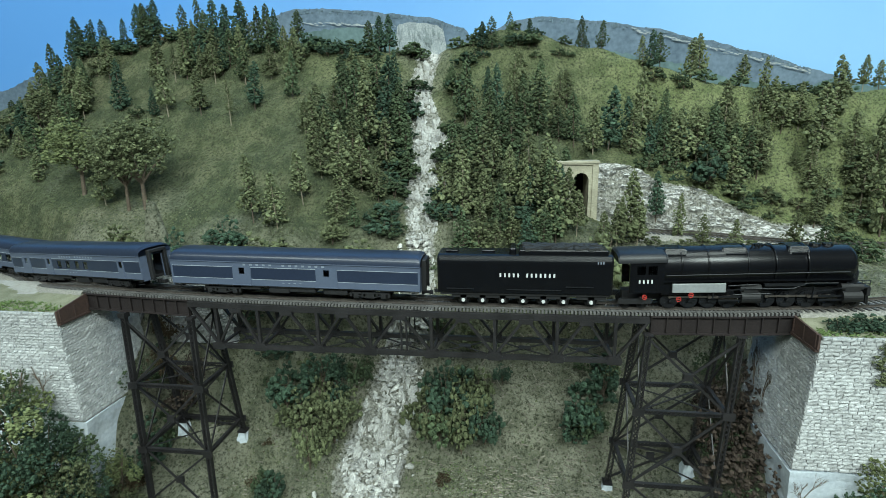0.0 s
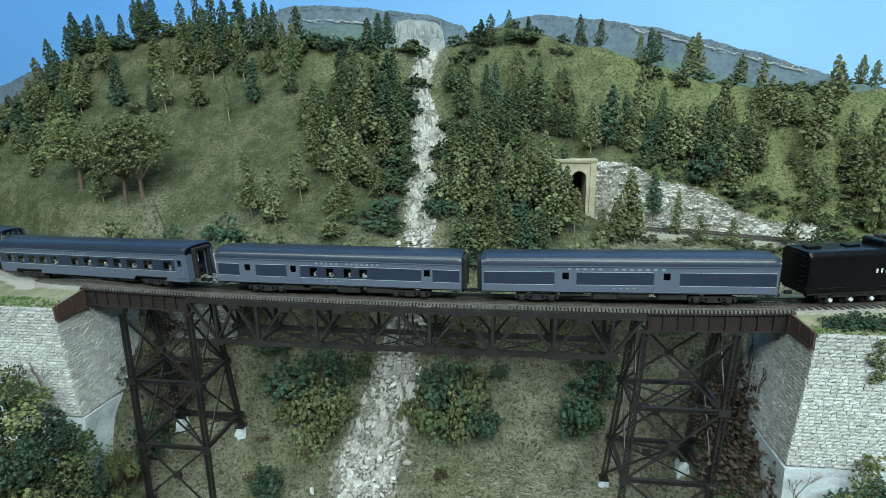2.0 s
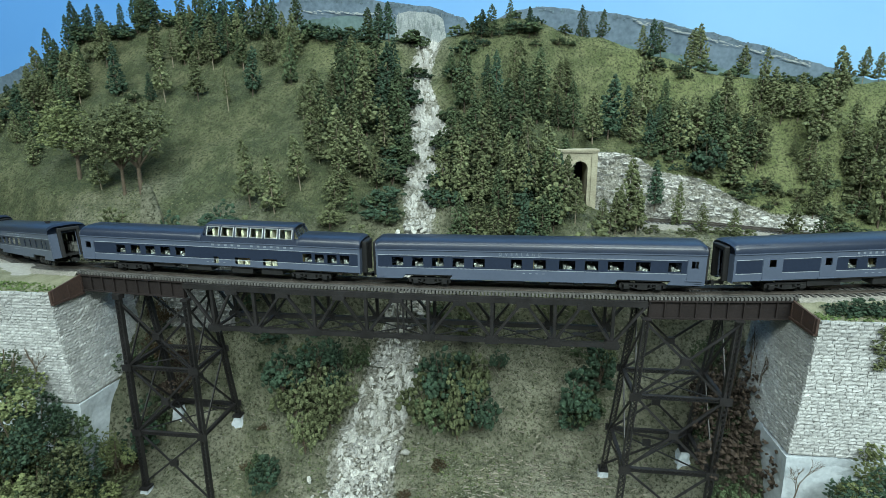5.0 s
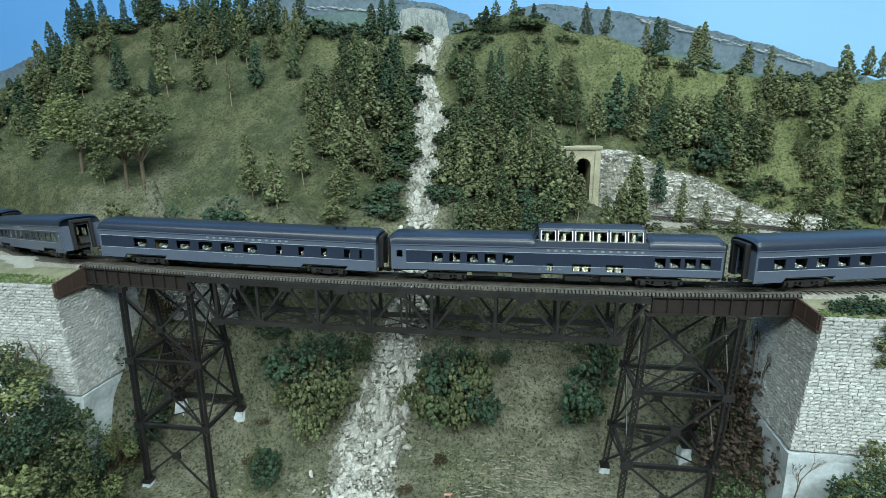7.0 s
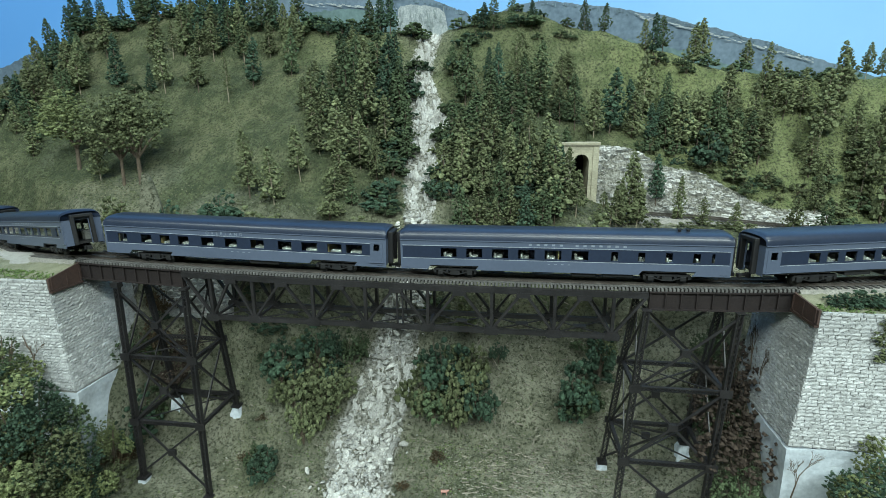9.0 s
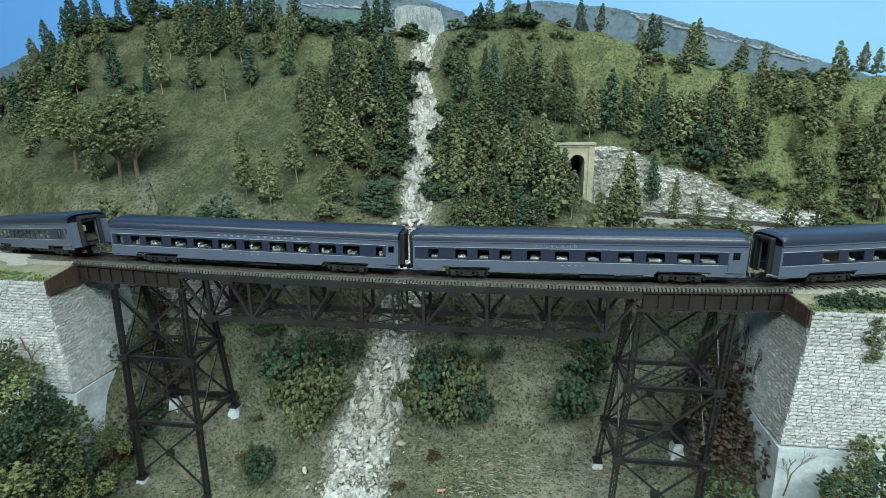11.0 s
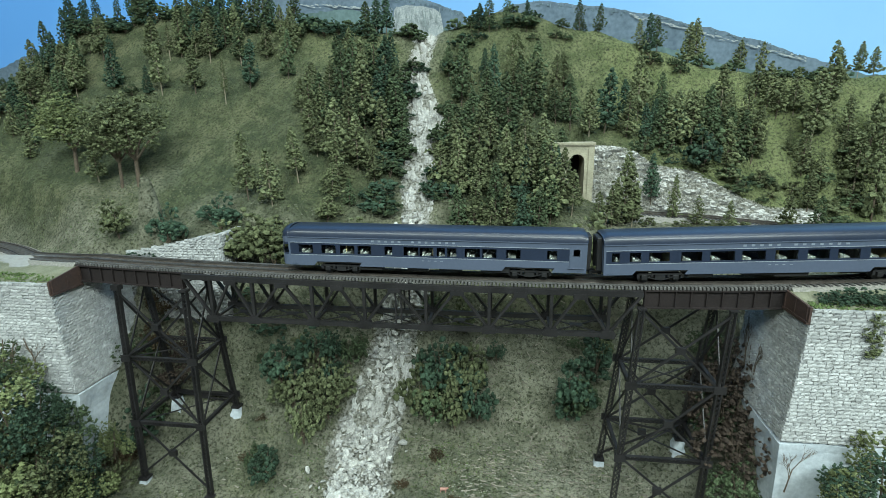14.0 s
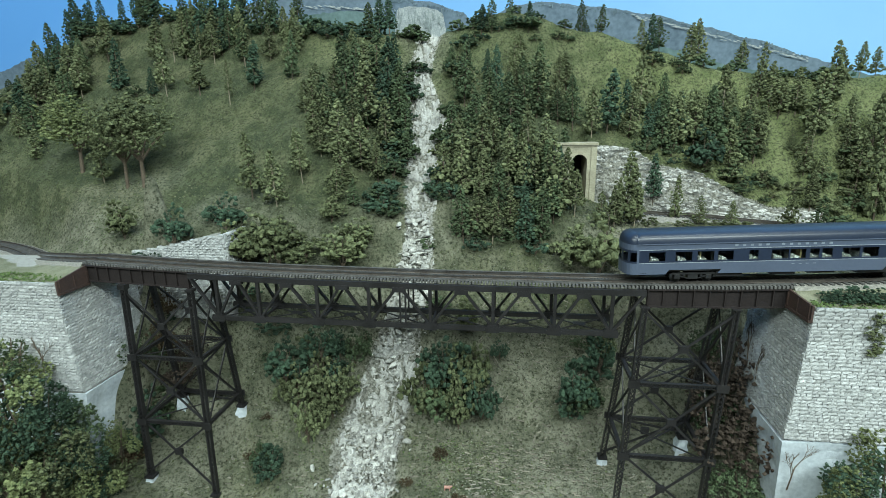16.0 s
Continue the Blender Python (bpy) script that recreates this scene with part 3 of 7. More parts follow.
def build_tower(xa, xb, foot_z):
    """Braced steel tower: four battered laced legs, struts at two levels, crossed braces on every face."""
    t = thing("trestle_tower", "tall dark steel trestle tower with laced legs and crossed braces", "bridge tower", "trestle towers")
    st = M["steel"]
    top = LEG_TOP
    lev = [-0.108, -0.183]

    for x in (xa, xb):
        for sgn in (-1, 1):
            zf = foot_z[(x, sgn)]
            bm = bmesh.new()
            laced(bm, leg_pt(x, sgn, top), leg_pt(x, sgn, zf), 0.0048, 0.0046, 0.0050, (0, 1, 0))
            leg = part("leg", bm, st, t)
            bm = bmesh.new()
            p = leg_pt(x, sgn, top)
            box(bm, x - 0.004, x + 0.004, p.y - 0.004, p.y + 0.004, top, deck_z(x) - 0.0178)
            part("cap", bm, st, t)
            bm = bmesh.new()
            p = leg_pt(x, sgn, zf)
            box(bm, p.x - 0.0052, p.x + 0.0052, p.y - 0.0052, p.y + 0.0052, zf - 0.0012, zf + 0.0012)
            part("base_plate", bm, st, t)
            for z in lev:
                bm = bmesh.new()
                p = leg_pt(x, sgn, z)
                box(bm, p.x - 0.0055, p.x + 0.0055, p.y + sgn * 0.0026, p.y + sgn * 0.0031, z - 0.004, z + 0.004)
                part("gusset", bm, st, t)
    zl = [top - 0.004] + lev
    low = max(foot_z.values()) + 0.008
    for sgn in (-1, 1):
        for z in lev:
            bm = bmesh.new()
            laced(bm, leg_pt(xa, sgn, z), leg_pt(xb, sgn, z), 0.0034, 0.0034, 0.0042, (0, 1, 0), 0.0006)
            part("strut", bm, st, t)
        for z0, z1 in zip(zl, lev + [None]):
            for k, (p, q) in enumerate(((xa, xb), (xb, xa))):
                zz = z1 if z1 is not None else foot_z[(q, sgn)] + 0.006
                bm = bmesh.new()
                off = Vector((0, sgn * (0.0008 if k else -0.0008), 0))
                bar(bm, leg_pt(p, sgn, z0) + off, leg_pt(q, sgn, zz) + off, 0.0022, 0.0011, (0, 1, 0))
                part("brace", bm, st, t)
            bm = bmesh.new()
            zz = z1 if z1 is not None else (foot_z[(xa, sgn)] + foot_z[(xb, sgn)]) / 2 + 0.006
            c = (leg_pt(xa, sgn, (z0 + zz) / 2) + leg_pt(xb, sgn, (z0 + zz) / 2)) / 2
            box(bm, c.x - 0.0042, c.x + 0.0042, c.y - 0.0018, c.y + 0.0018, c.z - 0.0034, c.z + 0.0034)
            part("centre_plate", bm, st, t)
    for x in (xa, xb):
        for z in lev:
            bm = bmesh.new()
            laced(bm, leg_pt(x, -1, z), leg_pt(x, 1, z), 0.0034, 0.0034, 0.0042, (1, 0, 0), 0.0006)
            part("strut", bm, st, t)
        for z0, z1 in zip(zl, lev + [low]):
            for p, q in ((-1, 1), (1, -1)):
                bm = bmesh.new()
                off = Vector((0.0008 * p, 0, 0))
                bar(bm, leg_pt(x, p, z0) + off, leg_pt(x, q, z1) + off, 0.0022, 0.0011, (1, 0, 0))
                part("brace", bm, st, t)
    for z in lev:
        bm = bmesh.new()
        bar(bm, leg_pt(xa, -1, z), leg_pt(xb, 1, z), 0.0016, 0.0008)
        bar(bm, leg_pt(xb, -1, z - 0.001), leg_pt(xa, 1, z - 0.001), 0.0016, 0.0008)
        part("lateral_brace", bm, st, t)
    return t


def footing(x, y, z):
    bm = bmesh.new()
    box(bm, -0.0060, 0.0060, -0.0060, 0.0060, -0.022, 0.0)
    rnd = random.Random(int(x * 1000))
    bmesh.ops.subdivide_edges(bm, edges=bm.edges[:], cuts=2, use_grid_fill=True)
    for v in bm.verts:
        k = 1.0 - 0.25 * (v.co.z + 0.011) / 0.011
        v.co.x, v.co.y = v.co.x * k, v.co.y * k
        v.co += Vector((rnd.uniform(-1, 1), rnd.uniform(-1, 1), rnd.uniform(-1, 0.1))) * 0.0013
    ob = part("footing", bm, M["plaster"])
    ob.location = (x, y, z)
    tagged(ob, "rough white plaster footing block under a tower leg", "footing", "tower footings")


FEET = {(-0.309, -1): -0.250, (-0.231, -1): -0.266, (-0.309, 1): -0.190, (-0.231, 1): -0.199,
        (0.229, -1): -0.262, (0.309, -1): -0.250, (0.229, 1): -0.238, (0.309, 1): -0.203}
for xa, xb in (TOWER_X[:2], TOWER_X[2:]):
    build_tower(xa, xb, {k: v for k, v in FEET.items() if k[0] in (xa, xb)})
for (x, sgn), z in FEET.items():
    foot = leg_pt(x, sgn, z)
    footing(foot.x, foot.y, z - 0.0012)

# ---------------------------------------------------------------- track


def sweep(bm, s0, s1, step, prof, offset, zoff=0.0, heights=None):
    """Sweeps a closed profile (across, up) along the line."""
    n = int((s1 - s0) / step) + 1
    prev = None
    for i in range(n + 1):
        p, h = line_at(s0 + (s1 - s0) * i / n)
        side = Vector((-math.sin(h), math.cos(h), 0))
        ring = [bm.verts.new(p + side * (offset + a) + Vector((0, 0, zoff + b))) for a, b in prof]
        if prev:
            for k in range(len(prof)):
                j = (k + 1) % len(prof)
                bm.faces.new((prev[k], ring[k], ring[j], prev[j]))
        prev = ring


RAIL = [(-0.0011, -0.0024), (0.0011, -0.0024), (0.0011, -0.0021), (0.0003, -0.0017), (0.0003, -0.0008), (0.0005, 0), (-0.0005, 0), (-0.0003, -0.0008), (-0.0003, -0.0017), (-0.0011, -0.0021)]


def build_track():
    t = thing("railway_track", "single model railway track with close dark ties, rails and guard rails", "railway track", kind="structure")
    for off in (-0.00825, 0.00825):
        bm = bmesh.new()
        sweep(bm, -3.2, 3.2, 0.012, RAIL, off)
        part("rail", bm, M["rail"], t)
    for off in (-0.0056, 0.0056):
        bm = bmesh.new()
        sweep(bm, -0.40, 0.40, 0.012, RAIL, off, -0.0003)
        part("guard_rail", bm, M["rail"], t)
    for off in (-0.0150, 0.0150):
        bm = bmesh.new()
        sweep(bm, -0.354, 0.354, 0.02, [(-0.0008, -0.0024), (0.0008, -0.0024), (0.0008, -0.0010), (-0.0008, -0.0010)], off)
        part("guard_timber", bm, M["tie"], t)
    bm = bmesh.new()
    box(bm, -0.0011, 0.0011, -0.0185, 0.0185, -0.0052, -0.00245, 0.0002)
    first = part("tie", bm, M["tie"], t)
    n = int(0.708 / 0.0034)
    for i in range(n + 1):
        p, h = line_at(-0.354 + 0.708 * i / n)
        o = first if i == 0 else new("tie", first.data)
        o.parent = t
        o.matrix_basis = pose(*p, 0, 0, math.degrees(h))
    bm = bmesh.new()
    for lo, hi in ((-1.2, -0.358), (0.358, 1.2)):
        k = int((hi - lo) / 0.0062)
        for i in range(k + 1):
            p, h = line_at(lo + (hi - lo) * i / k)
            d, s = Vector((math.cos(h), math.sin(h), 0)), Vector((-math.sin(h), math.cos(h), 0))
            bar(bm, p - s * 0.015 + Vector((0, 0, -0.0034)), p + s * 0.015 + Vector((0, 0, -0.0034)), 0.0026, 0.0019)
    tagged(part("plain_line_ties", bm, M["tie"], t), kind="stuff")
    for lo, hi in ((-3.2, -0.356), (0.356, 3.2)):
        bm = bmesh.new()
        sweep(bm, lo, hi, 0.01, [(-0.028, -0.013), (0.028, -0.013), (0.0175, -0.0036), (-0.0175, -0.0036)], 0.0)
        tagged(part("ballast", bm, M["ballast"], t), kind="stuff")


build_track()

# ---------------------------------------------------------------- abutments
COURSE, STONE = 0.0033, 0.0056
rnd_stone = random.Random(5)


def stone_mesh(k):
    """A rough-faced block: bevelled front with a bulge, of unit size 1 x 1, front towards -y."""
    r = random.Random(k)
    bm = bmesh.new()
    g = [[None] * 3 for _ in range(3)]
    for i in range(3):
        for j in range(3):
            edge = i in (0, 2) or j in (0, 2)
            g[i][j] = bm.verts.new(((i - 1) * 0.47 + r.uniform(-0.05, 0.03), (-0.0002 if edge else -0.0008) - r.uniform(0, 0.0006), (j - 1) * 0.455 + r.uniform(-0.08, 0.05)))
    for i in range(2):
        for j in range(2):
            bm.faces.new((g[i][j], g[i + 1][j], g[i + 1][j + 1], g[i][j + 1]))
    rim = [g[0][0], g[1][0], g[2][0], g[2][1], g[2][2], g[1][2], g[0][2], g[0][1]]
    back = [bm.verts.new((v.co.x * 1.04, 0.0016, v.co.z * 1.04)) for v in rim]
    for k in range(8):
        j = (k + 1) % 8
        bm.faces.new((rim[j], rim[k], back[k], back[j]))
    me = bpy.data.meshes.new("stone")
    bm.to_mesh(me)
    bm.free()
    me.materials.append(M["stone"])
    return me


STONES = [stone_mesh(k) for k in range(9)]


def courses(length, z_lo, z_hi, seed):
    """Stone positions on a face: (along, up, width, height) in running courses."""
    r = random.Random(seed)
    z, row = z_hi, 0
    while z > z_lo:
        h = COURSE * r.uniform(0.86, 1.14)
        x = -r.uniform(0, STONE)
        while x < length:
            w = STONE * r.uniform(0.55, 1.5)
            a, c = max(0.0, x), min(length, x + w)
            if c - a > 0.002:
                yield (a + c) / 2, z - h / 2, c - a, h
            x += w
        z -= h
        row += 1


def stone_face(parent, origin, along, out, length, z_lo, z_hi, seed, keep, batter=0.0):
    """Lays stones on a vertical face; keep(u, z) says which are single parts, the rest join one mesh."""
    along, out = Vector(along), Vector(out)
    rest = bmesh.new()
    r = random.Random(seed + 77)
    single = 0
    for u, z, w, h in courses(length, z_lo, z_hi, seed):
        if abs(out.y) > 0.5:
            edge = 0.354 - FLARE * (ABUT_Z - z) / (ABUT_Z - ABUT_LOW)
            gx = abs(origin[0] + along.x * u)
            if gx - w / 2 < edge - 0.0006:
                if gx + w / 2 < edge + 0.002:
                    continue
                k = edge - (gx - w / 2)
                w -= k
                u += k / 2 if origin[0] > 0 else -k / 2
        pos = Vector(origin) + along * u + out * (batter * (z_hi - z))
        pos.z = z
        rot = Matrix((along, -out, Vector((0, 0, 1)))).transposed().to_4x4()
        m = Matrix.Translation(pos) @ rot @ Matrix.Rotation(r.uniform(-0.05, 0.05), 4, "Y") @ Matrix.Diagonal((w, 1.0 + r.uniform(-0.3, 0.5), h, 1))
        me = r.choice(STONES)
        if keep(u, z) and single < 150:
            o = new("stone", me)
            o.parent = parent
            o.matrix_basis = m
            single += 1
        else:
            n0 = len(rest.verts)
            rest.from_mesh(me)
            rest.verts.ensure_lookup_table()
            bmesh.ops.transform(rest, matrix=m, verts=rest.verts[n0:])
    tagged(part("masonry", rest, M["stone_rest"], parent), kind="stuff")


ABUT_Z, ABUT_LOW, ABUT_FRONT, FLARE = -0.016, -0.136, -0.056, 0.0075


def build_abutment(sgn):
    xe = 0.354 * sgn                    # face towards the gorge
    far = 0.80 * sgn
    t = thing("stone_abutment", "pale cut-stone bridge abutment on a white plaster base", "abutment", "abutments")
    bm = bmesh.new()
    a, c = sorted((xe + sgn * 0.0012, far))
    for q in box(bm, a, c, ABUT_FRONT + 0.0012, 0.05, ABUT_LOW - 0.004, ABUT_Z - 0.001):
        if q.co.z < -0.1 and abs(q.co.x) < 0.4:
            q.co.x -= sgn * FLARE
    part("core", bm, M["mortar"], t)
    # plaster base, a little uneven
    bm = bmesh.new()
    a, c = sorted((xe - sgn * (0.0005 + FLARE), far))
    v = box(bm, a, c, ABUT_FRONT - 0.001, 0.052, -0.33, ABUT_LOW - 0.0045)
    bmesh.ops.subdivide_edges(bm, edges=bm.edges[:], cuts=24, use_grid_fill=True)
    for q in bm.verts:
        q.co += Vector((1, 1, 0.6)) * 0.0022 * noise.noise(q.co * 45) + Vector((0, -1, 0)) * 0.03 * max(0, (ABUT_LOW - q.co.z)) * (1 if q.co.y < 0 else 0)
    part("plaster_base", bm, M["plaster"], t, "smooth bluish white plaster base")
    if sgn > 0:
        stone_face(t, (xe - FLARE, ABUT_FRONT, 0), (1, 0, 0), (0, -1, 0), 0.30 + FLARE, ABUT_LOW, ABUT_Z + 0.001, 3, lambda u, z: u < 0.11)
        stone_face(t, (xe, 0.05, 0), (0, -1, 0), (-1, 0, 0), 0.106, ABUT_LOW, ABUT_Z - 0.010, 4, lambda u, z: u > 0.03, FLARE / 0.12)
    else:
        stone_face(t, (far, ABUT_FRONT, 0), (1, 0, 0), (0, -1, 0), 0.446 + FLARE, ABUT_LOW, ABUT_Z + 0.001, 6, lambda u, z: u > 0.36)
        stone_face(t, (xe, ABUT_FRONT, 0), (0, 1, 0), (1, 0, 0), 0.106, ABUT_LOW, ABUT_Z - 0.010, 7, lambda u, z: u < 0.08, FLARE / 0.12)
    # earth fill on top, sloping up to the ballast
    bm = bmesh.new()
    n = 70
    rows = []
    for i in range(n + 1):
        x = xe + (far - xe) * i / n
        row = []
        for j in range(15):
            y = ABUT_FRONT + 0.001 + (0.105 - 0.0) * j / 14
            d = max(0.0, 1 - abs(y - line_y(x)) / 0.05)
            z = ABUT_Z + (rail_top(x) - 0.006 - ABUT_Z) * sstep(0.0, 0.6, d) + 0.0012 * noise.noise((x * 90, y * 90, 1)) + 0.0008 * noise.noise((x * 300, y * 300, 1))
            row.append(bm.verts.new((x, y, z)))
        rows.append(row)
    for p, q in zip(rows, rows[1:]):
        for j in range(14):
            bm.faces.new((p[j], q[j], q[j + 1], p[j + 1]) if sgn > 0 else (p[j + 1], q[j + 1], q[j], p[j]))
    part("earth_fill", bm, M["fill"], t, "grassy earth fill behind the parapet", True)
    # rusty bulkhead plate holding the fill beside the girder end
    bm = bmesh.new()
    x0, x1 = sorted((xe - sgn * 0.0030, xe - sgn * 0.0012))
    zt = rail_top(xe)
    v = box(bm, x0, x1, ABUT_FRONT - 0.001, -0.0175, -0.026, zt - 0.005)
    for q in v:
        if q.co.y < -0.05 and q.co.z > -0.02:
            q.co.z = -0.0135
        if q.co.y > -0.05 and q.co.z < -0.02:
            q.co.z -= 0.003
    part("bulkhead", bm, M["rust"], t, "rust-brown steel bulkhead plate")
    bm = bmesh.new()
    for y in (-0.054, -0.036, -0.02):
        box(bm, x0 - 0.0008, x1 + 0.0008, y - 0.0006, y + 0.0006, -0.0255, -0.0135)
    box(bm, x0 - 0.001, x1 + 0.001, ABUT_FRONT, -0.018, -0.0285, -0.0262)
    part("bulkhead_rib", bm, M["rust"], t)


M["fill"] = mat("grassy_fill", (0.27, 0.265, 0.19), 0.95, 0, (0.125, 0.135, 0.075), 60, 900, 0.9, 900)
build_abutment(1)
build_abutment(-1)

# ---------------------------------------------------------------- vegetation
LEAF = dict(rough=0.9, spec=0.15)
# second tones are far darker: shade of foliage gaps mixed into the leaf colour
M["leaf_dark"] = mat("dark_needles", (0.108, 0.148, 0.078), 0.9, 0, (0.030, 0.044, 0.024), 120, 800, 1.0, 520, obj_var=0.30, isl_var=0.25, spec=0.15)
M["leaf_blue"] = mat("blue_green_needles", (0.076, 0.126, 0.082), 0.9, 0, (0.024, 0.042, 0.028), 120, 800, 1.0, 520, obj_var=0.25, isl_var=0.25, spec=0.15)
M["leaf_olive"] = mat("olive_needles", (0.185, 0.208, 0.108), 0.9, 0, (0.054, 0.066, 0.034), 120, 800, 1.0, 520, obj_var=0.28, isl_var=0.25, spec=0.15)
M["leaf_light"] = mat("light_green_leaves", (0.215, 0.245, 0.115), 0.9, 0, (0.085, 0.105, 0.045), 120, 800, 1.0, 520, obj_var=0.2, isl_var=0.25, spec=0.15)
M["leaf_rust"] = mat("rusty_leaves", (0.125, 0.088, 0.050), 0.9, 0, (0.052, 0.042, 0.026), 120, 800, 1.0, 520, obj_var=0.25, isl_var=0.25, spec=0.15)
M["leaf_dusk"] = mat("dull_red_brown_leaves", (0.095, 0.070, 0.055), 0.9, 0, (0.045, 0.036, 0.030), 120, 900, obj_var=0.25, isl_var=0.25, spec=0.15)
M["bark"] = mat("bark", (0.16, 0.12, 0.085), 0.9, 0, (0.07, 0.055, 0.04), 200, 900)
M["bark_pale"] = mat("pale_bark", (0.34, 0.29, 0.21), 0.9, 0, (0.20, 0.17, 0.12), 200, 900)


def ball():
    bm = bmesh.new()
    bmesh.ops.create_icosphere(bm, subdivisions=1, radius=1.0)
    vs, fs = [v.co.copy() for v in bm.verts], [[v.index for v in f.verts] for f in bm.faces]
    bm.free()
    return vs, fs


BALL = ball()
OCTA = ([(1, 0, 0), (0, 1, 0), (-1, 0, 0), (0, -1, 0), (0, 0, 1), (0, 0, -1)], [(0, 1, 4), (1, 2, 4), (2, 3, 4), (3, 0, 4), (1, 0, 5), (2, 1, 5), (3, 2, 5), (0, 3, 5)])


def clump(vs, fs, c, r, rnd, flakes, size, squash=0.75, octa=True):
    """A tuft: a small uneven lump with loose flakes of foliage all round it."""
    base = len(vs)
    bv, bf = OCTA if octa else BALL
    sx, sy, sz = r * rnd.uniform(0.75, 1.15), r * rnd.uniform(0.75, 1.15), r * squash * rnd.uniform(0.8, 1.15)
    for v in bv:
        k = rnd.uniform(0.55, 1.22)
        vs.append((c[0] + v[0] * k * sx + rnd.uniform(-0.2, 0.2) * r, c[1] + v[1] * k * sy + rnd.uniform(-0.2, 0.2) * r, c[2] + v[2] * k * sz))
    fs.extend([[base + i for i in f] for f in bf])
    for _ in range(flakes):
        dx, dy, dz = rnd.gauss(0, 1), rnd.gauss(0, 1), rnd.gauss(0.25, 1)
        q = r * rnd.uniform(0.75, 1.3) / math.sqrt(dx * dx + dy * dy + dz * dz + 1e-9)
        x, y, z = c[0] + dx * q, c[1] + dy * q, c[2] + dz * q * squash
        b, g = len(vs), size * rnd.uniform(0.7, 1.5)
        for _ in range(3):
            vs.append((x + rnd.uniform(-g, g), y + rnd.uniform(-g, g), z + rnd.uniform(-g, g)))
        fs.append((b, b + 1, b + 2))


def crown_mesh(name, vs, fs, material):
    me = bpy.data.meshes.new(name)
    me.from_pydata([tuple(v) for v in vs], [], fs)
    me.materials.append(material)
    return me


def conifer(seed, material, bark, label, spread=0.20, bare=0.22, sparse=1.0):
    """A conifer one unit (10 cm) high: stem, boughs wound round it, and tufts along every bough."""
    rnd = random.Random(seed)
    t = thing("conifer", label, "tree", "trees on the hillside")
    H = 0.1
    bm = bmesh.new()
    lean = (rnd.uniform(-0.003, 0.003), rnd.uniform(-0.003, 0.003))
    tube(bm, (0, 0, -0.006), (lean[0] * 0.4, lean[1] * 0.4, H * 0.45), 0.0013, 0.0010, 6)
    tube(bm, (lean[0] * 0.4, lean[1] * 0.4, H * 0.45), (lean[0], lean[1], H * 0.97), 0.0010, 0.0002, 6)
    boughs = bmesh.new()
    vs, fs = [], []
    n = int(98 * sparse)
    for i in range(n):
        k = (i + rnd.uniform(-0.5, 0.5)) / n
        k = min(0.985, max(0.0, k)) ** 1.12
        a = i * 2.4 + rnd.uniform(-0.5, 0.5)
        z = H * (bare + (0.985 - bare) * k)
        gap = 0.80 + 0.30 * math.sin(a * 2 + seed) * math.sin(k * 11 + seed * 1.7)
        reach = H * spread * 1.15 * (1 - k) ** 0.66 * (0.62 + 0.38 * min(1, k * 6)) * gap
        rr = reach * rnd.uniform(0.72, 1.12)
        root = Vector((lean[0] * k, lean[1] * k, z))
        tip = root + Vector((math.cos(a) * rr, math.sin(a) * rr, -rr * 0.16))
        if i % 3 == 0 and k < 0.7:
            bar(boughs, root, tip, 0.0004, 0.0004)
        size = H * (rnd.uniform(0.024, 0.046) if i % 4 else rnd.uniform(0.046, 0.064)) * (0.60 + 0.40 * (1 - k)) * (0.75 if sparse < 0.8 else 1)
        clump(vs, fs, tip, size, rnd, int(4 * sparse) + 1, 0.0008, 0.8, sparse < 0.8)
        if k < 0.9:
            mid = root.lerp(tip, rnd.uniform(0.35, 0.72)) + Vector((rnd.uniform(-0.002, 0.002), rnd.uniform(-0.002, 0.002), H * 0.012))
            clump(vs, fs, mid, size * 1.15, rnd, int(2 * sparse) + 1, 0.0008, 0.8)
    clump(vs, fs, Vector((lean[0], lean[1], H * 0.975)), H * 0.016, rnd, 10, 0.0010, 1.7)
    part("trunk", bm, bark, t)
    tagged(part("branchwork", boughs, bark, t), kind="stuff")
    c = new("crown", crown_mesh("crown", vs, fs, material))
    c.parent = t
    t.location = (0, 0, -3)
    return t


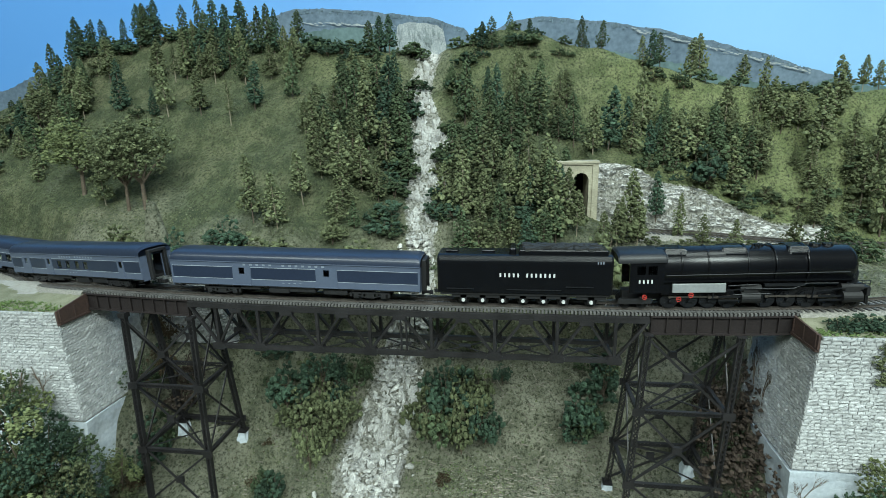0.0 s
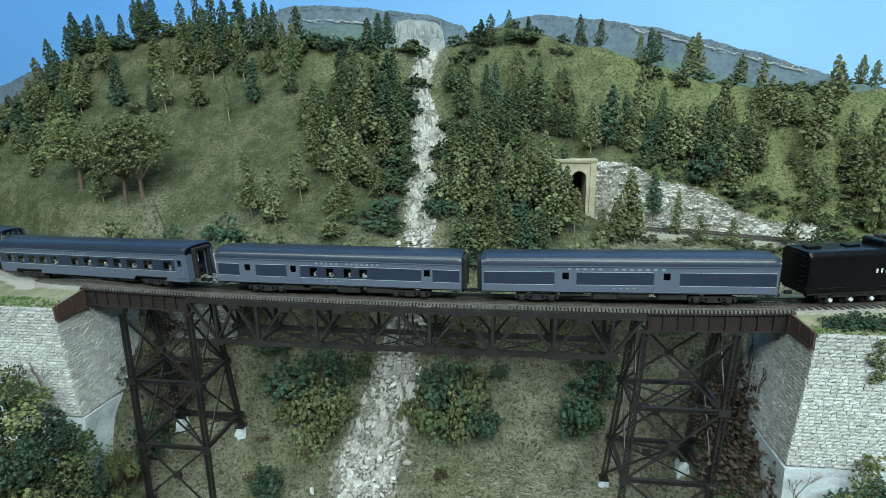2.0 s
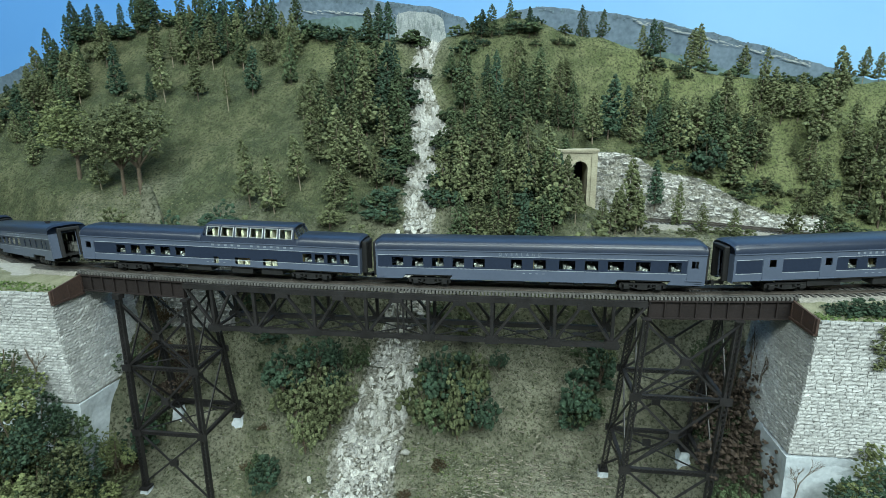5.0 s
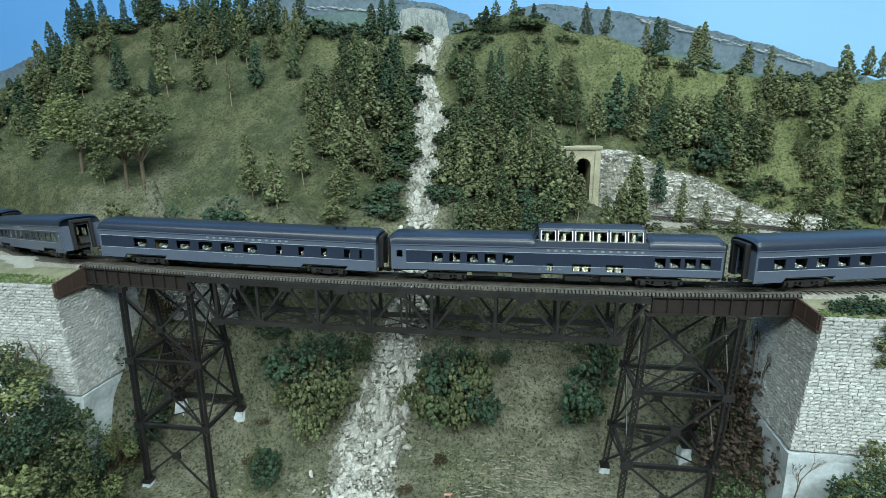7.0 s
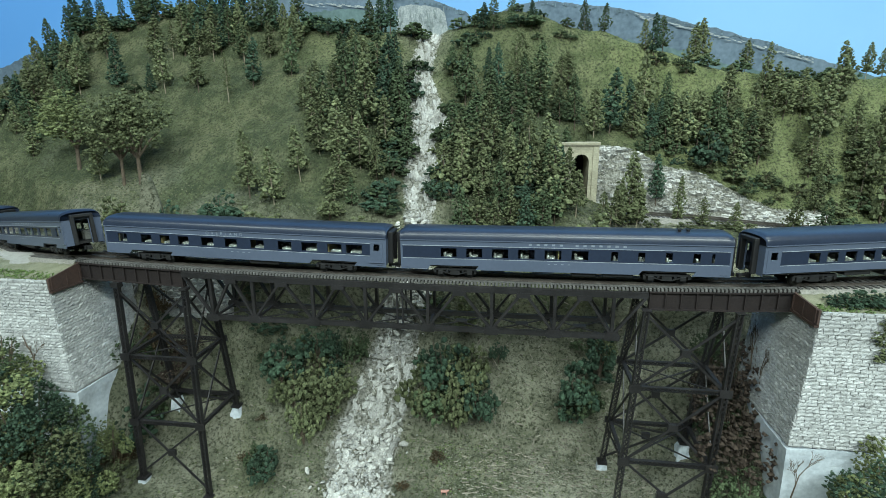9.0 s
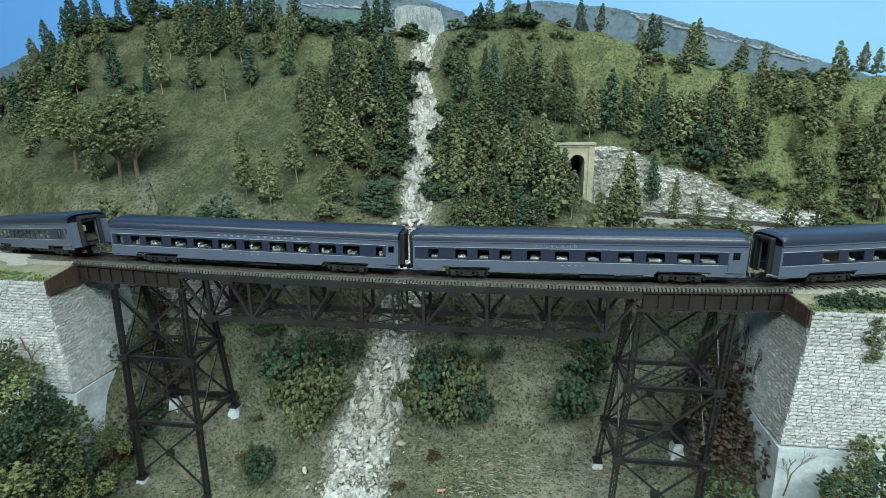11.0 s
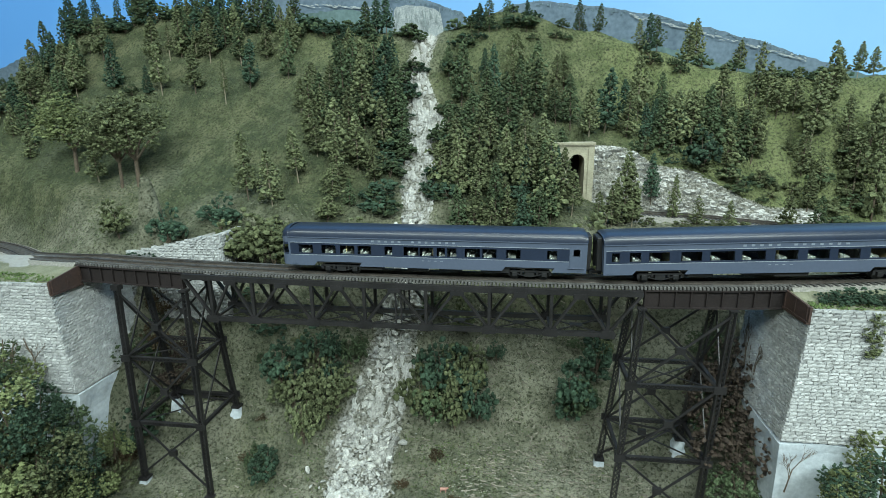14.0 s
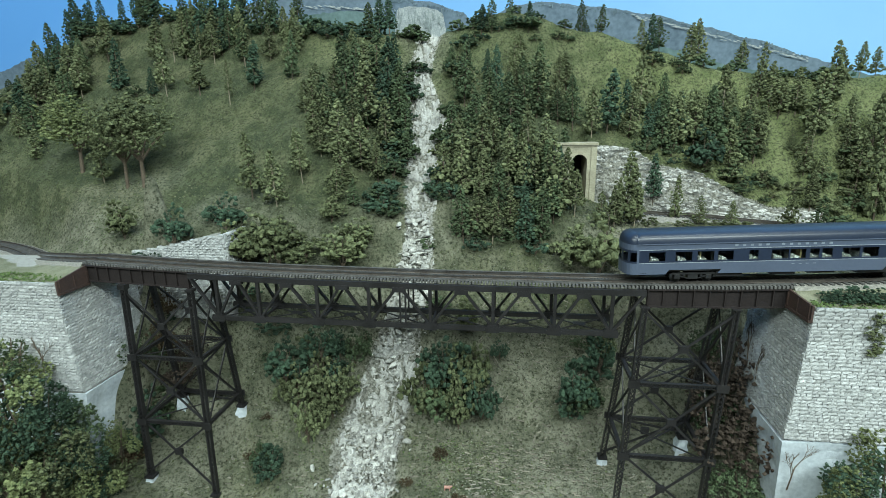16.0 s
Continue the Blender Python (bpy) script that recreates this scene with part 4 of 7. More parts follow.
def broad_tree(seed, material, label, name="spreading_tree", wide=0.75):
    """A spreading tree 10 cm high: forked limbs and a broad, broken crown of tufts."""
    rnd = random.Random(seed)
    t = thing(name, label, "tree", "trees on the hillside")
    bm = bmesh.new()
    vs, fs = [], []
    fork = Vector((0.002, 0, 0.028))
    tube(bm, (0, 0, -0.008), fork, 0.0026, 0.0020, 8)
    for i in range(7):
        a = i * 0.9 + rnd.uniform(-0.3, 0.3)
        r = rnd.uniform(0.014, 0.034)
        tip = Vector((math.cos(a) * r, math.sin(a) * r, 0.070 - r * 0.3))
        mid = fork.lerp(tip, 0.5) + Vector((0, 0, 0.003))
        tube(bm, fork, mid, 0.0014, 0.0009, 6)
        tube(bm, mid, tip, 0.0009, 0.0003, 5)
    heads = [(rnd.uniform(-0.6, 0.6), rnd.uniform(-0.6, 0.6), rnd.uniform(-0.75, 0.75)) for _ in range(9)]
    for i in range(760):
        a, e = rnd.uniform(0, 6.283), math.asin(rnd.uniform(-0.55, 1.0))
        q = rnd.uniform(0.62, 1.0) * (1 + 0.16 * math.sin(3 * a + seed) + 0.12 * math.sin(5 * a + 2 * e))
        c = (math.cos(a) * math.cos(e) * 0.050 * wide * q, math.sin(a) * math.cos(e) * 0.050 * wide * q, 0.060 + math.sin(e) * 0.037 * q)
        h = heads[i % 9]
        c = (c[0] * 0.62 + h[0] * 0.030 * wide, c[1] * 0.62 + h[1] * 0.030 * wide, 0.062 + (c[2] - 0.060) * 0.70 + h[2] * 0.026)
        clump(vs, fs, c, rnd.uniform(0.0014, 0.0026), rnd, 14, 0.0008, 0.8, False)
    part("trunk", bm, M["bark"], t)
    c = new("crown", crown_mesh("crown", vs, fs, material))
    c.parent = t
    t.location = (0, 0, -3)
    return t


def shrub(seed, material, label, name="shrub", wide=0.5, lumps=170, fine=5, leaf=0.0011):
    """A low bush 10 cm high before it is scaled: several stems, tufts down to the ground."""
    rnd = random.Random(seed)
    t = thing(name, label, "shrub", "shrubs")
    bm = bmesh.new()
    vs, fs = [], []
    for i in range(6):
        a, r = rnd.uniform(0, 6.28), rnd.uniform(0.005, 0.04)
        tip = Vector((math.cos(a) * r * wide * 2, math.sin(a) * r * wide * 2, rnd.uniform(0.045, 0.088)))
        tube(bm, (0, 0, -0.01), tip, 0.0016, 0.0006, 5)
    heads = [(rnd.uniform(-0.014, 0.014), rnd.uniform(-0.014, 0.014), 0.100, 0.030)]
    for i in range(5):
        a = i * 1.257 + rnd.uniform(-0.4, 0.4)
        d = 0.095 * wide * rnd.uniform(0.6, 1.1)
        heads.append((math.cos(a) * d, math.sin(a) * d, rnd.uniform(0.040, 0.086), rnd.uniform(0.018, 0.030)))
    for i in range(lumps):
        hx, hy, top, rad = heads[i % 6]
        a, e = rnd.uniform(0, 6.283), math.asin(rnd.uniform(-0.75, 1.0))
        q = rnd.uniform(0.72, 1.06) * (1 + 0.15 * math.sin(4 * a + i % 6) * math.cos(3 * e))
        c = (hx + math.cos(a) * math.cos(e) * rad * q, hy + math.sin(a) * math.cos(e) * rad * q, top * 0.56 + math.sin(e) * top * 0.44 * q)
        clump(vs, fs, c, rnd.uniform(0.6, 1.2) * 0.100 / lumps ** 0.5, rnd, fine, leaf, 0.85, lumps > 250)
    part("stem", bm, M["bark"], t)
    c = new("crown", crown_mesh("crown", vs, fs, material))
    c.parent = t
    t.location = (0, 0, -3)
    return t


DARK = [conifer(k, M["leaf_dark"] if k % 3 else M["leaf_blue"], M["bark"], "dark green bushy conifer on the slope", 0.225 + 0.03 * (k % 3), 0.07 + 0.05 * (k % 4)) for k in range(9)]
OLIVE = [conifer(20 + k, M["leaf_olive"], M["bark_pale"] if k % 2 else M["bark"], "olive green conifer with a pale stem", 0.215 + 0.03 * (k % 3), 0.09 + 0.06 * (k % 4)) for k in range(9)]
THIN = [conifer(40 + k, M["leaf_olive"], M["bark_pale"], "thin sparse conifer with bare lower stem", 0.13, 0.3, 0.6) for k in range(3)]
BROAD = [broad_tree(1, M["leaf_light"], "spreading light green leafy tree"), broad_tree(2, M["leaf_olive"], "spreading olive green leafy tree with dark forked trunk", wide=0.9)]
S_DARK = [shrub(60 + k, M["leaf_dark"] if k % 2 else M["leaf_blue"], "dark green low shrub") for k in range(4)]
S_OLIVE = [shrub(70 + k, M["leaf_olive"], "olive green leafy shrub", wide=0.42, lumps=180, fine=5, leaf=0.0011) for k in range(4)]
T_DARK = [shrub(100 + k, M["leaf_dark"] if k % 3 else M["leaf_blue"], "dark green low shrub", wide=0.6, lumps=50, fine=3, leaf=0.0022) for k in range(5)]
T_OLIVE = [shrub(110 + k, M["leaf_olive"], "olive green low shrub", wide=0.6, lumps=50, fine=3, leaf=0.0022) for k in range(4)]
S_DUSK = [shrub(80, M["leaf_rust"], "rust-coloured dry undergrowth bush", lumps=480, fine=4, leaf=0.0010), shrub(81, M["leaf_dusk"], "dull brown undergrowth bush", lumps=480, fine=4, leaf=0.0010), shrub(82, M["leaf_dark"], "dark green undergrowth bush", lumps=480, fine=4, leaf=0.0010)]
S_BANK = [shrub(90 + k, (M["leaf_dark"], M["leaf_olive"], M["leaf_blue"], M["leaf_light"])[k], "large mixed green bush below the abutment", "bush", 0.5, 900, 4, 0.0009) for k in range(4)]

WEST_DARK = [(-0.582, 0.355, 0.088), (-0.508, 0.341, 0.049), (-0.321, 0.335, 0.078), (-0.26, 0.35, 0.076), (-0.332, 0.45, 0.053), (-0.759, 0.472, 0.06), (-0.724, 0.472, 0.052), (-0.689, 0.472, 0.055), (-0.648, 0.472, 0.056), (-0.613, 0.472, 0.048), (-0.573, 0.477, 0.036), (-0.777, 0.44, 0.073), (-0.736, 0.407, 0.073), (-0.748, 0.382, 0.072), (-0.753, 0.324, 0.071), (-0.844, 0.393, 0.041), (-0.676, 0.339, 0.063), (-0.424, 0.449, 0.057), (-0.715, 0.303, 0.07)]
WEST_OLIVE = [(-0.481, 0.338, 0.085), (-0.417, 0.333, 0.074), (-0.428, 0.409, 0.082), (-0.483, 0.408, 0.088), (-0.406, 0.436, 0.055), (-0.384, 0.425, 0.073), (-0.734, 0.34, 0.08), (-0.744, 0.301, 0.057), (-0.681, 0.326, 0.058), (-0.503, 0.197, 0.077), (-0.483, 0.444, 0.057), (-0.245, 0.154, 0.092), (-0.207, 0.145, 0.076), (-0.182, 0.177, 0.076), (-0.665, 0.249, 0.054)]
WEST_CREST = [(-0.47, 0.452, 0.085), (-0.447, 0.45, 0.092), (-0.42, 0.448, 0.085), (-0.395, 0.45, 0.098), (-0.362, 0.452, 0.08), (-0.342, 0.45, 0.085), (-0.325, 0.452, 0.075), (-0.51, 0.455, 0.07)]
WEST_THIN = [(-0.356, 0.317, 0.077), (-0.363, 0.393, 0.073), (-0.505, 0.406, 0.066), (-0.283, 0.419, 0.037)]
GULLY_WEST_DARK = [(-0.15, 0.296, 0.105), (-0.133, 0.295, 0.103), (-0.121, 0.369, 0.087), (-0.095, 0.381, 0.074), (-0.081, 0.329, 0.089), (-0.067, 0.301, 0.089), (-0.06, 0.282, 0.073), (-0.095, 0.301, 0.087), (-0.107, 0.164, 0.037), (-0.138, 0.463, 0.064), (-0.155, 0.46, 0.054), (-0.119, 0.462, 0.065), (-0.052, 0.264, 0.053), (-0.096, 0.348, 0.103)]
GULLY_WEST_OLIVE = [(-0.178, 0.228, 0.095), (-0.168, 0.239, 0.063), (-0.116, 0.283, 0.109), (-0.137, 0.205, 0.095), (-0.129, 0.186, 0.076), (-0.11, 0.219, 0.08), (-0.13, 0.161, 0.053), (-0.084, 0.21, 0.06), (-0.216, 0.286, 0.05), (-0.178, 0.309, 0.059)]
GULLY_EAST_DARK = [(0.026, 0.346, 0.101), (0.001, 0.39, 0.055), (0.079, 0.316, 0.107), (0.065, 0.301, 0.092), (0.102, 0.29, 0.096), (0.122, 0.326, 0.085), (0.065, 0.434, 0.054), (0.047, 0.436, 0.05), (0.095, 0.431, 0.057), (0.127, 0.435, 0.049), (0.015, 0.269, 0.074), (0.05, 0.273, 0.082), (0.181, 0.277, 0.06), (0.169, 0.223, 0.072), (0.087, 0.175, 0.076), (0.043, 0.147, 0.075), (0.195, 0.336, 0.079)]
GULLY_EAST_OLIVE = [(0.141, 0.337, 0.086), (0.172, 0.359, 0.089), (0.029, 0.23, 0.087), (0.035, 0.195, 0.092), (0.06, 0.211, 0.113), (0.074, 0.245, 0.072), (0.099, 0.216, 0.084), (0.127, 0.215, 0.12), (0.148, 0.231, 0.101), (0.156, 0.187, 0.105), (0.058, 0.161, 0.077), (0.08, 0.151, 0.062), (0.102, 0.172, 0.055), (0.117, 0.165, 0.048), (0.008, 0.216, 0.062), (0.173, 0.198, 0.082), (0.187, 0.193, 0.063)]
EAST_DARK = [(0.247, 0.339, 0.096), (0.218, 0.472, 0.056), (0.248, 0.46, 0.044), (0.28, 0.351, 0.077), (0.335, 0.379, 0.089), (0.328, 0.448, 0.066), (0.345, 0.459, 0.056), (0.354, 0.339, 0.084), (0.396, 0.34, 0.1), (0.49, 0.414, 0.083), (0.505, 0.405, 0.069), (0.516, 0.396, 0.063), (0.433, 0.347, 0.072), (0.222, 0.323, 0.077), (0.307, 0.274, 0.072), (0.504, 0.225, 0.05), (0.482, 0.472, 0.058)]
EAST_OLIVE = [(0.305, 0.385, 0.107), (0.315, 0.45, 0.049), (0.399, 0.472, 0.069), (0.413, 0.472, 0.08), (0.345, 0.364, 0.069), (0.377, 0.343, 0.084), (0.423, 0.369, 0.112), (0.444, 0.383, 0.065), (0.459, 0.356, 0.103), (0.467, 0.347, 0.086), (0.257, 0.212, 0.097), (0.267, 0.205, 0.056), (0.327, 0.238, 0.062), (0.356, 0.225, 0.04), (0.395, 0.222, 0.038), (0.474, 0.232, 0.056), (0.22, 0.19, 0.048), (0.239, 0.195, 0.054)]
FAR_EAST_DARK = [(0.54, 0.395, 0.072), (0.552, 0.358, 0.116), (0.536, 0.339, 0.076), (0.667, 0.472, 0.061), (0.691, 0.472, 0.049), (0.616, 0.297, 0.158), (0.602, 0.358, 0.075), (0.562, 0.293, 0.031), (0.525, 0.359, 0.037)]
FAR_EAST_OLIVE = [(0.59, 0.398, 0.093), (0.607, 0.415, 0.058), (0.624, 0.344, 0.114), (0.605, 0.329, 0.091), (0.557, 0.327, 0.066), (0.532, 0.301, 0.06), (0.647, 0.346, 0.073), (0.591, 0.346, 0.054)]
SPREAD_TREE = [(-0.563, 0.225, 0.109), (-0.457, 0.186, 0.124), (-0.43, 0.187, 0.127)]
SHRUB_DARK = [(-0.091, 0.187, 0.017), (-0.069, 0.188, 0.017), (-0.064, 0.199, 0.016), (-0.27, 0.442, 0.021), (-0.251, 0.455, 0.021), (-0.227, 0.446, 0.024), (-0.21, 0.459, 0.023), (-0.184, 0.442, 0.024), (-0.537, 0.341, 0.019), (-0.32, 0.098, 0.037), (-0.267, 0.127, 0.043), (0.384, 0.322, 0.058), (0.373, 0.442, 0.019), (-0.126, 0.073, 0.039), (-0.085, 0.078, 0.034), (-0.105, 0.078, 0.025), (-0.21, 0.064, 0.027), (-0.168, 0.06, 0.045), (-0.164, -0.01, 0.038), (-0.181, 0.0, 0.023), (-0.207, 0.042, 0.03), (-0.075, 0.086, 0.019), (0.018, 0.064, 0.048), (0.073, 0.066, 0.047), (0.089, 0.075, 0.051), (0.028, 0.077, 0.051), (0.093, 0.087, 0.021), (0.195, 0.073, 0.036), (0.203, 0.081, 0.049), (0.184, 0.075, 0.048), (0.21, 0.089, 0.037), (0.179, 0.069, 0.025), (0.187, 0.081, 0.023), (-0.108, 0.068, 0.03)]
SHRUB_OLIVE = [(-0.431, 0.095, 0.039), (-0.398, 0.108, 0.037), (-0.205, 0.117, 0.066), (-0.191, 0.117, 0.062), (-0.109, 0.123, 0.052), (-0.159, 0.12, 0.034), (0.209, 0.144, 0.079), (0.183, 0.151, 0.04), (-0.13, 0.145, 0.03), (-0.242, 0.108, 0.041), (-0.09, 0.135, 0.037), (-0.096, 0.23, 0.031), (-0.181, 0.045, 0.062), (-0.127, 0.061, 0.04), (-0.099, 0.06, 0.046), (-0.13, 0.029, 0.055), (-0.139, 0.011, 0.04), (-0.109, 0.052, 0.038), (-0.152, 0.051, 0.043), (0.001, 0.066, 0.083), (-0.001, 0.047, 0.068), (0.064, 0.075, 0.064), (0.046, 0.062, 0.056), (0.054, 0.102, 0.033), (0.23, 0.087, 0.049), (0.221, 0.097, 0.021), (0.046, 0.073, 0.046), (-0.126, 0.047, 0.032)]
UNDERGROWTH = [(-0.338, 0.034, 0.042), (-0.333, 0.052, 0.048), (-0.328, -0.025, 0.022), (-0.31, 0.056, 0.044), (-0.298, 0.069, 0.04), (-0.33, 0.075, 0.035), (0.334, 0.030, 0.085), (0.332, 0.002, 0.075), (0.336, 0.060, 0.075), (0.330, -0.028, 0.050), (0.326, 0.045, 0.06), (0.330, 0.085, 0.042)]
BANK_BUSH = [(-0.382, -0.1, -0.118, 0.078), (-0.362, -0.11, -0.163, 0.094), (-0.374, -0.13, -0.194, 0.094), (-0.361, -0.09, -0.148, 0.057), (-0.349, -0.12, -0.201, 0.083), (-0.363, -0.085, -0.217, 0.065), (-0.337, -0.08, -0.249, 0.063), (-0.388, -0.085, -0.089, 0.034), (0.379, -0.1, -0.173, 0.053), (0.397, -0.1, -0.168, 0.067), (0.411, -0.09, -0.164, 0.066), (-0.343, -0.11, -0.237, 0.066), (-0.336, -0.05, -0.289, 0.053), (-0.383, -0.12, -0.233, 0.072), (-0.342, -0.09, -0.206, 0.063), (-0.336, -0.09, -0.24, 0.065), (-0.327, -0.045, -0.21, 0.048), (-0.333, -0.055, -0.247, 0.047), (-0.338, -0.065, -0.265, 0.047), (-0.355, -0.095, -0.183, 0.071), (-0.387, -0.115, -0.171, 0.068), (-0.368, -0.12, -0.198, 0.066)]

rnd_tree = random.Random(9)


def plant(kinds, rows, fat=1.0, sink=0.0, out=0.0):
    """Sets trees of the given kinds at (x, y, height), copied from the patterns."""
    for row in rows:
        x, y, h = row[0], row[1], row[-1]
        z = ground_z(x, y) if len(row) == 3 else row[2]
        k = h / 0.1
        w = k * fat * rnd_tree.uniform(0.85, 1.2) * (0.065 / max(h, 0.04)) ** 0.25
        y -= out * h
        m = Matrix.LocRotScale((x, y, z - sink), Euler((rnd_tree.uniform(-0.05, 0.05), rnd_tree.uniform(-0.05, 0.05), rnd_tree.uniform(0, 6.28))), (w, w, k))
        src = rnd_tree.choice(kinds)
        copy_thing(src, m)


def plant_all():
    plant(DARK, WEST_DARK + WEST_CREST + GULLY_WEST_DARK + GULLY_EAST_DARK + EAST_DARK[:9], 0.95)
    plant(DARK + OLIVE, EAST_DARK[9:], 0.95)
    plant(OLIVE, FAR_EAST_DARK, 0.95)
    plant(S_DARK, [(-0.331, -0.012, -0.232, 0.052), (-0.334, 0.010, -0.225, 0.060), (-0.322, 0.030, -0.222, 0.050)], 0.7)
    plant(OLIVE, WEST_OLIVE + GULLY_WEST_OLIVE + GULLY_EAST_OLIVE + EAST_OLIVE + FAR_EAST_OLIVE, 0.95)
    plant(THIN, WEST_THIN)
    plant(BROAD[:1], SPREAD_TREE[:1], 1.22)
    plant(BROAD[1:], SPREAD_TREE[1:], 1.1)
    for kinds, rows in ((S_DARK, SHRUB_DARK), (S_OLIVE, SHRUB_OLIVE)):
        plant(kinds, [q for q in rows if q[1] >= 0.11], 0.95, 0.002, 0.22)
        plant(kinds, [(x, y, min(h * 1.3, 0.066)) for i, (x, y, h) in enumerate(rows) if y < 0.11 and i % 4], 0.64, 0.002, 0.25)
    plant(S_DUSK, UNDERGROWTH, 0.8, 0.004, 0.2)
    plant(S_BANK, BANK_BUSH, 0.8, 0.01)
    # the closed groves between the single trees
    for x0, x1, y0, y1, n, kinds in ((0.02, 0.19, 0.20, 0.40, 20, DARK + OLIVE), (0.26, 0.48, 0.330, 0.385, 15, DARK + OLIVE), (-0.82, -0.64, 0.30, 0.45, 14, DARK + OLIVE),
                                     (-0.19, -0.075, 0.20, 0.40, 13, DARK + OLIVE), (-0.55, -0.27, 0.39, 0.475, 16, OLIVE + DARK), (0.05, 0.21, 0.15, 0.21, 9, OLIVE + DARK), (-0.75, -0.55, 0.46, 0.48, 8, DARK), (0.145, 0.178, 0.225, 0.245, 5, OLIVE + DARK), (0.245, 0.29, 0.205, 0.225, 2, OLIVE)):
        rows = []
        for _ in range(n):
            x, y = rnd_tree.uniform(x0, x1), rnd_tree.uniform(y0, y1)
            if abs(x - gully_x(y)) > gully_half(y) + 0.006 and not (0.165 < x < 0.24 and y < 0.31):
                rows.append((x, y, rnd_tree.uniform(0.050, 0.085)))
        plant(kinds, rows, 0.95)
    # low scrub along the gully, the crests and under the trestle
    D, O, B = T_DARK, T_OLIVE, T_DARK + T_OLIVE
    for x0, x1, y0, y1, n, kinds in ((-0.24, -0.09, 0.05, 0.11, 5, B), (0.01, 0.10, 0.07, 0.12, 5, B), (0.18, 0.23, 0.08, 0.13, 5, D), (-0.30, -0.05, 0.45, 0.475, 20, D),
                                     (0.0, 0.20, 0.43, 0.465, 20, D), (0.26, 0.52, 0.310, 0.340, 16, B), (0.30, 0.62, 0.43, 0.46, 12, D), (-0.085, -0.050, 0.17, 0.42, 38, D), (-0.008, 0.03, 0.14, 0.42, 36, B),
                                     (0.26, 0.46, 0.205, 0.235, 6, O), (0.53, 0.68, 0.29, 0.36, 8, B), (-0.24, -0.10, 0.10, 0.15, 6, O), (-0.84, -0.66, 0.28, 0.46, 34, B), (-0.74, -0.50, 0.462, 0.480, 26, D),
                                     (-0.50, -0.28, 0.45, 0.475, 16, B), (0.05, 0.16, 0.145, 0.21, 16, B), (0.47, 0.60, 0.20, 0.30, 6, B), (-0.60, -0.45, 0.27, 0.31, 8, D)):
        plant(kinds, [(rnd_tree.uniform(x0, x1), rnd_tree.uniform(y0, y1), rnd_tree.uniform(0.010, 0.024)) for _ in range(n)], 1.15, 0.002, 0.2)


plant_all()

# ---------------------------------------------------------------- train
M["grey"] = mat("blue_grey_paint", (0.090, 0.112, 0.165), 0.42, 0, (0.075, 0.095, 0.142), 30, 400, 0.05, 900)
M["navy"] = mat("navy_paint", (0.020, 0.030, 0.058), 0.40, 0, (0.014, 0.022, 0.044), 30, 400)
M["roof"] = mat("dark_roof_paint", (0.022, 0.032, 0.058), 0.34, 0, (0.016, 0.023, 0.042), 25, 300, 0.05, 900)
M["stripe"] = mat("pale_stripe", (0.38, 0.42, 0.48), 0.5)
M["letter"] = mat("white_lettering", (0.62, 0.63, 0.63), 0.5)
M["faint"] = mat("pale_lettering", (0.25, 0.29, 0.35), 0.5)
M["under"] = mat("underframe_black", (0.012, 0.012, 0.013), 0.65, 0, (0.006, 0.006, 0.007), 120, 800)
M["truck"] = mat("truck_grey", (0.022, 0.022, 0.024), 0.6, 0.1, (0.010, 0.010, 0.011), 150, 800)
M["wheel"] = mat("wheel_steel", (0.016, 0.0155, 0.015), 0.5, 0.2)
M["seat"] = mat("cream_seat", (0.17, 0.174, 0.158), 0.7, 0, (0.10, 0.10, 0.09), 80, 500)
M["inside"] = mat("ochre_partition", (0.34, 0.27, 0.12), 0.7, 0, (0.22, 0.17, 0.08), 80, 500)
M["loco"] = mat("locomotive_black", (0.0045, 0.0050, 0.0065), 0.26, 0, (0.0028, 0.003, 0.004), 60, 500, 0.05, 900, spec=0.35)
M["graphite"] = mat("graphite_grey", (0.014, 0.015, 0.018), 0.42, 0.2, (0.008, 0.009, 0.011), 60, 500)
M["panel"] = mat("pale_grey_panel", (0.30, 0.32, 0.33), 0.5, 0.2, (0.23, 0.245, 0.25), 60, 500)
M["red"] = mat("red_handwheel", (0.55, 0.05, 0.04), 0.5)
M["coal"] = mat("coal", (0.03, 0.03, 0.03), 0.6, 0, (0.012, 0.012, 0.012), 300, 1200, 0.8, 900)
M["pale_lens"] = mat("lens", (0.75, 0.78, 0.72), 0.2)


M["cream"] = mat("cream_upholstery", (0.42, 0.40, 0.29), 0.7, 0, (0.30, 0.28, 0.19), 80, 500)
# orange-tan stands in for the lit interior behind the low windows
M["tan"] = mat("lit_look_partition", (0.36, 0.22, 0.08), 0.6, 0, (0.26, 0.15, 0.05), 80, 500)
M["silver"] = mat("silver_trim", (0.55, 0.57, 0.58), 0.35, 0.6, (0.42, 0.44, 0.45), 80, 500)


def glass_material():
    m = bpy.data.materials.new("window_glass")
    m.use_nodes = True
    b = m.node_tree.nodes["Principled BSDF"]
    b.inputs["Base Color"].default_value = (0.86, 0.92, 0.92, 1)
    b.inputs["Transmission Weight"].default_value = 1.0
    b.inputs["Roughness"].default_value = 0.03
    b.inputs["IOR"].default_value = 1.2
    return m


M["glass"] = glass_material()

Z_SKIRT, Z_FLOOR, Z_BELT, Z_BAND, Z_EAVE, Z_ROOF, HALF = 0.0098, 0.0138, 0.0205, 0.0330, 0.0385, 0.0485, 0.0178


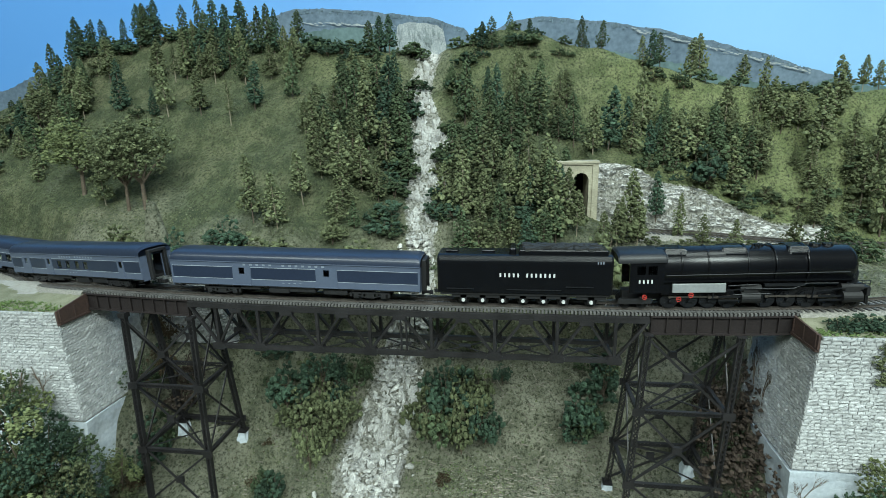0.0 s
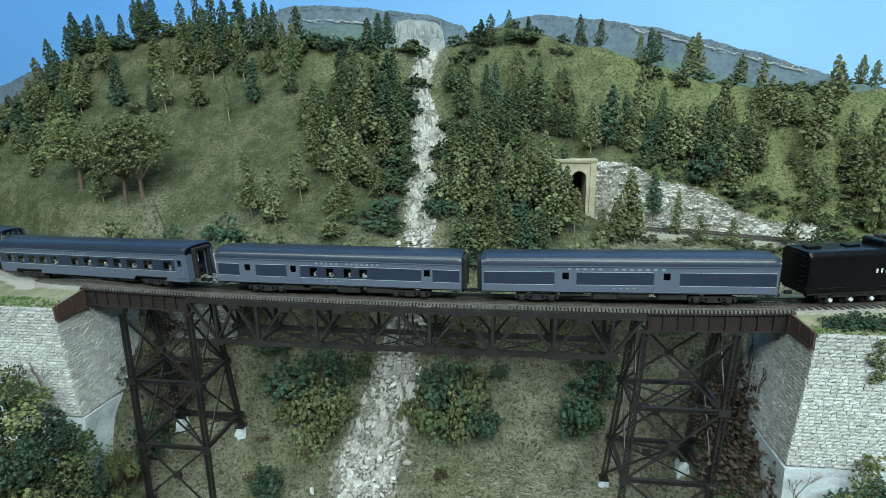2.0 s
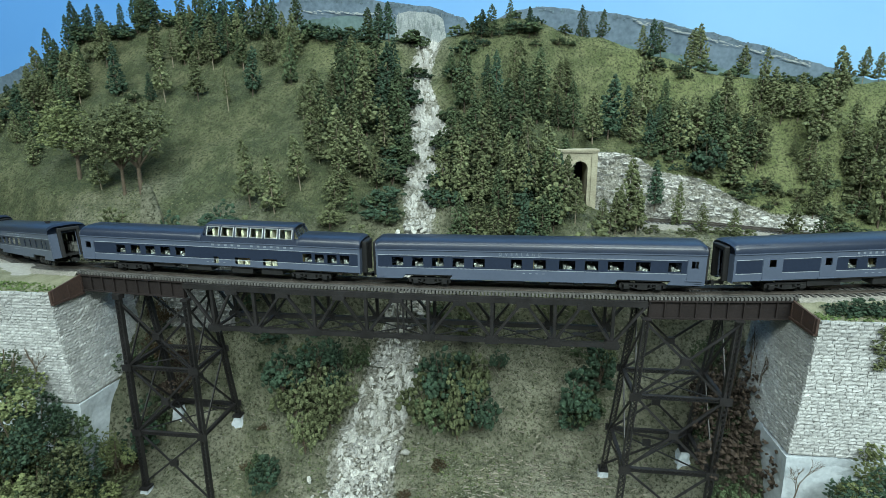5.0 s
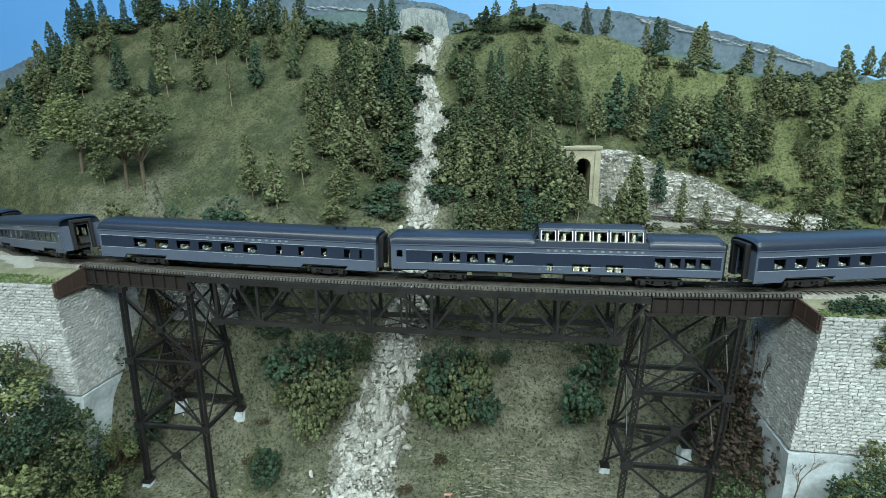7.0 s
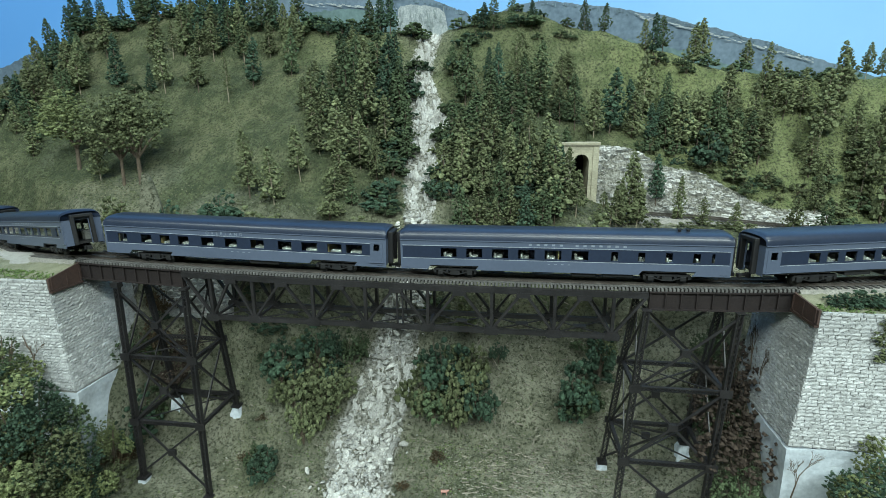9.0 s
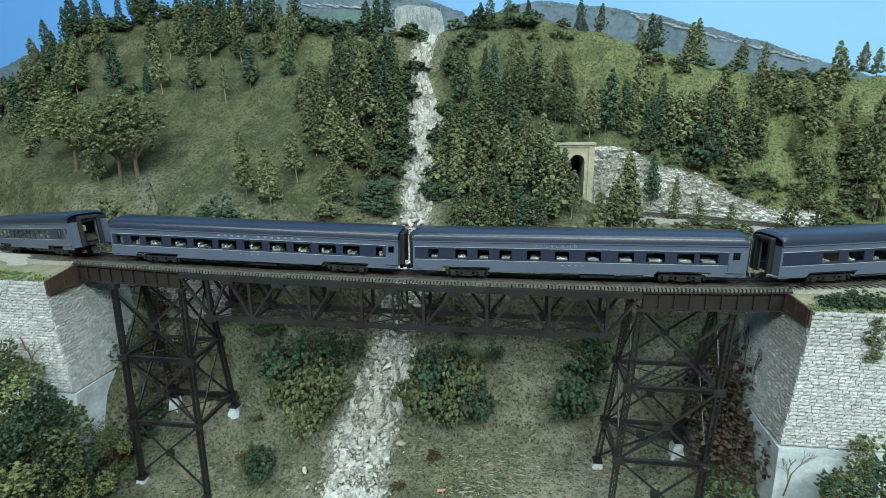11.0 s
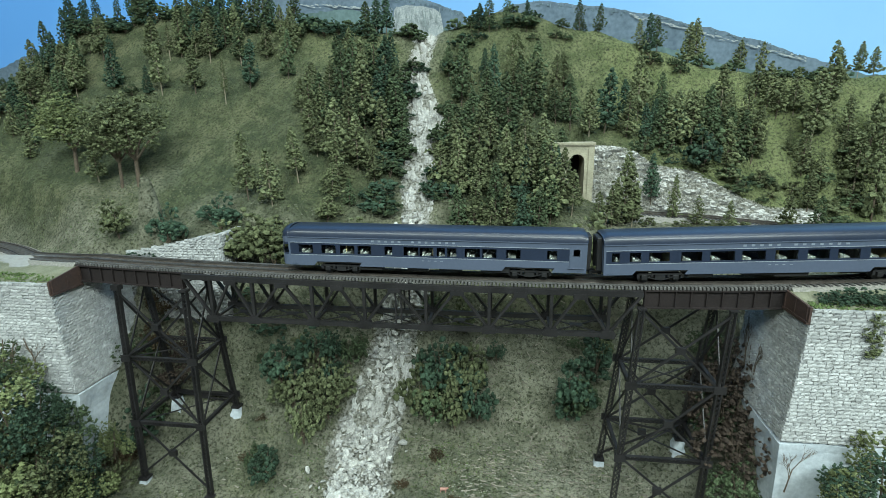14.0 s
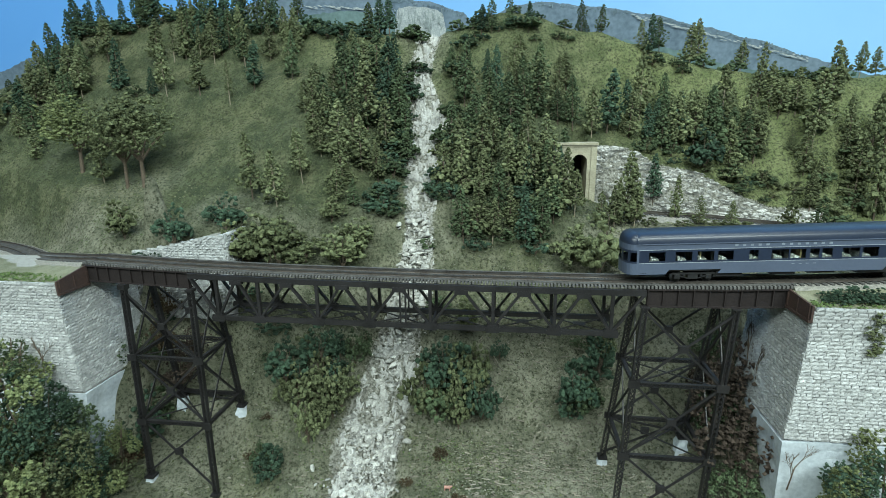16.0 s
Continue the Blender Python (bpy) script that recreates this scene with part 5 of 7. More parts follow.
def wall_with_holes(bm, x0, x1, z0, z1, y, holes, th=0.0008):
    """A wall in the x-z plane with rectangular openings cut through it."""
    hs = [(max(a, x0), min(c, x1), max(d, z0), min(e, z1)) for a, c, d, e in holes if min(c, x1) > max(a, x0) and min(e, z1) > max(d, z0)]
    ya, yc = sorted((y, y - math.copysign(th, y)))
    cuts = sorted({x0, x1, *[h[0] for h in hs], *[h[1] for h in hs]})
    for a, c in zip(cuts, cuts[1:]):
        if c - a < 1e-6:
            continue
        m = (a + c) / 2
        gaps = sorted((h[2], h[3]) for h in hs if h[0] <= m <= h[1])
        z = z0
        for g0, g1 in gaps:
            if g0 > z + 1e-6:
                box(bm, a, c, ya, yc, z, g0)
            z = max(z, g1)
        if z < z1 - 1e-6:
            box(bm, a, c, ya, yc, z, z1)


def roof_mesh(bm, length, z0, z1, half, round_ends=0.004):
    n = 12
    xs = [-length / 2, -length / 2 + round_ends * 0.4, -length / 2 + round_ends * 1.4, length / 2 - round_ends * 1.4, length / 2 - round_ends * 0.4, length / 2]
    rise = [0.72, 0.93, 1.0, 1.0, 0.93, 0.72]
    prev = None
    for x, k in zip(xs, rise):
        ring = []
        for i in range(n + 1):
            a = math.pi * i / n
            ring.append(bm.verts.new((x, -half * math.copysign(abs(math.cos(a)) ** 0.72, math.cos(a)), z0 + (z1 - z0) * k * math.sin(a) ** 0.62)))
        if prev:
            for i in range(n):
                bm.faces.new((prev[i], ring[i], ring[i + 1], prev[i + 1]))
        else:
            bm.faces.new(ring[::-1])
        prev = ring
    bm.faces.new(prev)


ROLLERS = []            # (object, home x, home z, radius) of every wheelset
RODS = []


def wheelset(parent, x, r, z=None, gauge=0.0082, material=None, spokes=False, hub=None):
    """Axle with two flanged wheels, rolling about its own centre."""
    bm = bmesh.new()
    tube(bm, (0, -0.0135, 0), (0, 0.0135, 0), 0.0011, 0.0011, 8)
    for s in (-1, 1):
        tube(bm, (0, s * (gauge - 0.0004), 0), (0, s * (gauge - 0.0012), 0), r * 1.08, r * 1.08, 20)
        tube(bm, (0, s * (gauge - 0.0004), 0), (0, s * (gauge + 0.0018), 0), r, r, 20)
        if spokes:
            for k in range(10):
                a = k * math.pi / 5
                bar(bm, (math.cos(a) * r * 0.2, s * (gauge + 0.0021), math.sin(a) * r * 0.2), (math.cos(a) * r * 0.86, s * (gauge + 0.0021), math.sin(a) * r * 0.86), 0.0006, 0.0007, (0, 1, 0))
            box(bm, -0.001, 0.001, s * (gauge + 0.002) - 0.0006, s * (gauge + 0.002) + 0.0006, r * 0.2, r * 0.62)
            box(bm, -r * 0.55, r * 0.55, s * (gauge + 0.002) - 0.0005, s * (gauge + 0.002) + 0.0005, -r * 0.85, -r * 0.45)
    o = part("wheelset", bm, material or M["wheel"], parent)
    if hub:
        for s in (-1, 1):
            bm = bmesh.new()
            tube(bm, (0, s * 0.0140, 0), (0, s * 0.0160, 0), hub * 0.9, hub * 0.75, 12)
            part("hub_cap", bm, M["letter"], o, "bright white hub cap")
    o.location = (x, 0, r if z is None else z)
    ROLLERS.append((o, x, r if z is None else z, r))
    return o


def car_truck(car, x):
    """Four-wheel passenger truck with side frames, journal boxes and equaliser."""
    bm = bmesh.new()
    for s in (-1, 1):
        y0, y1 = sorted((s * 0.0118, s * 0.0138))
        box(bm, -0.0195, 0.0195, y0, y1, 0.0078, 0.0102, 0.0003)
        box(bm, -0.0045, 0.0045, y0, y1 + 0.0006, 0.0036, 0.0078)
        for e in (-1, 1):
            box(bm, e * 0.0140 - 0.0026, e * 0.0140 + 0.0026, y0 - 0.0004, y1 + 0.0008, 0.0036, 0.0080, 0.0004)
            bar(bm, (e * 0.0045, s * 0.0134, 0.0044), (e * 0.0120, s * 0.0134, 0.0066), 0.0010, 0.0012, (0, 1, 0))
            tube(bm, (e * 0.0075, s * 0.0130, 0.0062), (e * 0.0075, s * 0.0130, 0.0096), 0.0013, 0.0013, 8)
            box(bm, e * 0.0195 - 0.0012, e * 0.0195 + 0.0012, y0, y1, 0.0052, 0.0090)
    box(bm, -0.004, 0.004, -0.0118, 0.0118, 0.0070, 0.0122)
    box(bm, -0.0195, 0.0195, -0.0014, 0.0014, 0.0072, 0.0098)
    t = part("truck", bm, M["truck"], car)
    t.location = (x, 0, 0)
    for e in (-1, 1):
        wheelset(t, e * 0.0140, 0.0055)
    return t


def diaphragm(car, x, sgn):
    bm = bmesh.new()
    x0, x1 = sorted((x, x + sgn * 0.0048))
    for y in (-0.0085, 0.0085):
        box(bm, x0, x1, y - 0.0016, y + 0.0016, 0.0120, 0.0420, 0.0004)
    box(bm, x0, x1, -0.0100, 0.0100, 0.0400, 0.0436, 0.0006)
    part("diaphragm", bm, M["under"], car)
    bm = bmesh.new()
    box(bm, x - 0.0015 * 1, x + 0.0015, -0.0022, 0.0022, 0.0062, 0.0100)
    bar(bm, (x, 0, 0.0082), (x + sgn * 0.0095, 0, 0.0082), 0.0020, 0.0024)
    box(bm, x + sgn * 0.0085 - 0.0014, x + sgn * 0.0085 + 0.0014, -0.0022, 0.0022, 0.0064, 0.0098)
    part("coupler", bm, M["under"], car)


def bars(parent, x0, x1, z0, z1, y, count, material, gap=None, name="lettering"):
    """A row of plain bars in place of lettering, one to a character."""
    bm = bmesh.new()
    n = count + (1 if gap else 0)
    w = (x1 - x0) / n
    for i in range(n):
        if gap and i == gap:
            continue
        a = x0 + w * i + w * 0.3
        ya, yc = sorted((y, y + math.copysign(0.0002, y)))
        box(bm, a, a + w * 0.40, ya, yc, z0, z1)
    return part(name, bm, material, parent)


def passenger_car(name, label, length, windows, doors, text, skirts=True, dome=None, low=(), seat_style="seat", band_cut=(), stacks=(), round_tail=False, wide_door=(), roof_hatches=(), word=False):
    """One streamlined car: windows (x0, x1, tall) in mm from the middle, forward to the right; both sides alike."""
    car = thing(name, label, "passenger car", "passenger cars")
    L2 = length / 2
    tb = L2 - 0.052
    mm = 0.001
    holes = [(a * mm, c * mm, Z_BELT + 0.0018, Z_BAND - 0.0022) for a, c in windows]
    holes += [(a * mm, c * mm, 0.0162, 0.0232) for a, c in low]
    dholes = [((a + c) / 2 * mm - 0.0030, (a + c) / 2 * mm + 0.0030, 0.0258, 0.0325) for a, c in doors]
    holes += dholes
    grey, bands = bmesh.new(), {-1: bmesh.new(), 1: bmesh.new()}
    spans, x = [], -L2 + 0.002
    for a, c in sorted(doors):
        spans.append((x, a * mm))
        x = c * mm
    spans.append((x, L2 - 0.002))
    for s in (-1, 1):
        y = s * HALF
        wall_with_holes(grey, -L2, L2, Z_FLOOR, Z_BELT, y, holes)
        wall_with_holes(grey, -L2, L2, Z_BAND, Z_EAVE, y, holes)
        ex = [(a, c) for a, c in spans if c - a > 0.0015]
        for a, c in ex:
            wall_with_holes(bands[s], a, c, Z_BELT, Z_BAND, y, holes)
        ends = sorted([(-L2, ex[0][0])] + [(p[1], q[0]) for p, q in zip(ex, ex[1:])] + [(ex[-1][1], L2)])
        for a, c in ends:
            if c > a:
                wall_with_holes(grey, a, c, Z_BELT, Z_BAND, y, holes)
        if skirts:
            for a, c in ((-L2, -tb - 0.023), (-tb + 0.023, tb - 0.023), (tb + 0.023, L2)):
                if skirts == "ends" and a < 0 < c:
                    continue
                ya, yc = sorted((y, y - s * 0.0008))
                v = box(grey, a, c, ya, yc, Z_SKIRT, Z_FLOOR)
                for q in v:
                    if q.co.z < Z_SKIRT + 1e-5 and abs(abs(q.co.x) - L2) > 1e-4:
                        q.co.x += 0.003 if q.co.x == a else -0.003
    for e in (-1, 1):
        if round_tail and e < 0:
            continue
        x0, x1 = sorted((e * L2, e * (L2 - 0.0010)))
        box(grey, x0, x1, -HALF + 0.001, -0.0062, Z_FLOOR - 0.002, Z_EAVE + 0.0040)
        box(grey, x0, x1, 0.0062, HALF - 0.001, Z_FLOOR - 0.002, Z_EAVE + 0.0040)
        box(grey, x0, x1, -0.0062, 0.0062, 0.0375, Z_ROOF - 0.0030)
    if round_tail:
        # bowed observation end
        n, prev = 14, None
        for i in range(n + 1):
            a = math.pi * i / n
            px, py = -L2 - 0.0105 * math.sin(a) ** 0.8, -HALF * math.cos(a)
            ring = [(px, py, z) for z in (Z_SKIRT, Z_BELT, Z_BELT + 0.0018, Z_BAND - 0.0022, Z_BAND, Z_EAVE)]
            if prev:
                for k in range(5):
                    if k == 2 and i % 3:
                        continue
                    b = grey if k in (0, 4) else bands[-1]
                    b.faces.new([b.verts.new(q) for q in (prev[k], ring[k], ring[k + 1], prev[k + 1])])
            prev = ring
        bmr = bmesh.new()
        prev = None
        for i in range(n + 1):
            a = math.pi * i / n
            col = []
            for j in range(7):
                k = j / 6
                col.append((-L2 + 0.001 - 0.0115 * math.sin(a) ** 0.8 * math.cos(k * math.pi / 2) ** 0.7, -HALF * math.cos(a) * math.cos(k * math.pi / 2) ** 0.55, Z_EAVE + (Z_ROOF - Z_EAVE) * math.sin(k * math.pi / 2)))
            if prev:
                for j in range(6):
                    bmr.faces.new([bmr.verts.new(q) for q in (prev[j], col[j], col[j + 1], prev[j + 1])])
            prev = col
        bmesh.ops.remove_doubles(bmr, verts=bmr.verts, dist=1e-6)
        part("roof_end", bmr, M["roof"], car, "", True)
    part("body", grey, M["grey"], car, "blue-grey painted body shell")
    for s in (-1, 1):
        bmesh.ops.remove_doubles(bands[s], verts=bands[s].verts, dist=1e-5)
        part("window_band", bands[s], M["navy"], car, "dark navy window band")
    cuts = [(-L2 - 0.0005, L2 + 0.0005)] if not dome else [(-L2 - 0.0005, dome[0] * mm), (dome[1] * mm, L2 + 0.0005)]
    for a, c in cuts:
        bm = bmesh.new()
        roof_mesh(bm, c - a, Z_EAVE, Z_ROOF, HALF + 0.0003)
        bmesh.ops.translate(bm, vec=((a + c) / 2, 0, 0), verts=bm.verts)
        part("roof", bm, M["roof"], car, "dark blue rounded roof", True)
    for s in (-1, 1):
        for z in (Z_BELT, Z_BAND):
            bm = bmesh.new()
            for a, c in spans:
                if c - a > 0.002:
                    ya, yc = sorted((s * HALF, s * (HALF + 0.00022)))
                    box(bm, a, c, ya, yc, z - 0.00022, z + 0.00022)
            part("stripe", bm, M["stripe"], car)
        bm = bmesh.new()
        ya, yc = sorted((s * (HALF + 0.0001), s * (HALF + 0.0009)))
        box(bm, -L2, L2, ya, yc, Z_EAVE - 0.0006, Z_EAVE + 0.0002)
        part("drip_rail", bm, M["grey"], car)
        for a, c in doors:
            bm = bmesh.new()
            y = s * (HALF + 0.0004)
            wall_with_holes(bm, a * mm + 0.0004, c * mm - 0.0004, Z_FLOOR + 0.0004, Z_BAND + 0.0012, y, dholes, 0.0006)
            box(bm, a * mm - 0.0008, c * mm + 0.0008, *sorted((s * HALF, s * (HALF + 0.0012))), Z_FLOOR + 0.0002, Z_FLOOR + 0.0009)
            part("door", bm, M["grey"], car)
        for a, c, d, e in holes:
            bm = bmesh.new()
            box(bm, a, c, *sorted((s * (HALF - 0.0005), s * (HALF - 0.0007))), d, e)
            w = part("window", bm, M["glass"], car)
            w.visible_shadow = False
    if windows:
        r = random.Random(name + str(length))
        for i, (a, c) in enumerate(list(windows)):
            for s in (-1, 1):
                bm = bmesh.new()
                x0 = a * mm + 0.001 + r.uniform(0, 0.003)
                y0, y1 = sorted((s * 0.0040, s * 0.0150))
                if seat_style == "seat":
                    box(bm, x0, x0 + 0.0026, y0, y1, 0.0150, 0.0256, 0.0006)
                    box(bm, x0 + 0.0026, x0 + 0.0080, y0, y1, 0.0150, 0.0234, 0.0006)
                else:
                    box(bm, x0, c * mm - 0.001, y0, y1, 0.0150, 0.0238, 0.0005)
                part("seat", bm, M["seat"], car)
        for a, c in low:
            for s in (-1, 1):
                # added screen whose colour imitates a lit compartment
                bm = bmesh.new()
                box(bm, a * mm - 0.002, c * mm + 0.002, *sorted((s * 0.0075, s * 0.0085)), 0.0145, 0.0250)
                part("partition", bm, M["tan"], car, "interior partition coloured tan as if lit from inside")
                for k in (0.08, 0.56):
                    bm = bmesh.new()
                    x0 = (a + (c - a) * k) * mm
                    box(bm, x0, x0 + (c - a) * 0.34 * mm, *sorted((s * 0.0115, s * 0.0155)), 0.0145, 0.0200, 0.0006)
                    part("seat", bm, M["cream"], car, "cream seat")
    bm = bmesh.new()
    box(bm, -L2 + 0.0012, L2 - 0.0012, -HALF + 0.001, HALF - 0.001, Z_FLOOR - 0.0014, Z_FLOOR + 0.0010)
    part("floor_pan", bm, M["under"], car)
    bm = bmesh.new()
    for k in range(3):
        x = -L2 * 0.6 + k * L2 * 0.6
        box(bm, x - 0.0005, x + 0.0005, -0.0125, 0.0125, Z_FLOOR, 0.0410)
    part("partition", bm, M["inside"], car)
    r = random.Random(int(length * 1e5))
    for k in range(4):
        bm = bmesh.new()
        x = -tb * 0.6 + k * tb * 0.4 + r.uniform(-0.008, 0.008)
        box(bm, x - r.uniform(0.008, 0.018), x + r.uniform(0.008, 0.016), -0.0150, 0.0150, Z_FLOOR - r.uniform(0.0052, 0.0085), Z_FLOOR - 0.001, 0.0004)
        part("equipment_box", bm, M["truck"], car)
    for e in (-1, 1):
        car_truck(car, e * tb)
        if not (round_tail and e < 0):
            diaphragm(car, e * L2, e)
        for s in (-1, 1):
            bm = bmesh.new()
            for z in (0.0128, 0.0100):
                box(bm, e * (L2 - 0.006) - 0.003, e * (L2 - 0.006) + 0.003, *sorted((s * (HALF - 0.003), s * HALF)), z - 0.0018, z - 0.0014)
            part("step", bm, M["under"], car)
    for x in stacks:
        bm = bmesh.new()
        tube(bm, (x * mm, -0.006, Z_ROOF - 0.002), (x * mm, -0.006, Z_ROOF + 0.0018), 0.0014, 0.0014, 10)
        box(bm, x * mm - 0.0019, x * mm + 0.0019, -0.0079, -0.0041, Z_ROOF + 0.0016, Z_ROOF + 0.0023)
        part("roof_stack", bm, M["under"], car)
    for x in roof_hatches:
        bm = bmesh.new()
        box(bm, x * mm - 0.0045, x * mm + 0.0045, -0.0160, -0.0120, Z_ROOF - 0.0050, Z_ROOF - 0.0026, 0.0005)
        part("roof_vent", bm, M["roof"], car)
    if text:
        for s in (-1, 1):
            if word:
                cu = bpy.data.curves.new("lettering", "FONT")
                cu.body, cu.size, cu.extrude, cu.space_character, cu.align_x = "OVERLAND", 0.0042, 0.0001, 2.2, "CENTER"
                cu.materials.append(M["faint"])
                o = new("lettering", cu)
                o.parent = car
                o.matrix_basis = pose((text[0] + text[1]) / 2 * mm, s * (HALF + 0.0003), 0.0342, 90, 0, 0 if s < 0 else 180)
            else:
                bars(car, text[0] * mm, text[1] * mm, 0.0348, 0.0366, s * (HALF + 0.0001), 12, M["faint"], 5)
            bars(car, -0.012, 0.012, 0.0172, 0.0178, s * (HALF + 0.0001), 4, M["faint"], name="number_bar")
    if dome:
        build_dome(car, dome[0] * mm, dome[1] * mm)
    return car


def build_dome(car, x0, x1):
    """Raised glazed dome with six panes a side and curved glass at both ends."""
    zt = 0.0572
    bm = bmesh.new()
    for s in (-1, 1):
        for q in box(bm, x0 - 0.001, x1 + 0.001, *sorted((s * 0.0135, s * 0.0180)), Z_EAVE, Z_EAVE + 0.0052):
            if q.co.z > Z_EAVE + 0.001:
                q.co.y *= 0.93
    part("dome_base", bm, M["roof"], car)
    bm = bmesh.new()
    roof_mesh(bm, x1 - x0 - 0.006, zt - 0.0040, zt, 0.0125, 0.003)
    bmesh.ops.translate(bm, vec=((x0 + x1) / 2, 0, 0), verts=bm.verts)
    part("dome_roof", bm, M["roof"], car, "", True)
    n = 6
    w = (x1 - x0 - 0.008) / n
    for s in (-1, 1):
        lo, hi = Vector((0, s * 0.0162, 0.0437)), Vector((0, s * 0.0126, zt - 0.0034))
        for i in range(n + 1):
            bm = bmesh.new()
            x = x0 + 0.004 + w * i
            bar(bm, (x, lo.y, lo.z - 0.001), (x, hi.y, hi.z + 0.001), 0.0016, 0.0012, (0, 1, 0))
            part("dome_post", bm, M["roof"], car)
        for i in range(n):
            bm = bmesh.new()
            a, c = x0 + 0.004 + w * i + 0.0005, x0 + 0.004 + w * (i + 1) - 0.0005
            q = [(a, lo.y, lo.z), (c, lo.y, lo.z), (c, hi.y, hi.z), (a, hi.y, hi.z)]
            f = [bm.verts.new(p) for p in q]
            g = [bm.verts.new((p[0], p[1] - s * 0.0003, p[2])) for p in q]
            bm.faces.new(f), bm.faces.new(g[::-1])
            for k in range(4):
                bm.faces.new((f[k], g[k], g[(k + 1) % 4], f[(k + 1) % 4]))
            o = part("dome_pane", bm, M["glass"], car)
            o.visible_shadow = False
            # silver pane frame; its bright bars double as the lamp's reflection in the glass
            bm = bmesh.new()
            g0, g1 = lo.lerp(hi, 0.06), lo.lerp(hi, 0.94)
            u, v = a + 0.0008, c - 0.0008
            ring = [Vector((u, g0.y, g0.z)), Vector((v, g0.y, g0.z)), Vector((v, g1.y, g1.z)), Vector((u, g1.y, g1.z))]
            for k in range(4):
                bar(bm, ring[k] + Vector((0, s * 0.0003, 0)), ring[(k + 1) % 4] + Vector((0, s * 0.0003, 0)), 0.0008, 0.0008, (0, 1, 0))
            part("dome_frame", bm, M["silver"], car, "silver pane frame that also imitates the lamp's reflection")
    for e, x in ((-1, x0 + 0.004), (1, x1 - 0.004)):
        bm = bmesh.new()
        for i in range(5):
            y = -0.0135 + 0.00675 * i
            bar(bm, (x + e * 0.0055, y, 0.0440), (x, y * 0.86, zt - 0.0030), 0.0009, 0.0009, (1, 0, 0))
        part("dome_post", bm, M["roof"], car)
        for i in range(4):
            ya, yc = -0.0130 + 0.00675 * i, -0.0075 + 0.00675 * i
            bm = bmesh.new()
            bm.faces.new([bm.verts.new(p) for p in ((x + e * 0.0052, ya, 0.0442), (x + e * 0.0052, yc, 0.0442), (x + e * 0.0004, yc * 0.86, zt - 0.0034), (x + e * 0.0004, ya * 0.86, zt - 0.0034))])
            bmesh.ops.solidify(bm, geom=bm.faces[:], thickness=0.0003)
            o = part("dome_pane", bm, M["glass"], car)
            o.visible_shadow = False
    bm = bmesh.new()
    box(bm, x0 + 0.001, x1 - 0.001, -0.0140, 0.0140, 0.0380, 0.0392)
    part("dome_floor", bm, M["cream"], car)
    for i in range(n):
        for s in (-1, 1):
            bm = bmesh.new()
            x = x0 + 0.004 + w * (i + 0.45)
            box(bm, x - 0.0013, x + 0.0013, *sorted((s * 0.0035, s * 0.0128)), 0.0390, 0.0505, 0.0005)
            part("dome_seat", bm, M["cream"], car)


def stretch(pairs, k):
    return [(round(a * k, 1), round(c * k, 1)) for a, c in pairs]


def spaced(first, step, width, count):
    return [(first + step * i, first + step * i + width) for i in range(count)]


CARS = []
CARS.append((passenger_car("baggage_car", "two-tone blue-grey and navy baggage car with sliding doors", 0.262, [], [(-63, -43), (25.5, 48)], (-53, 37), skirts=False), -0.141))
CARS.append((passenger_car("mail_car", "two-tone blue-grey and navy mail car with small square windows", 0.252, [(-26, -18.5), (-9, -1.5), (9, 16.5), (25, 32.5)], [(-101, -83), (-50.5, -36), (87, 98)], (-21, 46), skirts=False, roof_hatches=(-104, -48, 20)), -0.418))
CARS.append((passenger_car("coach", "two-tone blue-grey and navy coach with lettered side", 0.302, spaced(-135, 19.6, 11, 5) + [(-21, -11), (-0.5, 11), (23, 37.5), (46, 58), (66.5, 80.5), (91, 103.5), (119, 130)], [(135, 148)], (-41, 15), word=True), -0.714))
CARS.append((passenger_car("dome_car", "two-tone blue-grey and navy dome car with glazed roof lounge", 0.302, spaced(-111, 16.8, 10.5, 5) + spaced(92.5, 12.8, 9.5, 4), [(-149, -136)], (-5.5, 85), skirts=False, dome=(-14, 87), low=[(-2.5, 3), (20.5, 37), (50.5, 66)]), -1.033))
CARS.append((passenger_car("dining_car", "two-tone blue-grey and navy dining car with roof stacks", 0.298, spaced(-110, 24.2, 15, 6) + spaced(46, 23.5, 6, 4) + [(132, 134.5)], [], (-30, 61), stacks=(106, 113.5)), -1.3485))
CARS.append((passenger_car("coach", "two-tone blue-grey and navy coach with dark windows and lettered side", 0.300, [(-135, -125), (-109, -97.5), (-88, -77), (-67.5, -56), (-42, -29), (-16.5, -3.5), (11, 25), (40, 54), (64.5, 80.5), (91, 105.5), (110, 126)], [(134, 147)], (-43, 10), seat_style="none", word=True), -1.6625))
CARS.append((passenger_car("lounge_car", "two-tone blue-grey and navy lounge car with wide windows", 0.306, [(-146, -139), (-130, -120)] + [(-113, -95), (-85, -67), (-60, -39), (-33, -13), (-5, 14), (22, 40), (47, 65), (73, 91), (98, 115)] + [(131, 138)], [(141, 152)], (-35, 57), roof_hatches=(-140, 108)), -1.981))
CARS.append((passenger_car("observation_car", "two-tone blue-grey and navy observation car with rounded tail", 0.290, stretch([(-120, -107), (-99, -86), (-82, -69), (-66, -54), (-42, -35), (-25, -12), (-11, 1), (4, 11), (13, 21), (28, 41), (43, 55), (63, 75), (97, 105)], 1.12), [(129, 142)], (-62, 24), round_tail=True, roof_hatches=(-90, 60)), -2.294))


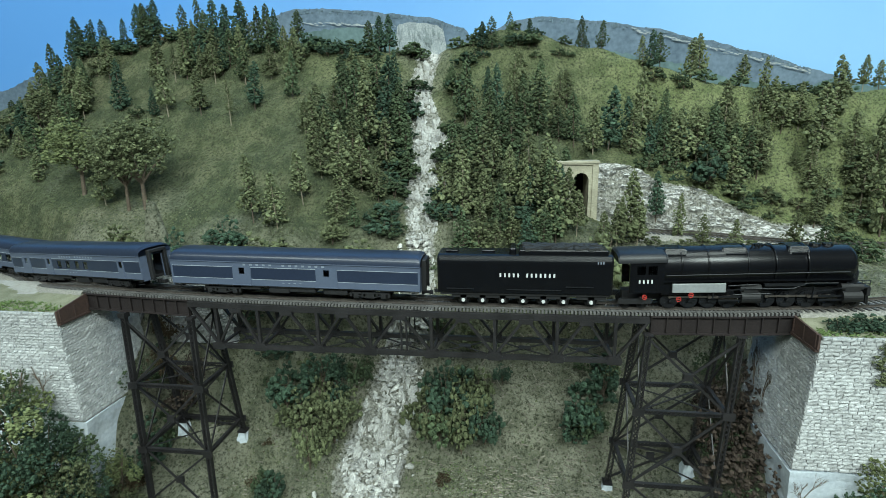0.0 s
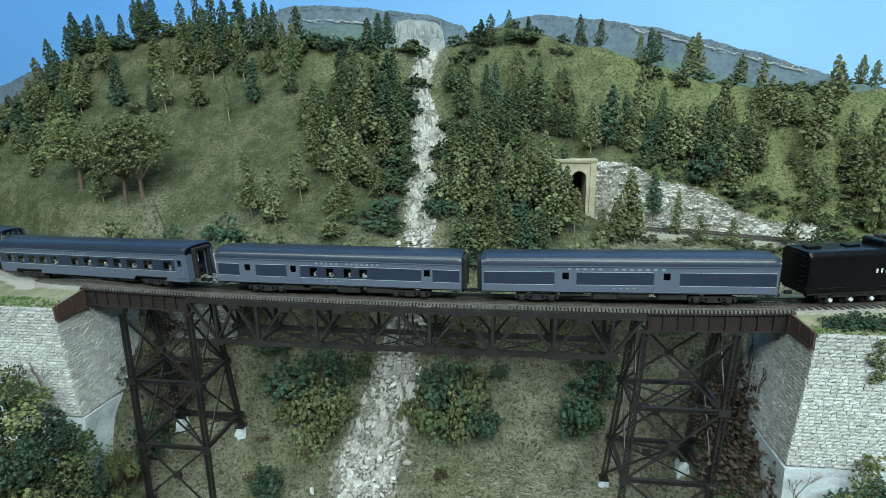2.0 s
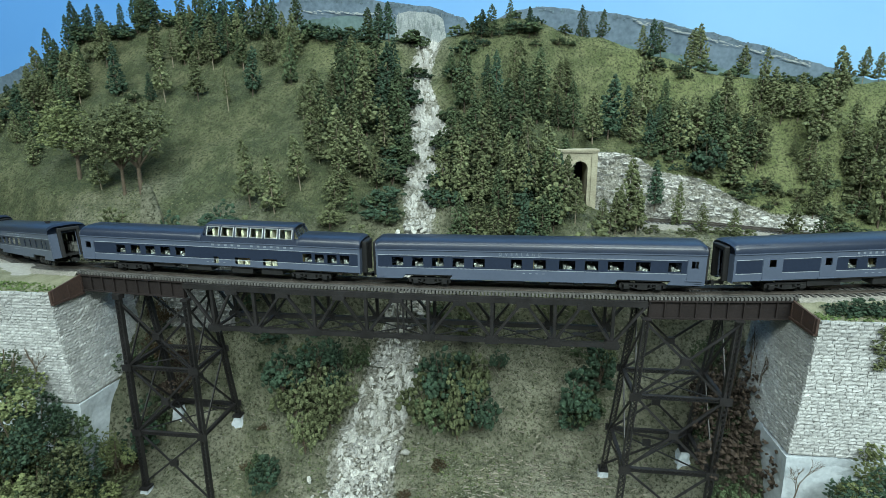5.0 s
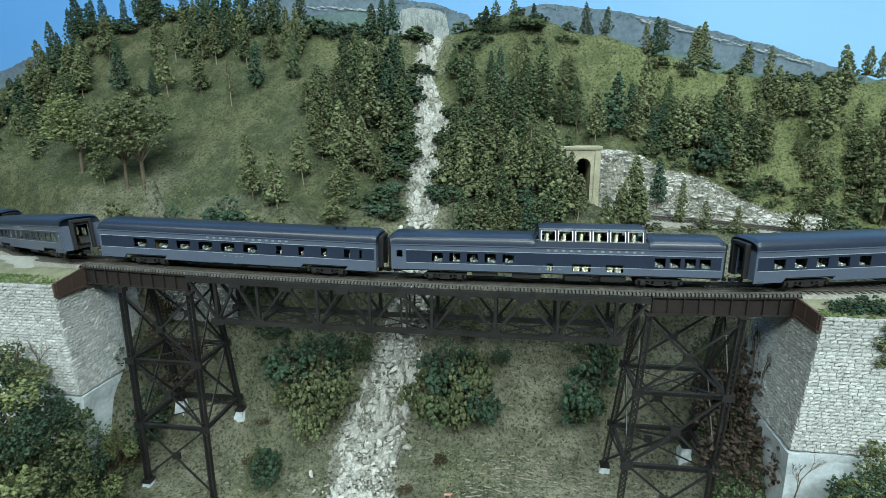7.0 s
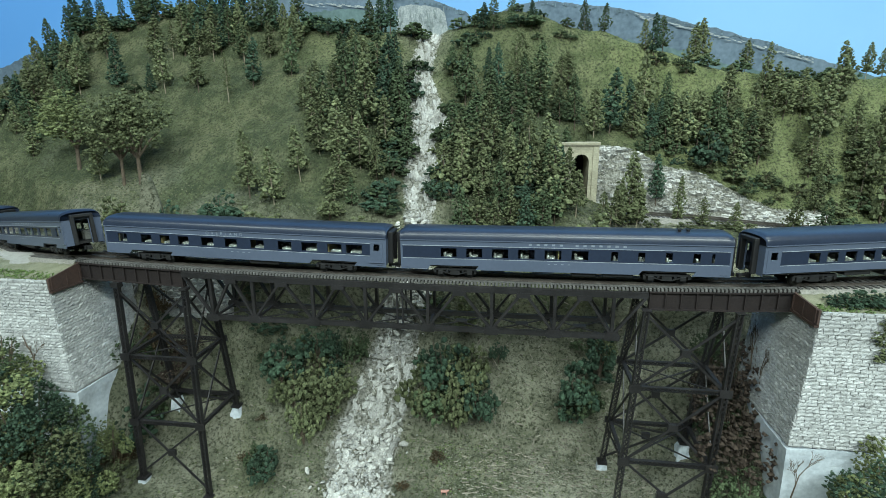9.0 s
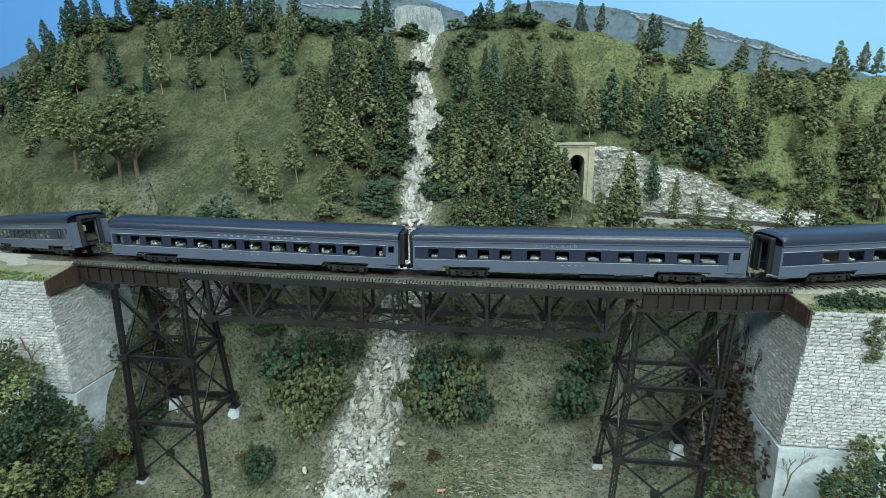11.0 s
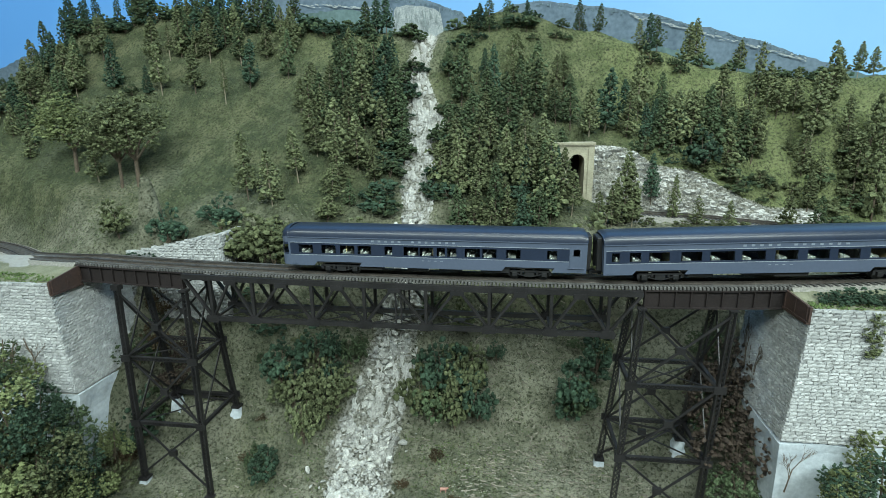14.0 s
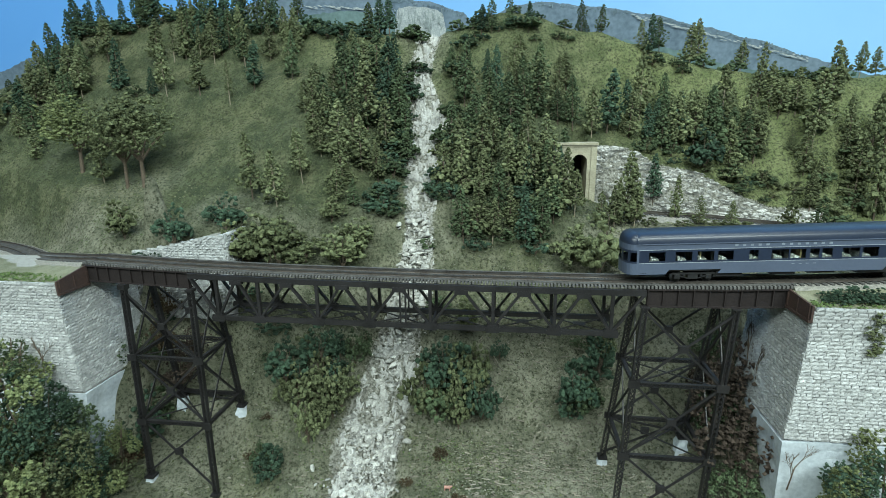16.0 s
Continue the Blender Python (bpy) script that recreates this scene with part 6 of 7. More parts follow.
def build_tender():
    t = thing("tender", "long black coal tender with white hub caps and lettered side", "locomotive tender")
    L2 = 0.0785
    bm = bmesh.new()
    arc = [(-0.0108 - 0.0060 * math.cos(k * math.pi / 12), 0.0380 + 0.0060 * math.sin(k * math.pi / 12)) for k in range(7)]
    prof = [(-0.0166, 0.0125)] + arc + [(-a, b) for a, b in arc[::-1]] + [(0.0166, 0.0125)]
    NP = len(prof)
    prev = None
    for x in (-L2, -L2 + 0.0015, L2 - 0.0015, L2):
        k = 0.96 if abs(x) == L2 else 1.0
        ring = [bm.verts.new((x, a * k, 0.0125 + (b - 0.0125) * (0.985 if k < 1 else 1))) for a, b in prof]
        if prev:
            for i in range(NP):
                bm.faces.new((prev[i], ring[i], ring[(i + 1) % NP], prev[(i + 1) % NP]))
        else:
            bm.faces.new(ring[::-1])
        prev = ring
    bm.faces.new(prev)
    part("tank", bm, M["loco"], t, "glossy black riveted tank")
    bm = bmesh.new()
    box(bm, -0.004, L2 - 0.004, -0.0125, 0.0125, 0.0432, 0.0478, 0.0008)
    part("bunker", bm, M["loco"], t)
    bm = bmesh.new()
    r = random.Random(4)
    for i in range(260):
        x, y = r.uniform(0.0, L2 - 0.010), r.uniform(-0.0108, 0.0108)
        s = r.uniform(0.0010, 0.0022)
        box(bm, x - s, x + s, y - s, y + s, 0.0466, 0.0476 + s * 0.8 + 0.001 * (1 - abs(y) / 0.011))
    tagged(part("coal", bm, M["coal"], t), kind="stuff")
    for x in (-0.066, -0.032):
        bm = bmesh.new()
        box(bm, x - 0.006, x + 0.006, -0.004, 0.004, 0.0438, 0.0455, 0.0005)
        part("water_hatch", bm, M["loco"], t)
    bm = bmesh.new()
    box(bm, -0.0125, -0.0065, -0.0110, 0.0110, 0.0430, 0.0490, 0.0010)
    part("coal_pusher", bm, M["loco"], t)
    for s in (-1, 1):
        bars(t, -0.0225, 0.0295, 0.0262, 0.0294, s * 0.0171, 12, M["letter"], 5)
        bars(t, 0.064, 0.071, 0.0378, 0.0398, s * 0.01695, 3, M["faint"], name="number_bar")
        bm = bmesh.new()
        for x0, x1, z in ((-0.070, -0.045, 0.0158), (-0.015, 0.034, 0.0155), (0.038, 0.062, 0.0185)):
            ya, yc = sorted((s * 0.0166, s * 0.0176))
            box(bm, x0, x1, ya, yc, z - 0.0003, z + 0.0003)
        part("handrail", bm, M["graphite"], t)
        bm = bmesh.new()
        ya, yc = sorted((s * 0.0118, s * 0.0140))
        box(bm, -0.066, 0.042, ya, yc, 0.0072, 0.0120)
        box(bm, 0.048, 0.074, ya, yc, 0.0072, 0.0120)
        for x in (-0.055, -0.037, -0.0185, 0.0, 0.0185, 0.0365, 0.061):
            box(bm, x - 0.0032, x + 0.0032, ya, yc, 0.0030, 0.0100, 0.0005)
        part("pedestal_frame", bm, M["under"], t)
    bm = bmesh.new()
    box(bm, -L2 + 0.002, L2 - 0.002, -0.0150, 0.0150, 0.0100, 0.0126)
    part("frame", bm, M["under"], t)
    for x in (-0.055, -0.037, -0.0185, 0.0, 0.0185, 0.0365, 0.061):
        wheelset(t, x, 0.0058, hub=0.0022)
    bm = bmesh.new()
    for i in range(7):
        bar(bm, (-L2 - 0.0006, -0.012, 0.016 + i * 0.004), (-L2 - 0.0006, -0.007, 0.016 + i * 0.004), 0.0005, 0.0005)
    part("ladder", bm, M["graphite"], t)
    bm = bmesh.new()
    bar(bm, (-L2, 0, 0.0085), (-L2 - 0.006, 0, 0.0085), 0.0024, 0.0026)
    part("coupler", bm, M["under"], t)
    return t


def lathe(bm, x0, x1, prof, zc, n=28):
    """A body of revolution about a level axis: prof rows of (x, radius)."""
    prev = None
    for x, r in prof:
        ring = [bm.verts.new((x, math.sin(k * 2 * math.pi / n) * r, zc + math.cos(k * 2 * math.pi / n) * r)) for k in range(n)]
        if prev:
            for k in range(n):
                bm.faces.new((prev[k], ring[k], ring[(k + 1) % n], prev[(k + 1) % n]))
        else:
            bm.faces.new(ring[::-1])
        prev = ring
    bm.faces.new(prev)


R_DRIVE, R_CRANK = 0.0078, 0.0036
DRIVERS = [(-0.0500, -0.0335, -0.0170, -0.0005), (0.0300, 0.0465, 0.0630, 0.0795)]


def build_locomotive():
    e = thing("steam_locomotive", "black articulated steam locomotive with grey firebox panel and red handwheels", "steam locomotive")
    lo = M["loco"]
    bm = bmesh.new()
    lathe(bm, 0, 0, [(-0.062, 0.0150), (-0.060, 0.0162), (0.010, 0.0166), (0.012, 0.0162), (0.058, 0.0158), (0.0595, 0.0152), (0.094, 0.0152), (0.0975, 0.0140), (0.0985, 0.0110)], 0.0322)
    part("boiler", bm, lo, e, "smooth black boiler", True)
    for x in (-0.042, -0.020, 0.012, 0.034, 0.0592):
        bm = bmesh.new()
        lathe(bm, 0, 0, [(x - 0.0007, 0.0166), (x - 0.0006, 0.0171), (x + 0.0006, 0.0171), (x + 0.0007, 0.0166)], 0.0322)
        part("boiler_band", bm, lo, e, "", True)
    bm = bmesh.new()
    tube(bm, (0.0985, 0, 0.0322), (0.1000, 0, 0.0322), 0.0100, 0.0092, 24)
    tube(bm, (0.1000, 0, 0.0345), (0.1035, 0, 0.0345), 0.0030, 0.0030, 16)
    part("smokebox_front", bm, M["graphite"], e)
    bm = bmesh.new()
    tube(bm, (0.1034, 0, 0.0345), (0.1038, 0, 0.0345), 0.0026, 0.0026, 16)
    part("headlight", bm, M["pale_lens"], e)
    # cab
    for s in (-1, 1):
        bm = bmesh.new()
        wall_with_holes(bm, -0.0860, -0.0570, 0.0150, 0.0400, s * 0.0172, [(-0.0800, -0.0725, 0.0300, 0.0370), (-0.0705, -0.0630, 0.0300, 0.0370)], 0.0008)
        part("cab_side", bm, lo, e)
    bm = bmesh.new()
    box(bm, -0.0580, -0.0570, -0.0168, 0.0168, 0.0150, 0.0440)
    part("cab_front", bm, lo, e)
    bm = bmesh.new()
    roof_mesh(bm, 0.0410, 0.0395, 0.0478, 0.0180, 0.0012)
    bmesh.ops.translate(bm, vec=(-0.0755, 0, 0), verts=bm.verts)
    part("cab_roof", bm, M["graphite"], e, "dark grey curved cab roof", True)
    for s in (-1, 1):
        bars(e, -0.0795, -0.0655, 0.0229, 0.0258, s * 0.0172, 4, M["letter"], name="number_bar")
        for a, c in ((-0.0800, -0.0725), (-0.0705, -0.0630)):
            bm = bmesh.new()
            ya, yc = sorted((s * 0.0166, s * 0.0168))
            box(bm, a, c, ya, yc, 0.0300, 0.0370)
            o = part("cab_window", bm, M["glass"], e)
            o.visible_shadow = False
        bm = bmesh.new()
        box(bm, -0.0860, -0.0845, *sorted((s * 0.0150, s * 0.0176)), 0.0150, 0.0400)
        part("cab_post", bm, lo, e)
        # firebox panel and running board
        bm = bmesh.new()
        v = box(bm, -0.0500, -0.0060, *sorted((s * 0.0155, s * 0.0176)), 0.0150, 0.0222, 0.0003)
        part("firebox_panel", bm, M["panel"], e, "pale grey metal firebox panel")
        bm = bmesh.new()
        box(bm, -0.0570, 0.0930, *sorted((s * 0.0130, s * 0.0172)), 0.0236, 0.0246)
        part("running_board", bm, lo, e)
        bm = bmesh.new()
        box(bm, 0.0250, 0.0560, *sorted((s * 0.0150, s * 0.0174)), 0.0195, 0.0215)
        part("air_reservoir", bm, M["graphite"], e)
        for x0, z0, x1, z1 in ((0.010, 0.0175, 0.048, 0.0175), (0.048, 0.0175, 0.058, 0.0215), (0.058, 0.0215, 0.082, 0.0215), (-0.055, 0.0290, 0.090, 0.0300), (-0.004, 0.0200, 0.020, 0.0212), (0.0, 0.0128, 0.030, 0.0138)):
            bm = bmesh.new()
            tube(bm, (x0, s * 0.0170, z0), (x1, s * 0.0170, z1), 0.00045, 0.00045, 6)
            part("pipe", bm, M["graphite"], e)
        # cylinders with valve chests
        for x in (0.0150, 0.0945):
            bm = bmesh.new()
            tube(bm, (x - 0.0075, s * 0.0138, 0.0100), (x + 0.0075, s * 0.0138, 0.0100), 0.0046, 0.0046, 16)
            tube(bm, (x - 0.0085, s * 0.0130, 0.0172), (x + 0.0085, s * 0.0130, 0.0172), 0.0030, 0.0030, 14)
            box(bm, x - 0.0058, x + 0.0058, *sorted((s * 0.0080, s * 0.0160)), 0.0095, 0.0180)
            part("cylinder", bm, M["under"], e)
            bm = bmesh.new()
            bar(bm, (x - 0.0075, s * 0.0155, 0.0110), (x - 0.0260, s * 0.0155, 0.0110), 0.0010, 0.0012)
            bar(bm, (x - 0.0075, s * 0.0155, 0.0080), (x - 0.0260, s * 0.0155, 0.0080), 0.0010, 0.0012)
            part("crosshead_guide", bm, M["graphite"], e)
            bm = bmesh.new()
            bar(bm, (x - 0.0085, s * 0.0160, 0.0172), (x - 0.0300, s * 0.0160, 0.0150), 0.0008, 0.0012, (0, 1, 0))
            bar(bm, (x - 0.0300, s * 0.0160, 0.0185), (x - 0.0310, s * 0.0160, 0.0095), 0.0008, 0.0016, (0, 1, 0))
            part("valve_gear", bm, M["graphite"], e)
        for x, z in ((-0.0735, 0.0118), (-0.0445, 0.0100), (-0.0345, 0.0132)):
            bm = bmesh.new()
            prev = None
            n = 14
            for k in range(n):
                a, b = k * 2 * math.pi / n, (k + 1) * 2 * math.pi / n
                bar(bm, (x + 0.0019 * math.cos(a), s * 0.0180, z + 0.0019 * math.sin(a)), (x + 0.0019 * math.cos(b), s * 0.0180, z + 0.0019 * math.sin(b)), 0.0005, 0.0005, (0, 1, 0))
            bar(bm, (x - 0.0019, s * 0.0180, z), (x + 0.0019, s * 0.0180, z), 0.0005, 0.0005)
            bar(bm, (x, s * 0.0150, z), (x, s * 0.0182, z), 0.0006, 0.0006)
            part("handwheel", bm, M["red"], e, "small red handwheel")
    bm = bmesh.new()
    box(bm, -0.0580, -0.0040, -0.0140, 0.0140, 0.0120, 0.0250, 0.0008)
    part("firebox", bm, lo, e)
    # sand boxes and domes on the boiler top
    for x0, x1 in ((-0.0570, -0.0365), (-0.0095, 0.0125), (0.0435, 0.0615)):
        bm = bmesh.new()
        v = box(bm, x0, x1, -0.0125, 0.0125, 0.0405, 0.0482)
        for q in v:
            if q.co.z > 0.045:
                q.co.y *= 0.72
                q.co.x += 0.002 if q.co.x < (x0 + x1) / 2 else -0.0006
        bmesh.ops.bevel(bm, geom=bm.edges[:], offset=0.0008, segments=2, affect="EDGES")
        part("sand_box", bm, lo, e, "black sand box")
        for s in (-1, 1):
            bm = bmesh.new()
            box(bm, x0 + 0.004, x1 - 0.002, *sorted((s * 0.0105, s * 0.0122)), 0.0428, 0.0446, 0.0003)
            part("sand_box_step", bm, lo, e)
    for x, r, h in ((0.0250, 0.0050, 0.0040), (0.0330, 0.0040, 0.0030), (0.0700, 0.0050, 0.0030), (0.0800, 0.0050, 0.0030)):
        bm = bmesh.new()
        tube(bm, (x, 0, 0.0460), (x, 0, 0.0475 + h * 0.4), r, r * 0.8, 14)
        part("dome_casting", bm, lo, e)
    for x in (0.0180, 0.0210, 0.0240):
        bm = bmesh.new()
        tube(bm, (x, -0.0050, 0.0470), (x, -0.0050, 0.0505), 0.0008, 0.0008, 8)
        part("safety_valve", bm, M["graphite"], e)
    # frames, pilot, front deck
    bm = bmesh.new()
    box(bm, -0.0900, 0.0050, -0.0055, 0.0055, 0.0060, 0.0140)
    box(bm, 0.0100, 0.1040, -0.0055, 0.0055, 0.0060, 0.0150)
    part("frame", bm, M["under"], e)
    bm = bmesh.new()
    box(bm, 0.0960, 0.1080, -0.0150, 0.0150, 0.0165, 0.0178)
    box(bm, 0.1060, 0.1085, -0.0150, 0.0150, 0.0105, 0.0170)
    for i in range(9):
        y = -0.0120 + 0.003 * i
        bar(bm, (0.1085, y, 0.0130), (0.1120 - abs(y) * 0.2, y * 0.9, 0.0025), 0.0012, 0.0012)
    bar(bm, (0.1115, -0.0105, 0.0026), (0.1115, 0.0105, 0.0026), 0.0014, 0.0012)
    part("pilot", bm, M["under"], e)
    bm = bmesh.new()
    for y in (-0.0120, 0.0120):
        tube(bm, (0.1010, y * 0.4, 0.0180), (0.1010, y * 0.4, 0.0280), 0.0030, 0.0030, 12)
    part("air_pump", bm, M["graphite"], e)
    bm = bmesh.new()
    for y in (-0.0145, 0.0145):
        for x in (0.0960, 0.1020, 0.1078):
            bar(bm, (x, y, 0.0178), (x, y, 0.0225), 0.0004, 0.0004)
        bar(bm, (0.0960, y, 0.0225), (0.1078, y, 0.0225), 0.0004, 0.0004)
        bar(bm, (0.0960, y, 0.0202), (0.1078, y, 0.0202), 0.0004, 0.0004)
    part("railing", bm, M["graphite"], e)
    for s in (-1, 1):
        bm = bmesh.new()
        box(bm, -0.0950, -0.0660, *sorted((s * 0.0115, s * 0.0135)), 0.0050, 0.0090)
        part("trailing_truck_frame", bm, M["under"], e)
    for x in (-0.0880, -0.0735):
        wheelset(e, x, 0.0052)
    for x in (0.0900, 0.1010):
        wheelset(e, x, 0.0046)
    for grp in DRIVERS:
        for x in grp:
            wheelset(e, x, R_DRIVE, spokes=True, material=M["graphite"])
        for s in (-1, 1):
            bm = bmesh.new()
            bar(bm, (grp[0] - 0.001, 0, 0), (grp[-1] + 0.001, 0, 0), 0.0007, 0.0017)
            for x in grp:
                tube(bm, (x, -0.0005, 0), (x, 0.0005, 0), 0.0014, 0.0014, 10)
            o = part("side_rod", bm, M["rail"], e)
            RODS.append((o, "side", s * 0.0118, 0, 0))
            bm = bmesh.new()
            reach = grp[-1] + 0.006 - grp[2]
            bar(bm, (0, 0, 0), (reach, 0, 0), 0.0007, 0.0019)
            tube(bm, (0, -0.0005, 0), (0, 0.0005, 0), 0.0017, 0.0017, 10)
            o = part("main_rod", bm, M["rail"], e)
            RODS.append((o, "main", s * 0.0128, grp[2], reach))
    return e


TENDER = build_tender()
LOCO = build_locomotive()


def resize(engine, kx, ky, kz):
    """Brings the body of an engine to its true length, width and height; wheels keep their size."""
    for ob in engine.children:
        kind = ob.name.split(".")[0]
        if kind == "wheelset":
            continue
        m = Matrix.Diagonal((kx, 1, 1, 1)) if "_rod" in kind else Matrix.Diagonal((kx, ky, kz, 1))
        ob.data.transform(m)
        ob.location = m @ ob.location


resize(TENDER, 1.035, 1.06, 1.16)
resize(LOCO, 1.025, 1.06, 1.16)
ROLLERS[:] = [(o, x * (1.035 if o.parent == TENDER else 1.025), z, r) if o.parent in (TENDER, LOCO) else (o, x, z, r) for o, x, z, r in ROLLERS]
RODS[:] = [(o, kind, y, x * 1.025, reach * 1.025) for o, kind, y, x, reach in RODS]

# ---------------------------------------------------------------- tunnel portal and lower line


def build_portal():
    t = thing("tunnel_portal", "weathered cream concrete tunnel portal with arched mouth and cornice", "tunnel portal")
    x0, x1, y0, y1, z0, z1 = 0.160, 0.2215, 0.262, 0.300, -0.005, 0.1035
    cx, hw, spring = 0.1985, 0.0105, 0.080
    n = 12
    arch = [(cx - hw, z0)] + [(cx - hw * math.cos(math.pi * i / n), spring + hw * math.sin(math.pi * i / n)) for i in range(n + 1)] + [(cx + hw, z0)]
    bm = bmesh.new()
    # face either side of the mouth and above it
    for a, c in ((x0, cx - hw), (cx + hw, x1)):
        box(bm, a, c, y0, y0 + 0.004, z0, z1)
    for (a, za), (c, zc) in zip(arch[1:-1], arch[2:-1]):
        q = [(a, za), (c, zc), (c, z1), (a, z1)]
        f = [bm.verts.new((p[0], y0, p[1])) for p in q]
        g = [bm.verts.new((p[0], y0 + 0.004, p[1])) for p in q]
        bm.faces.new(f), bm.faces.new(g[::-1])
    part("face_wall", bm, M["concrete"], t)
    bm = bmesh.new()
    for (a, za), (c, zc) in zip(arch, arch[1:]):
        bm.faces.new([bm.verts.new(p) for p in ((a, y0, za), (a, y1 + 0.02, za), (c, y1 + 0.02, zc), (c, y0, zc))])
    part("arch_lining", bm, M["concrete"], t)
    # black slab behind the lining stands in for the unlit depth of the tunnel
    bm = bmesh.new()
    box(bm, cx - hw - 0.002, cx + hw + 0.002, y1 + 0.0202, y1 + 0.024, z0, spring + hw + 0.002)
    part("dark_bore", bm, M["black"], t)
    bm = bmesh.new()
    for (a, za), (c, zc) in zip(arch, arch[1:]):
        da, dc = Vector((a - cx, 0, max(0, za - spring))), Vector((c - cx, 0, max(0, zc - spring)))
        da, dc = da.normalized() * 0.0026, dc.normalized() * 0.0026
        q = [(a, za), (c, zc), (c + dc.x, zc + dc.z), (a + da.x, za + da.z)]
        f = [bm.verts.new((p[0], y0 - 0.0012, p[1])) for p in q]
        g = [bm.verts.new((p[0], y0, p[1])) for p in q]
        bm.faces.new(f)
        for k in range(4):
            bm.faces.new((f[k], f[(k + 1) % 4], g[(k + 1) % 4], g[k]))
    part("arch_ring", bm, M["concrete"], t)
    bm = bmesh.new()
    box(bm, x0 - 0.002, x1 + 0.002, y0 - 0.003, y1 - 0.01, z1, z1 + 0.0036, 0.0005)
    box(bm, x0 - 0.001, x1 + 0.001, y0 - 0.0016, y1 - 0.01, z1 - 0.0022, z1 - 0.0001, 0.0004)
    part("cornice", bm, M["concrete"], t)
    bm = bmesh.new()
    box(bm, x1 - 0.0075, x1 + 0.0008, y0 - 0.0018, y0 - 0.0001, z0, z1 - 0.0024, 0.0004)
    part("pilaster", bm, M["concrete"], t)


build_portal()
LOWER = [(0.20, 0.019), (0.345, 0.008), (0.50, -0.006), (0.63, -0.010), (1.2, -0.010)]


def build_lower_line():
    t = thing("lower_track", "secondary railway track on a ballast shelf below the rock cut", "railway track", kind="structure")

    def at(x):
        return Vector((x, 0.247 + 0.02 * sstep(0.2, 0.6, x), lerp_table(LOWER, x)))

    for off in (-0.00825, 0.00825):
        bm = bmesh.new()
        prev = None
        for i in range(60):
            p = at(0.235 + 0.014 * i)
            ring = [bm.verts.new(p + Vector((0, off + a, b))) for a, b in ((-0.0005, -0.0022), (0.0005, -0.0022), (0.0005, 0), (-0.0005, 0))]
            if prev:
                for k in range(4):
                    bm.faces.new((prev[k], ring[k], ring[(k + 1) % 4], prev[(k + 1) % 4]))
            prev = ring
        part("rail", bm, M["rail"], t)
    bm = bmesh.new()
    for i in range(130):
        p = at(0.235 + 0.0062 * i)
        bar(bm, p + Vector((0, -0.015, -0.0032)), p + Vector((0, 0.015, -0.0032)), 0.0026, 0.0020)
    tagged(part("plain_line_ties", bm, M["tie"], t), kind="stuff")
    bm = bmesh.new()
    prev = None
    for i in range(60):
        p = at(0.235 + 0.014 * i)
        ring = [bm.verts.new(p + Vector((0, a, b))) for a, b in ((-0.030, -0.016), (0.030, -0.016), (0.018, -0.0034), (-0.018, -0.0034))]
        if prev:
            for k in range(4):
                bm.faces.new((prev[k], ring[k], ring[(k + 1) % 4], prev[(k + 1) % 4]))
        prev = ring
    tagged(part("ballast", bm, M["ballast"], t), kind="stuff")


build_lower_line()

# ---------------------------------------------------------------- old retaining wall behind the west tower


def build_retaining_wall():
    t = thing("retaining_wall", "rough pale stone retaining wall behind the trestle", "stone wall")
    bm = bmesh.new()
    v = box(bm, -0.37, -0.2445, 0.0725, 0.125, -0.10, -0.016)
    for q in v:
        if q.co.z > -0.05:
            q.co.z = -0.018 if q.co.x < -0.3 else 0.008
    part("core", bm, M["mortar"], t)
    rest = bmesh.new()
    r = random.Random(31)
    count = 0
    for fi, (org, along, out, length) in enumerate((((-0.37, 0.072, 0), (1, 0, 0), (0, -1, 0), 0.127), ((-0.243, 0.072, 0), (0, 1, 0), (1, 0, 0), 0.05))):
        along, out = Vector(along), Vector(out)
        for u, z, w, h in courses(length, -0.10, 0.012, 40 + fi):
            x = -0.37 + u if fi == 0 else -0.243
            if z > -0.016 + 0.025 * (x + 0.37) / 0.1275:
                continue
            pos = Vector(org) + along * u
            pos.z = z
            m = Matrix.Translation(pos) @ Matrix((along, -out, Vector((0, 0, 1)))).transposed().to_4x4() @ Matrix.Diagonal((w, 1.0 + r.uniform(0, 1.4), h * 1.05, 1))
            me = r.choice(STONES)
            if count < 240 and x > -0.36 and z > -0.06:
                o = new("stone", me)
                o.parent = t
                o.matrix_basis = m
                count += 1
            else:
                n0 = len(rest.verts)
                rest.from_mesh(me)
                rest.verts.ensure_lookup_table()
                bmesh.ops.transform(rest, matrix=m, verts=rest.verts[n0:])
    tagged(part("masonry", rest, M["stone_rest"], t), kind="stuff")


build_retaining_wall()

# ---------------------------------------------------------------- loose rock, chips and ground cover
ICO = None


def ico():
    bm = bmesh.new()
    bmesh.ops.create_icosphere(bm, subdivisions=1, radius=1.0)
    vs, fs = [v.co.copy() for v in bm.verts], [[v.index for v in f.verts] for f in bm.faces]
    bm.free()
    return vs, fs


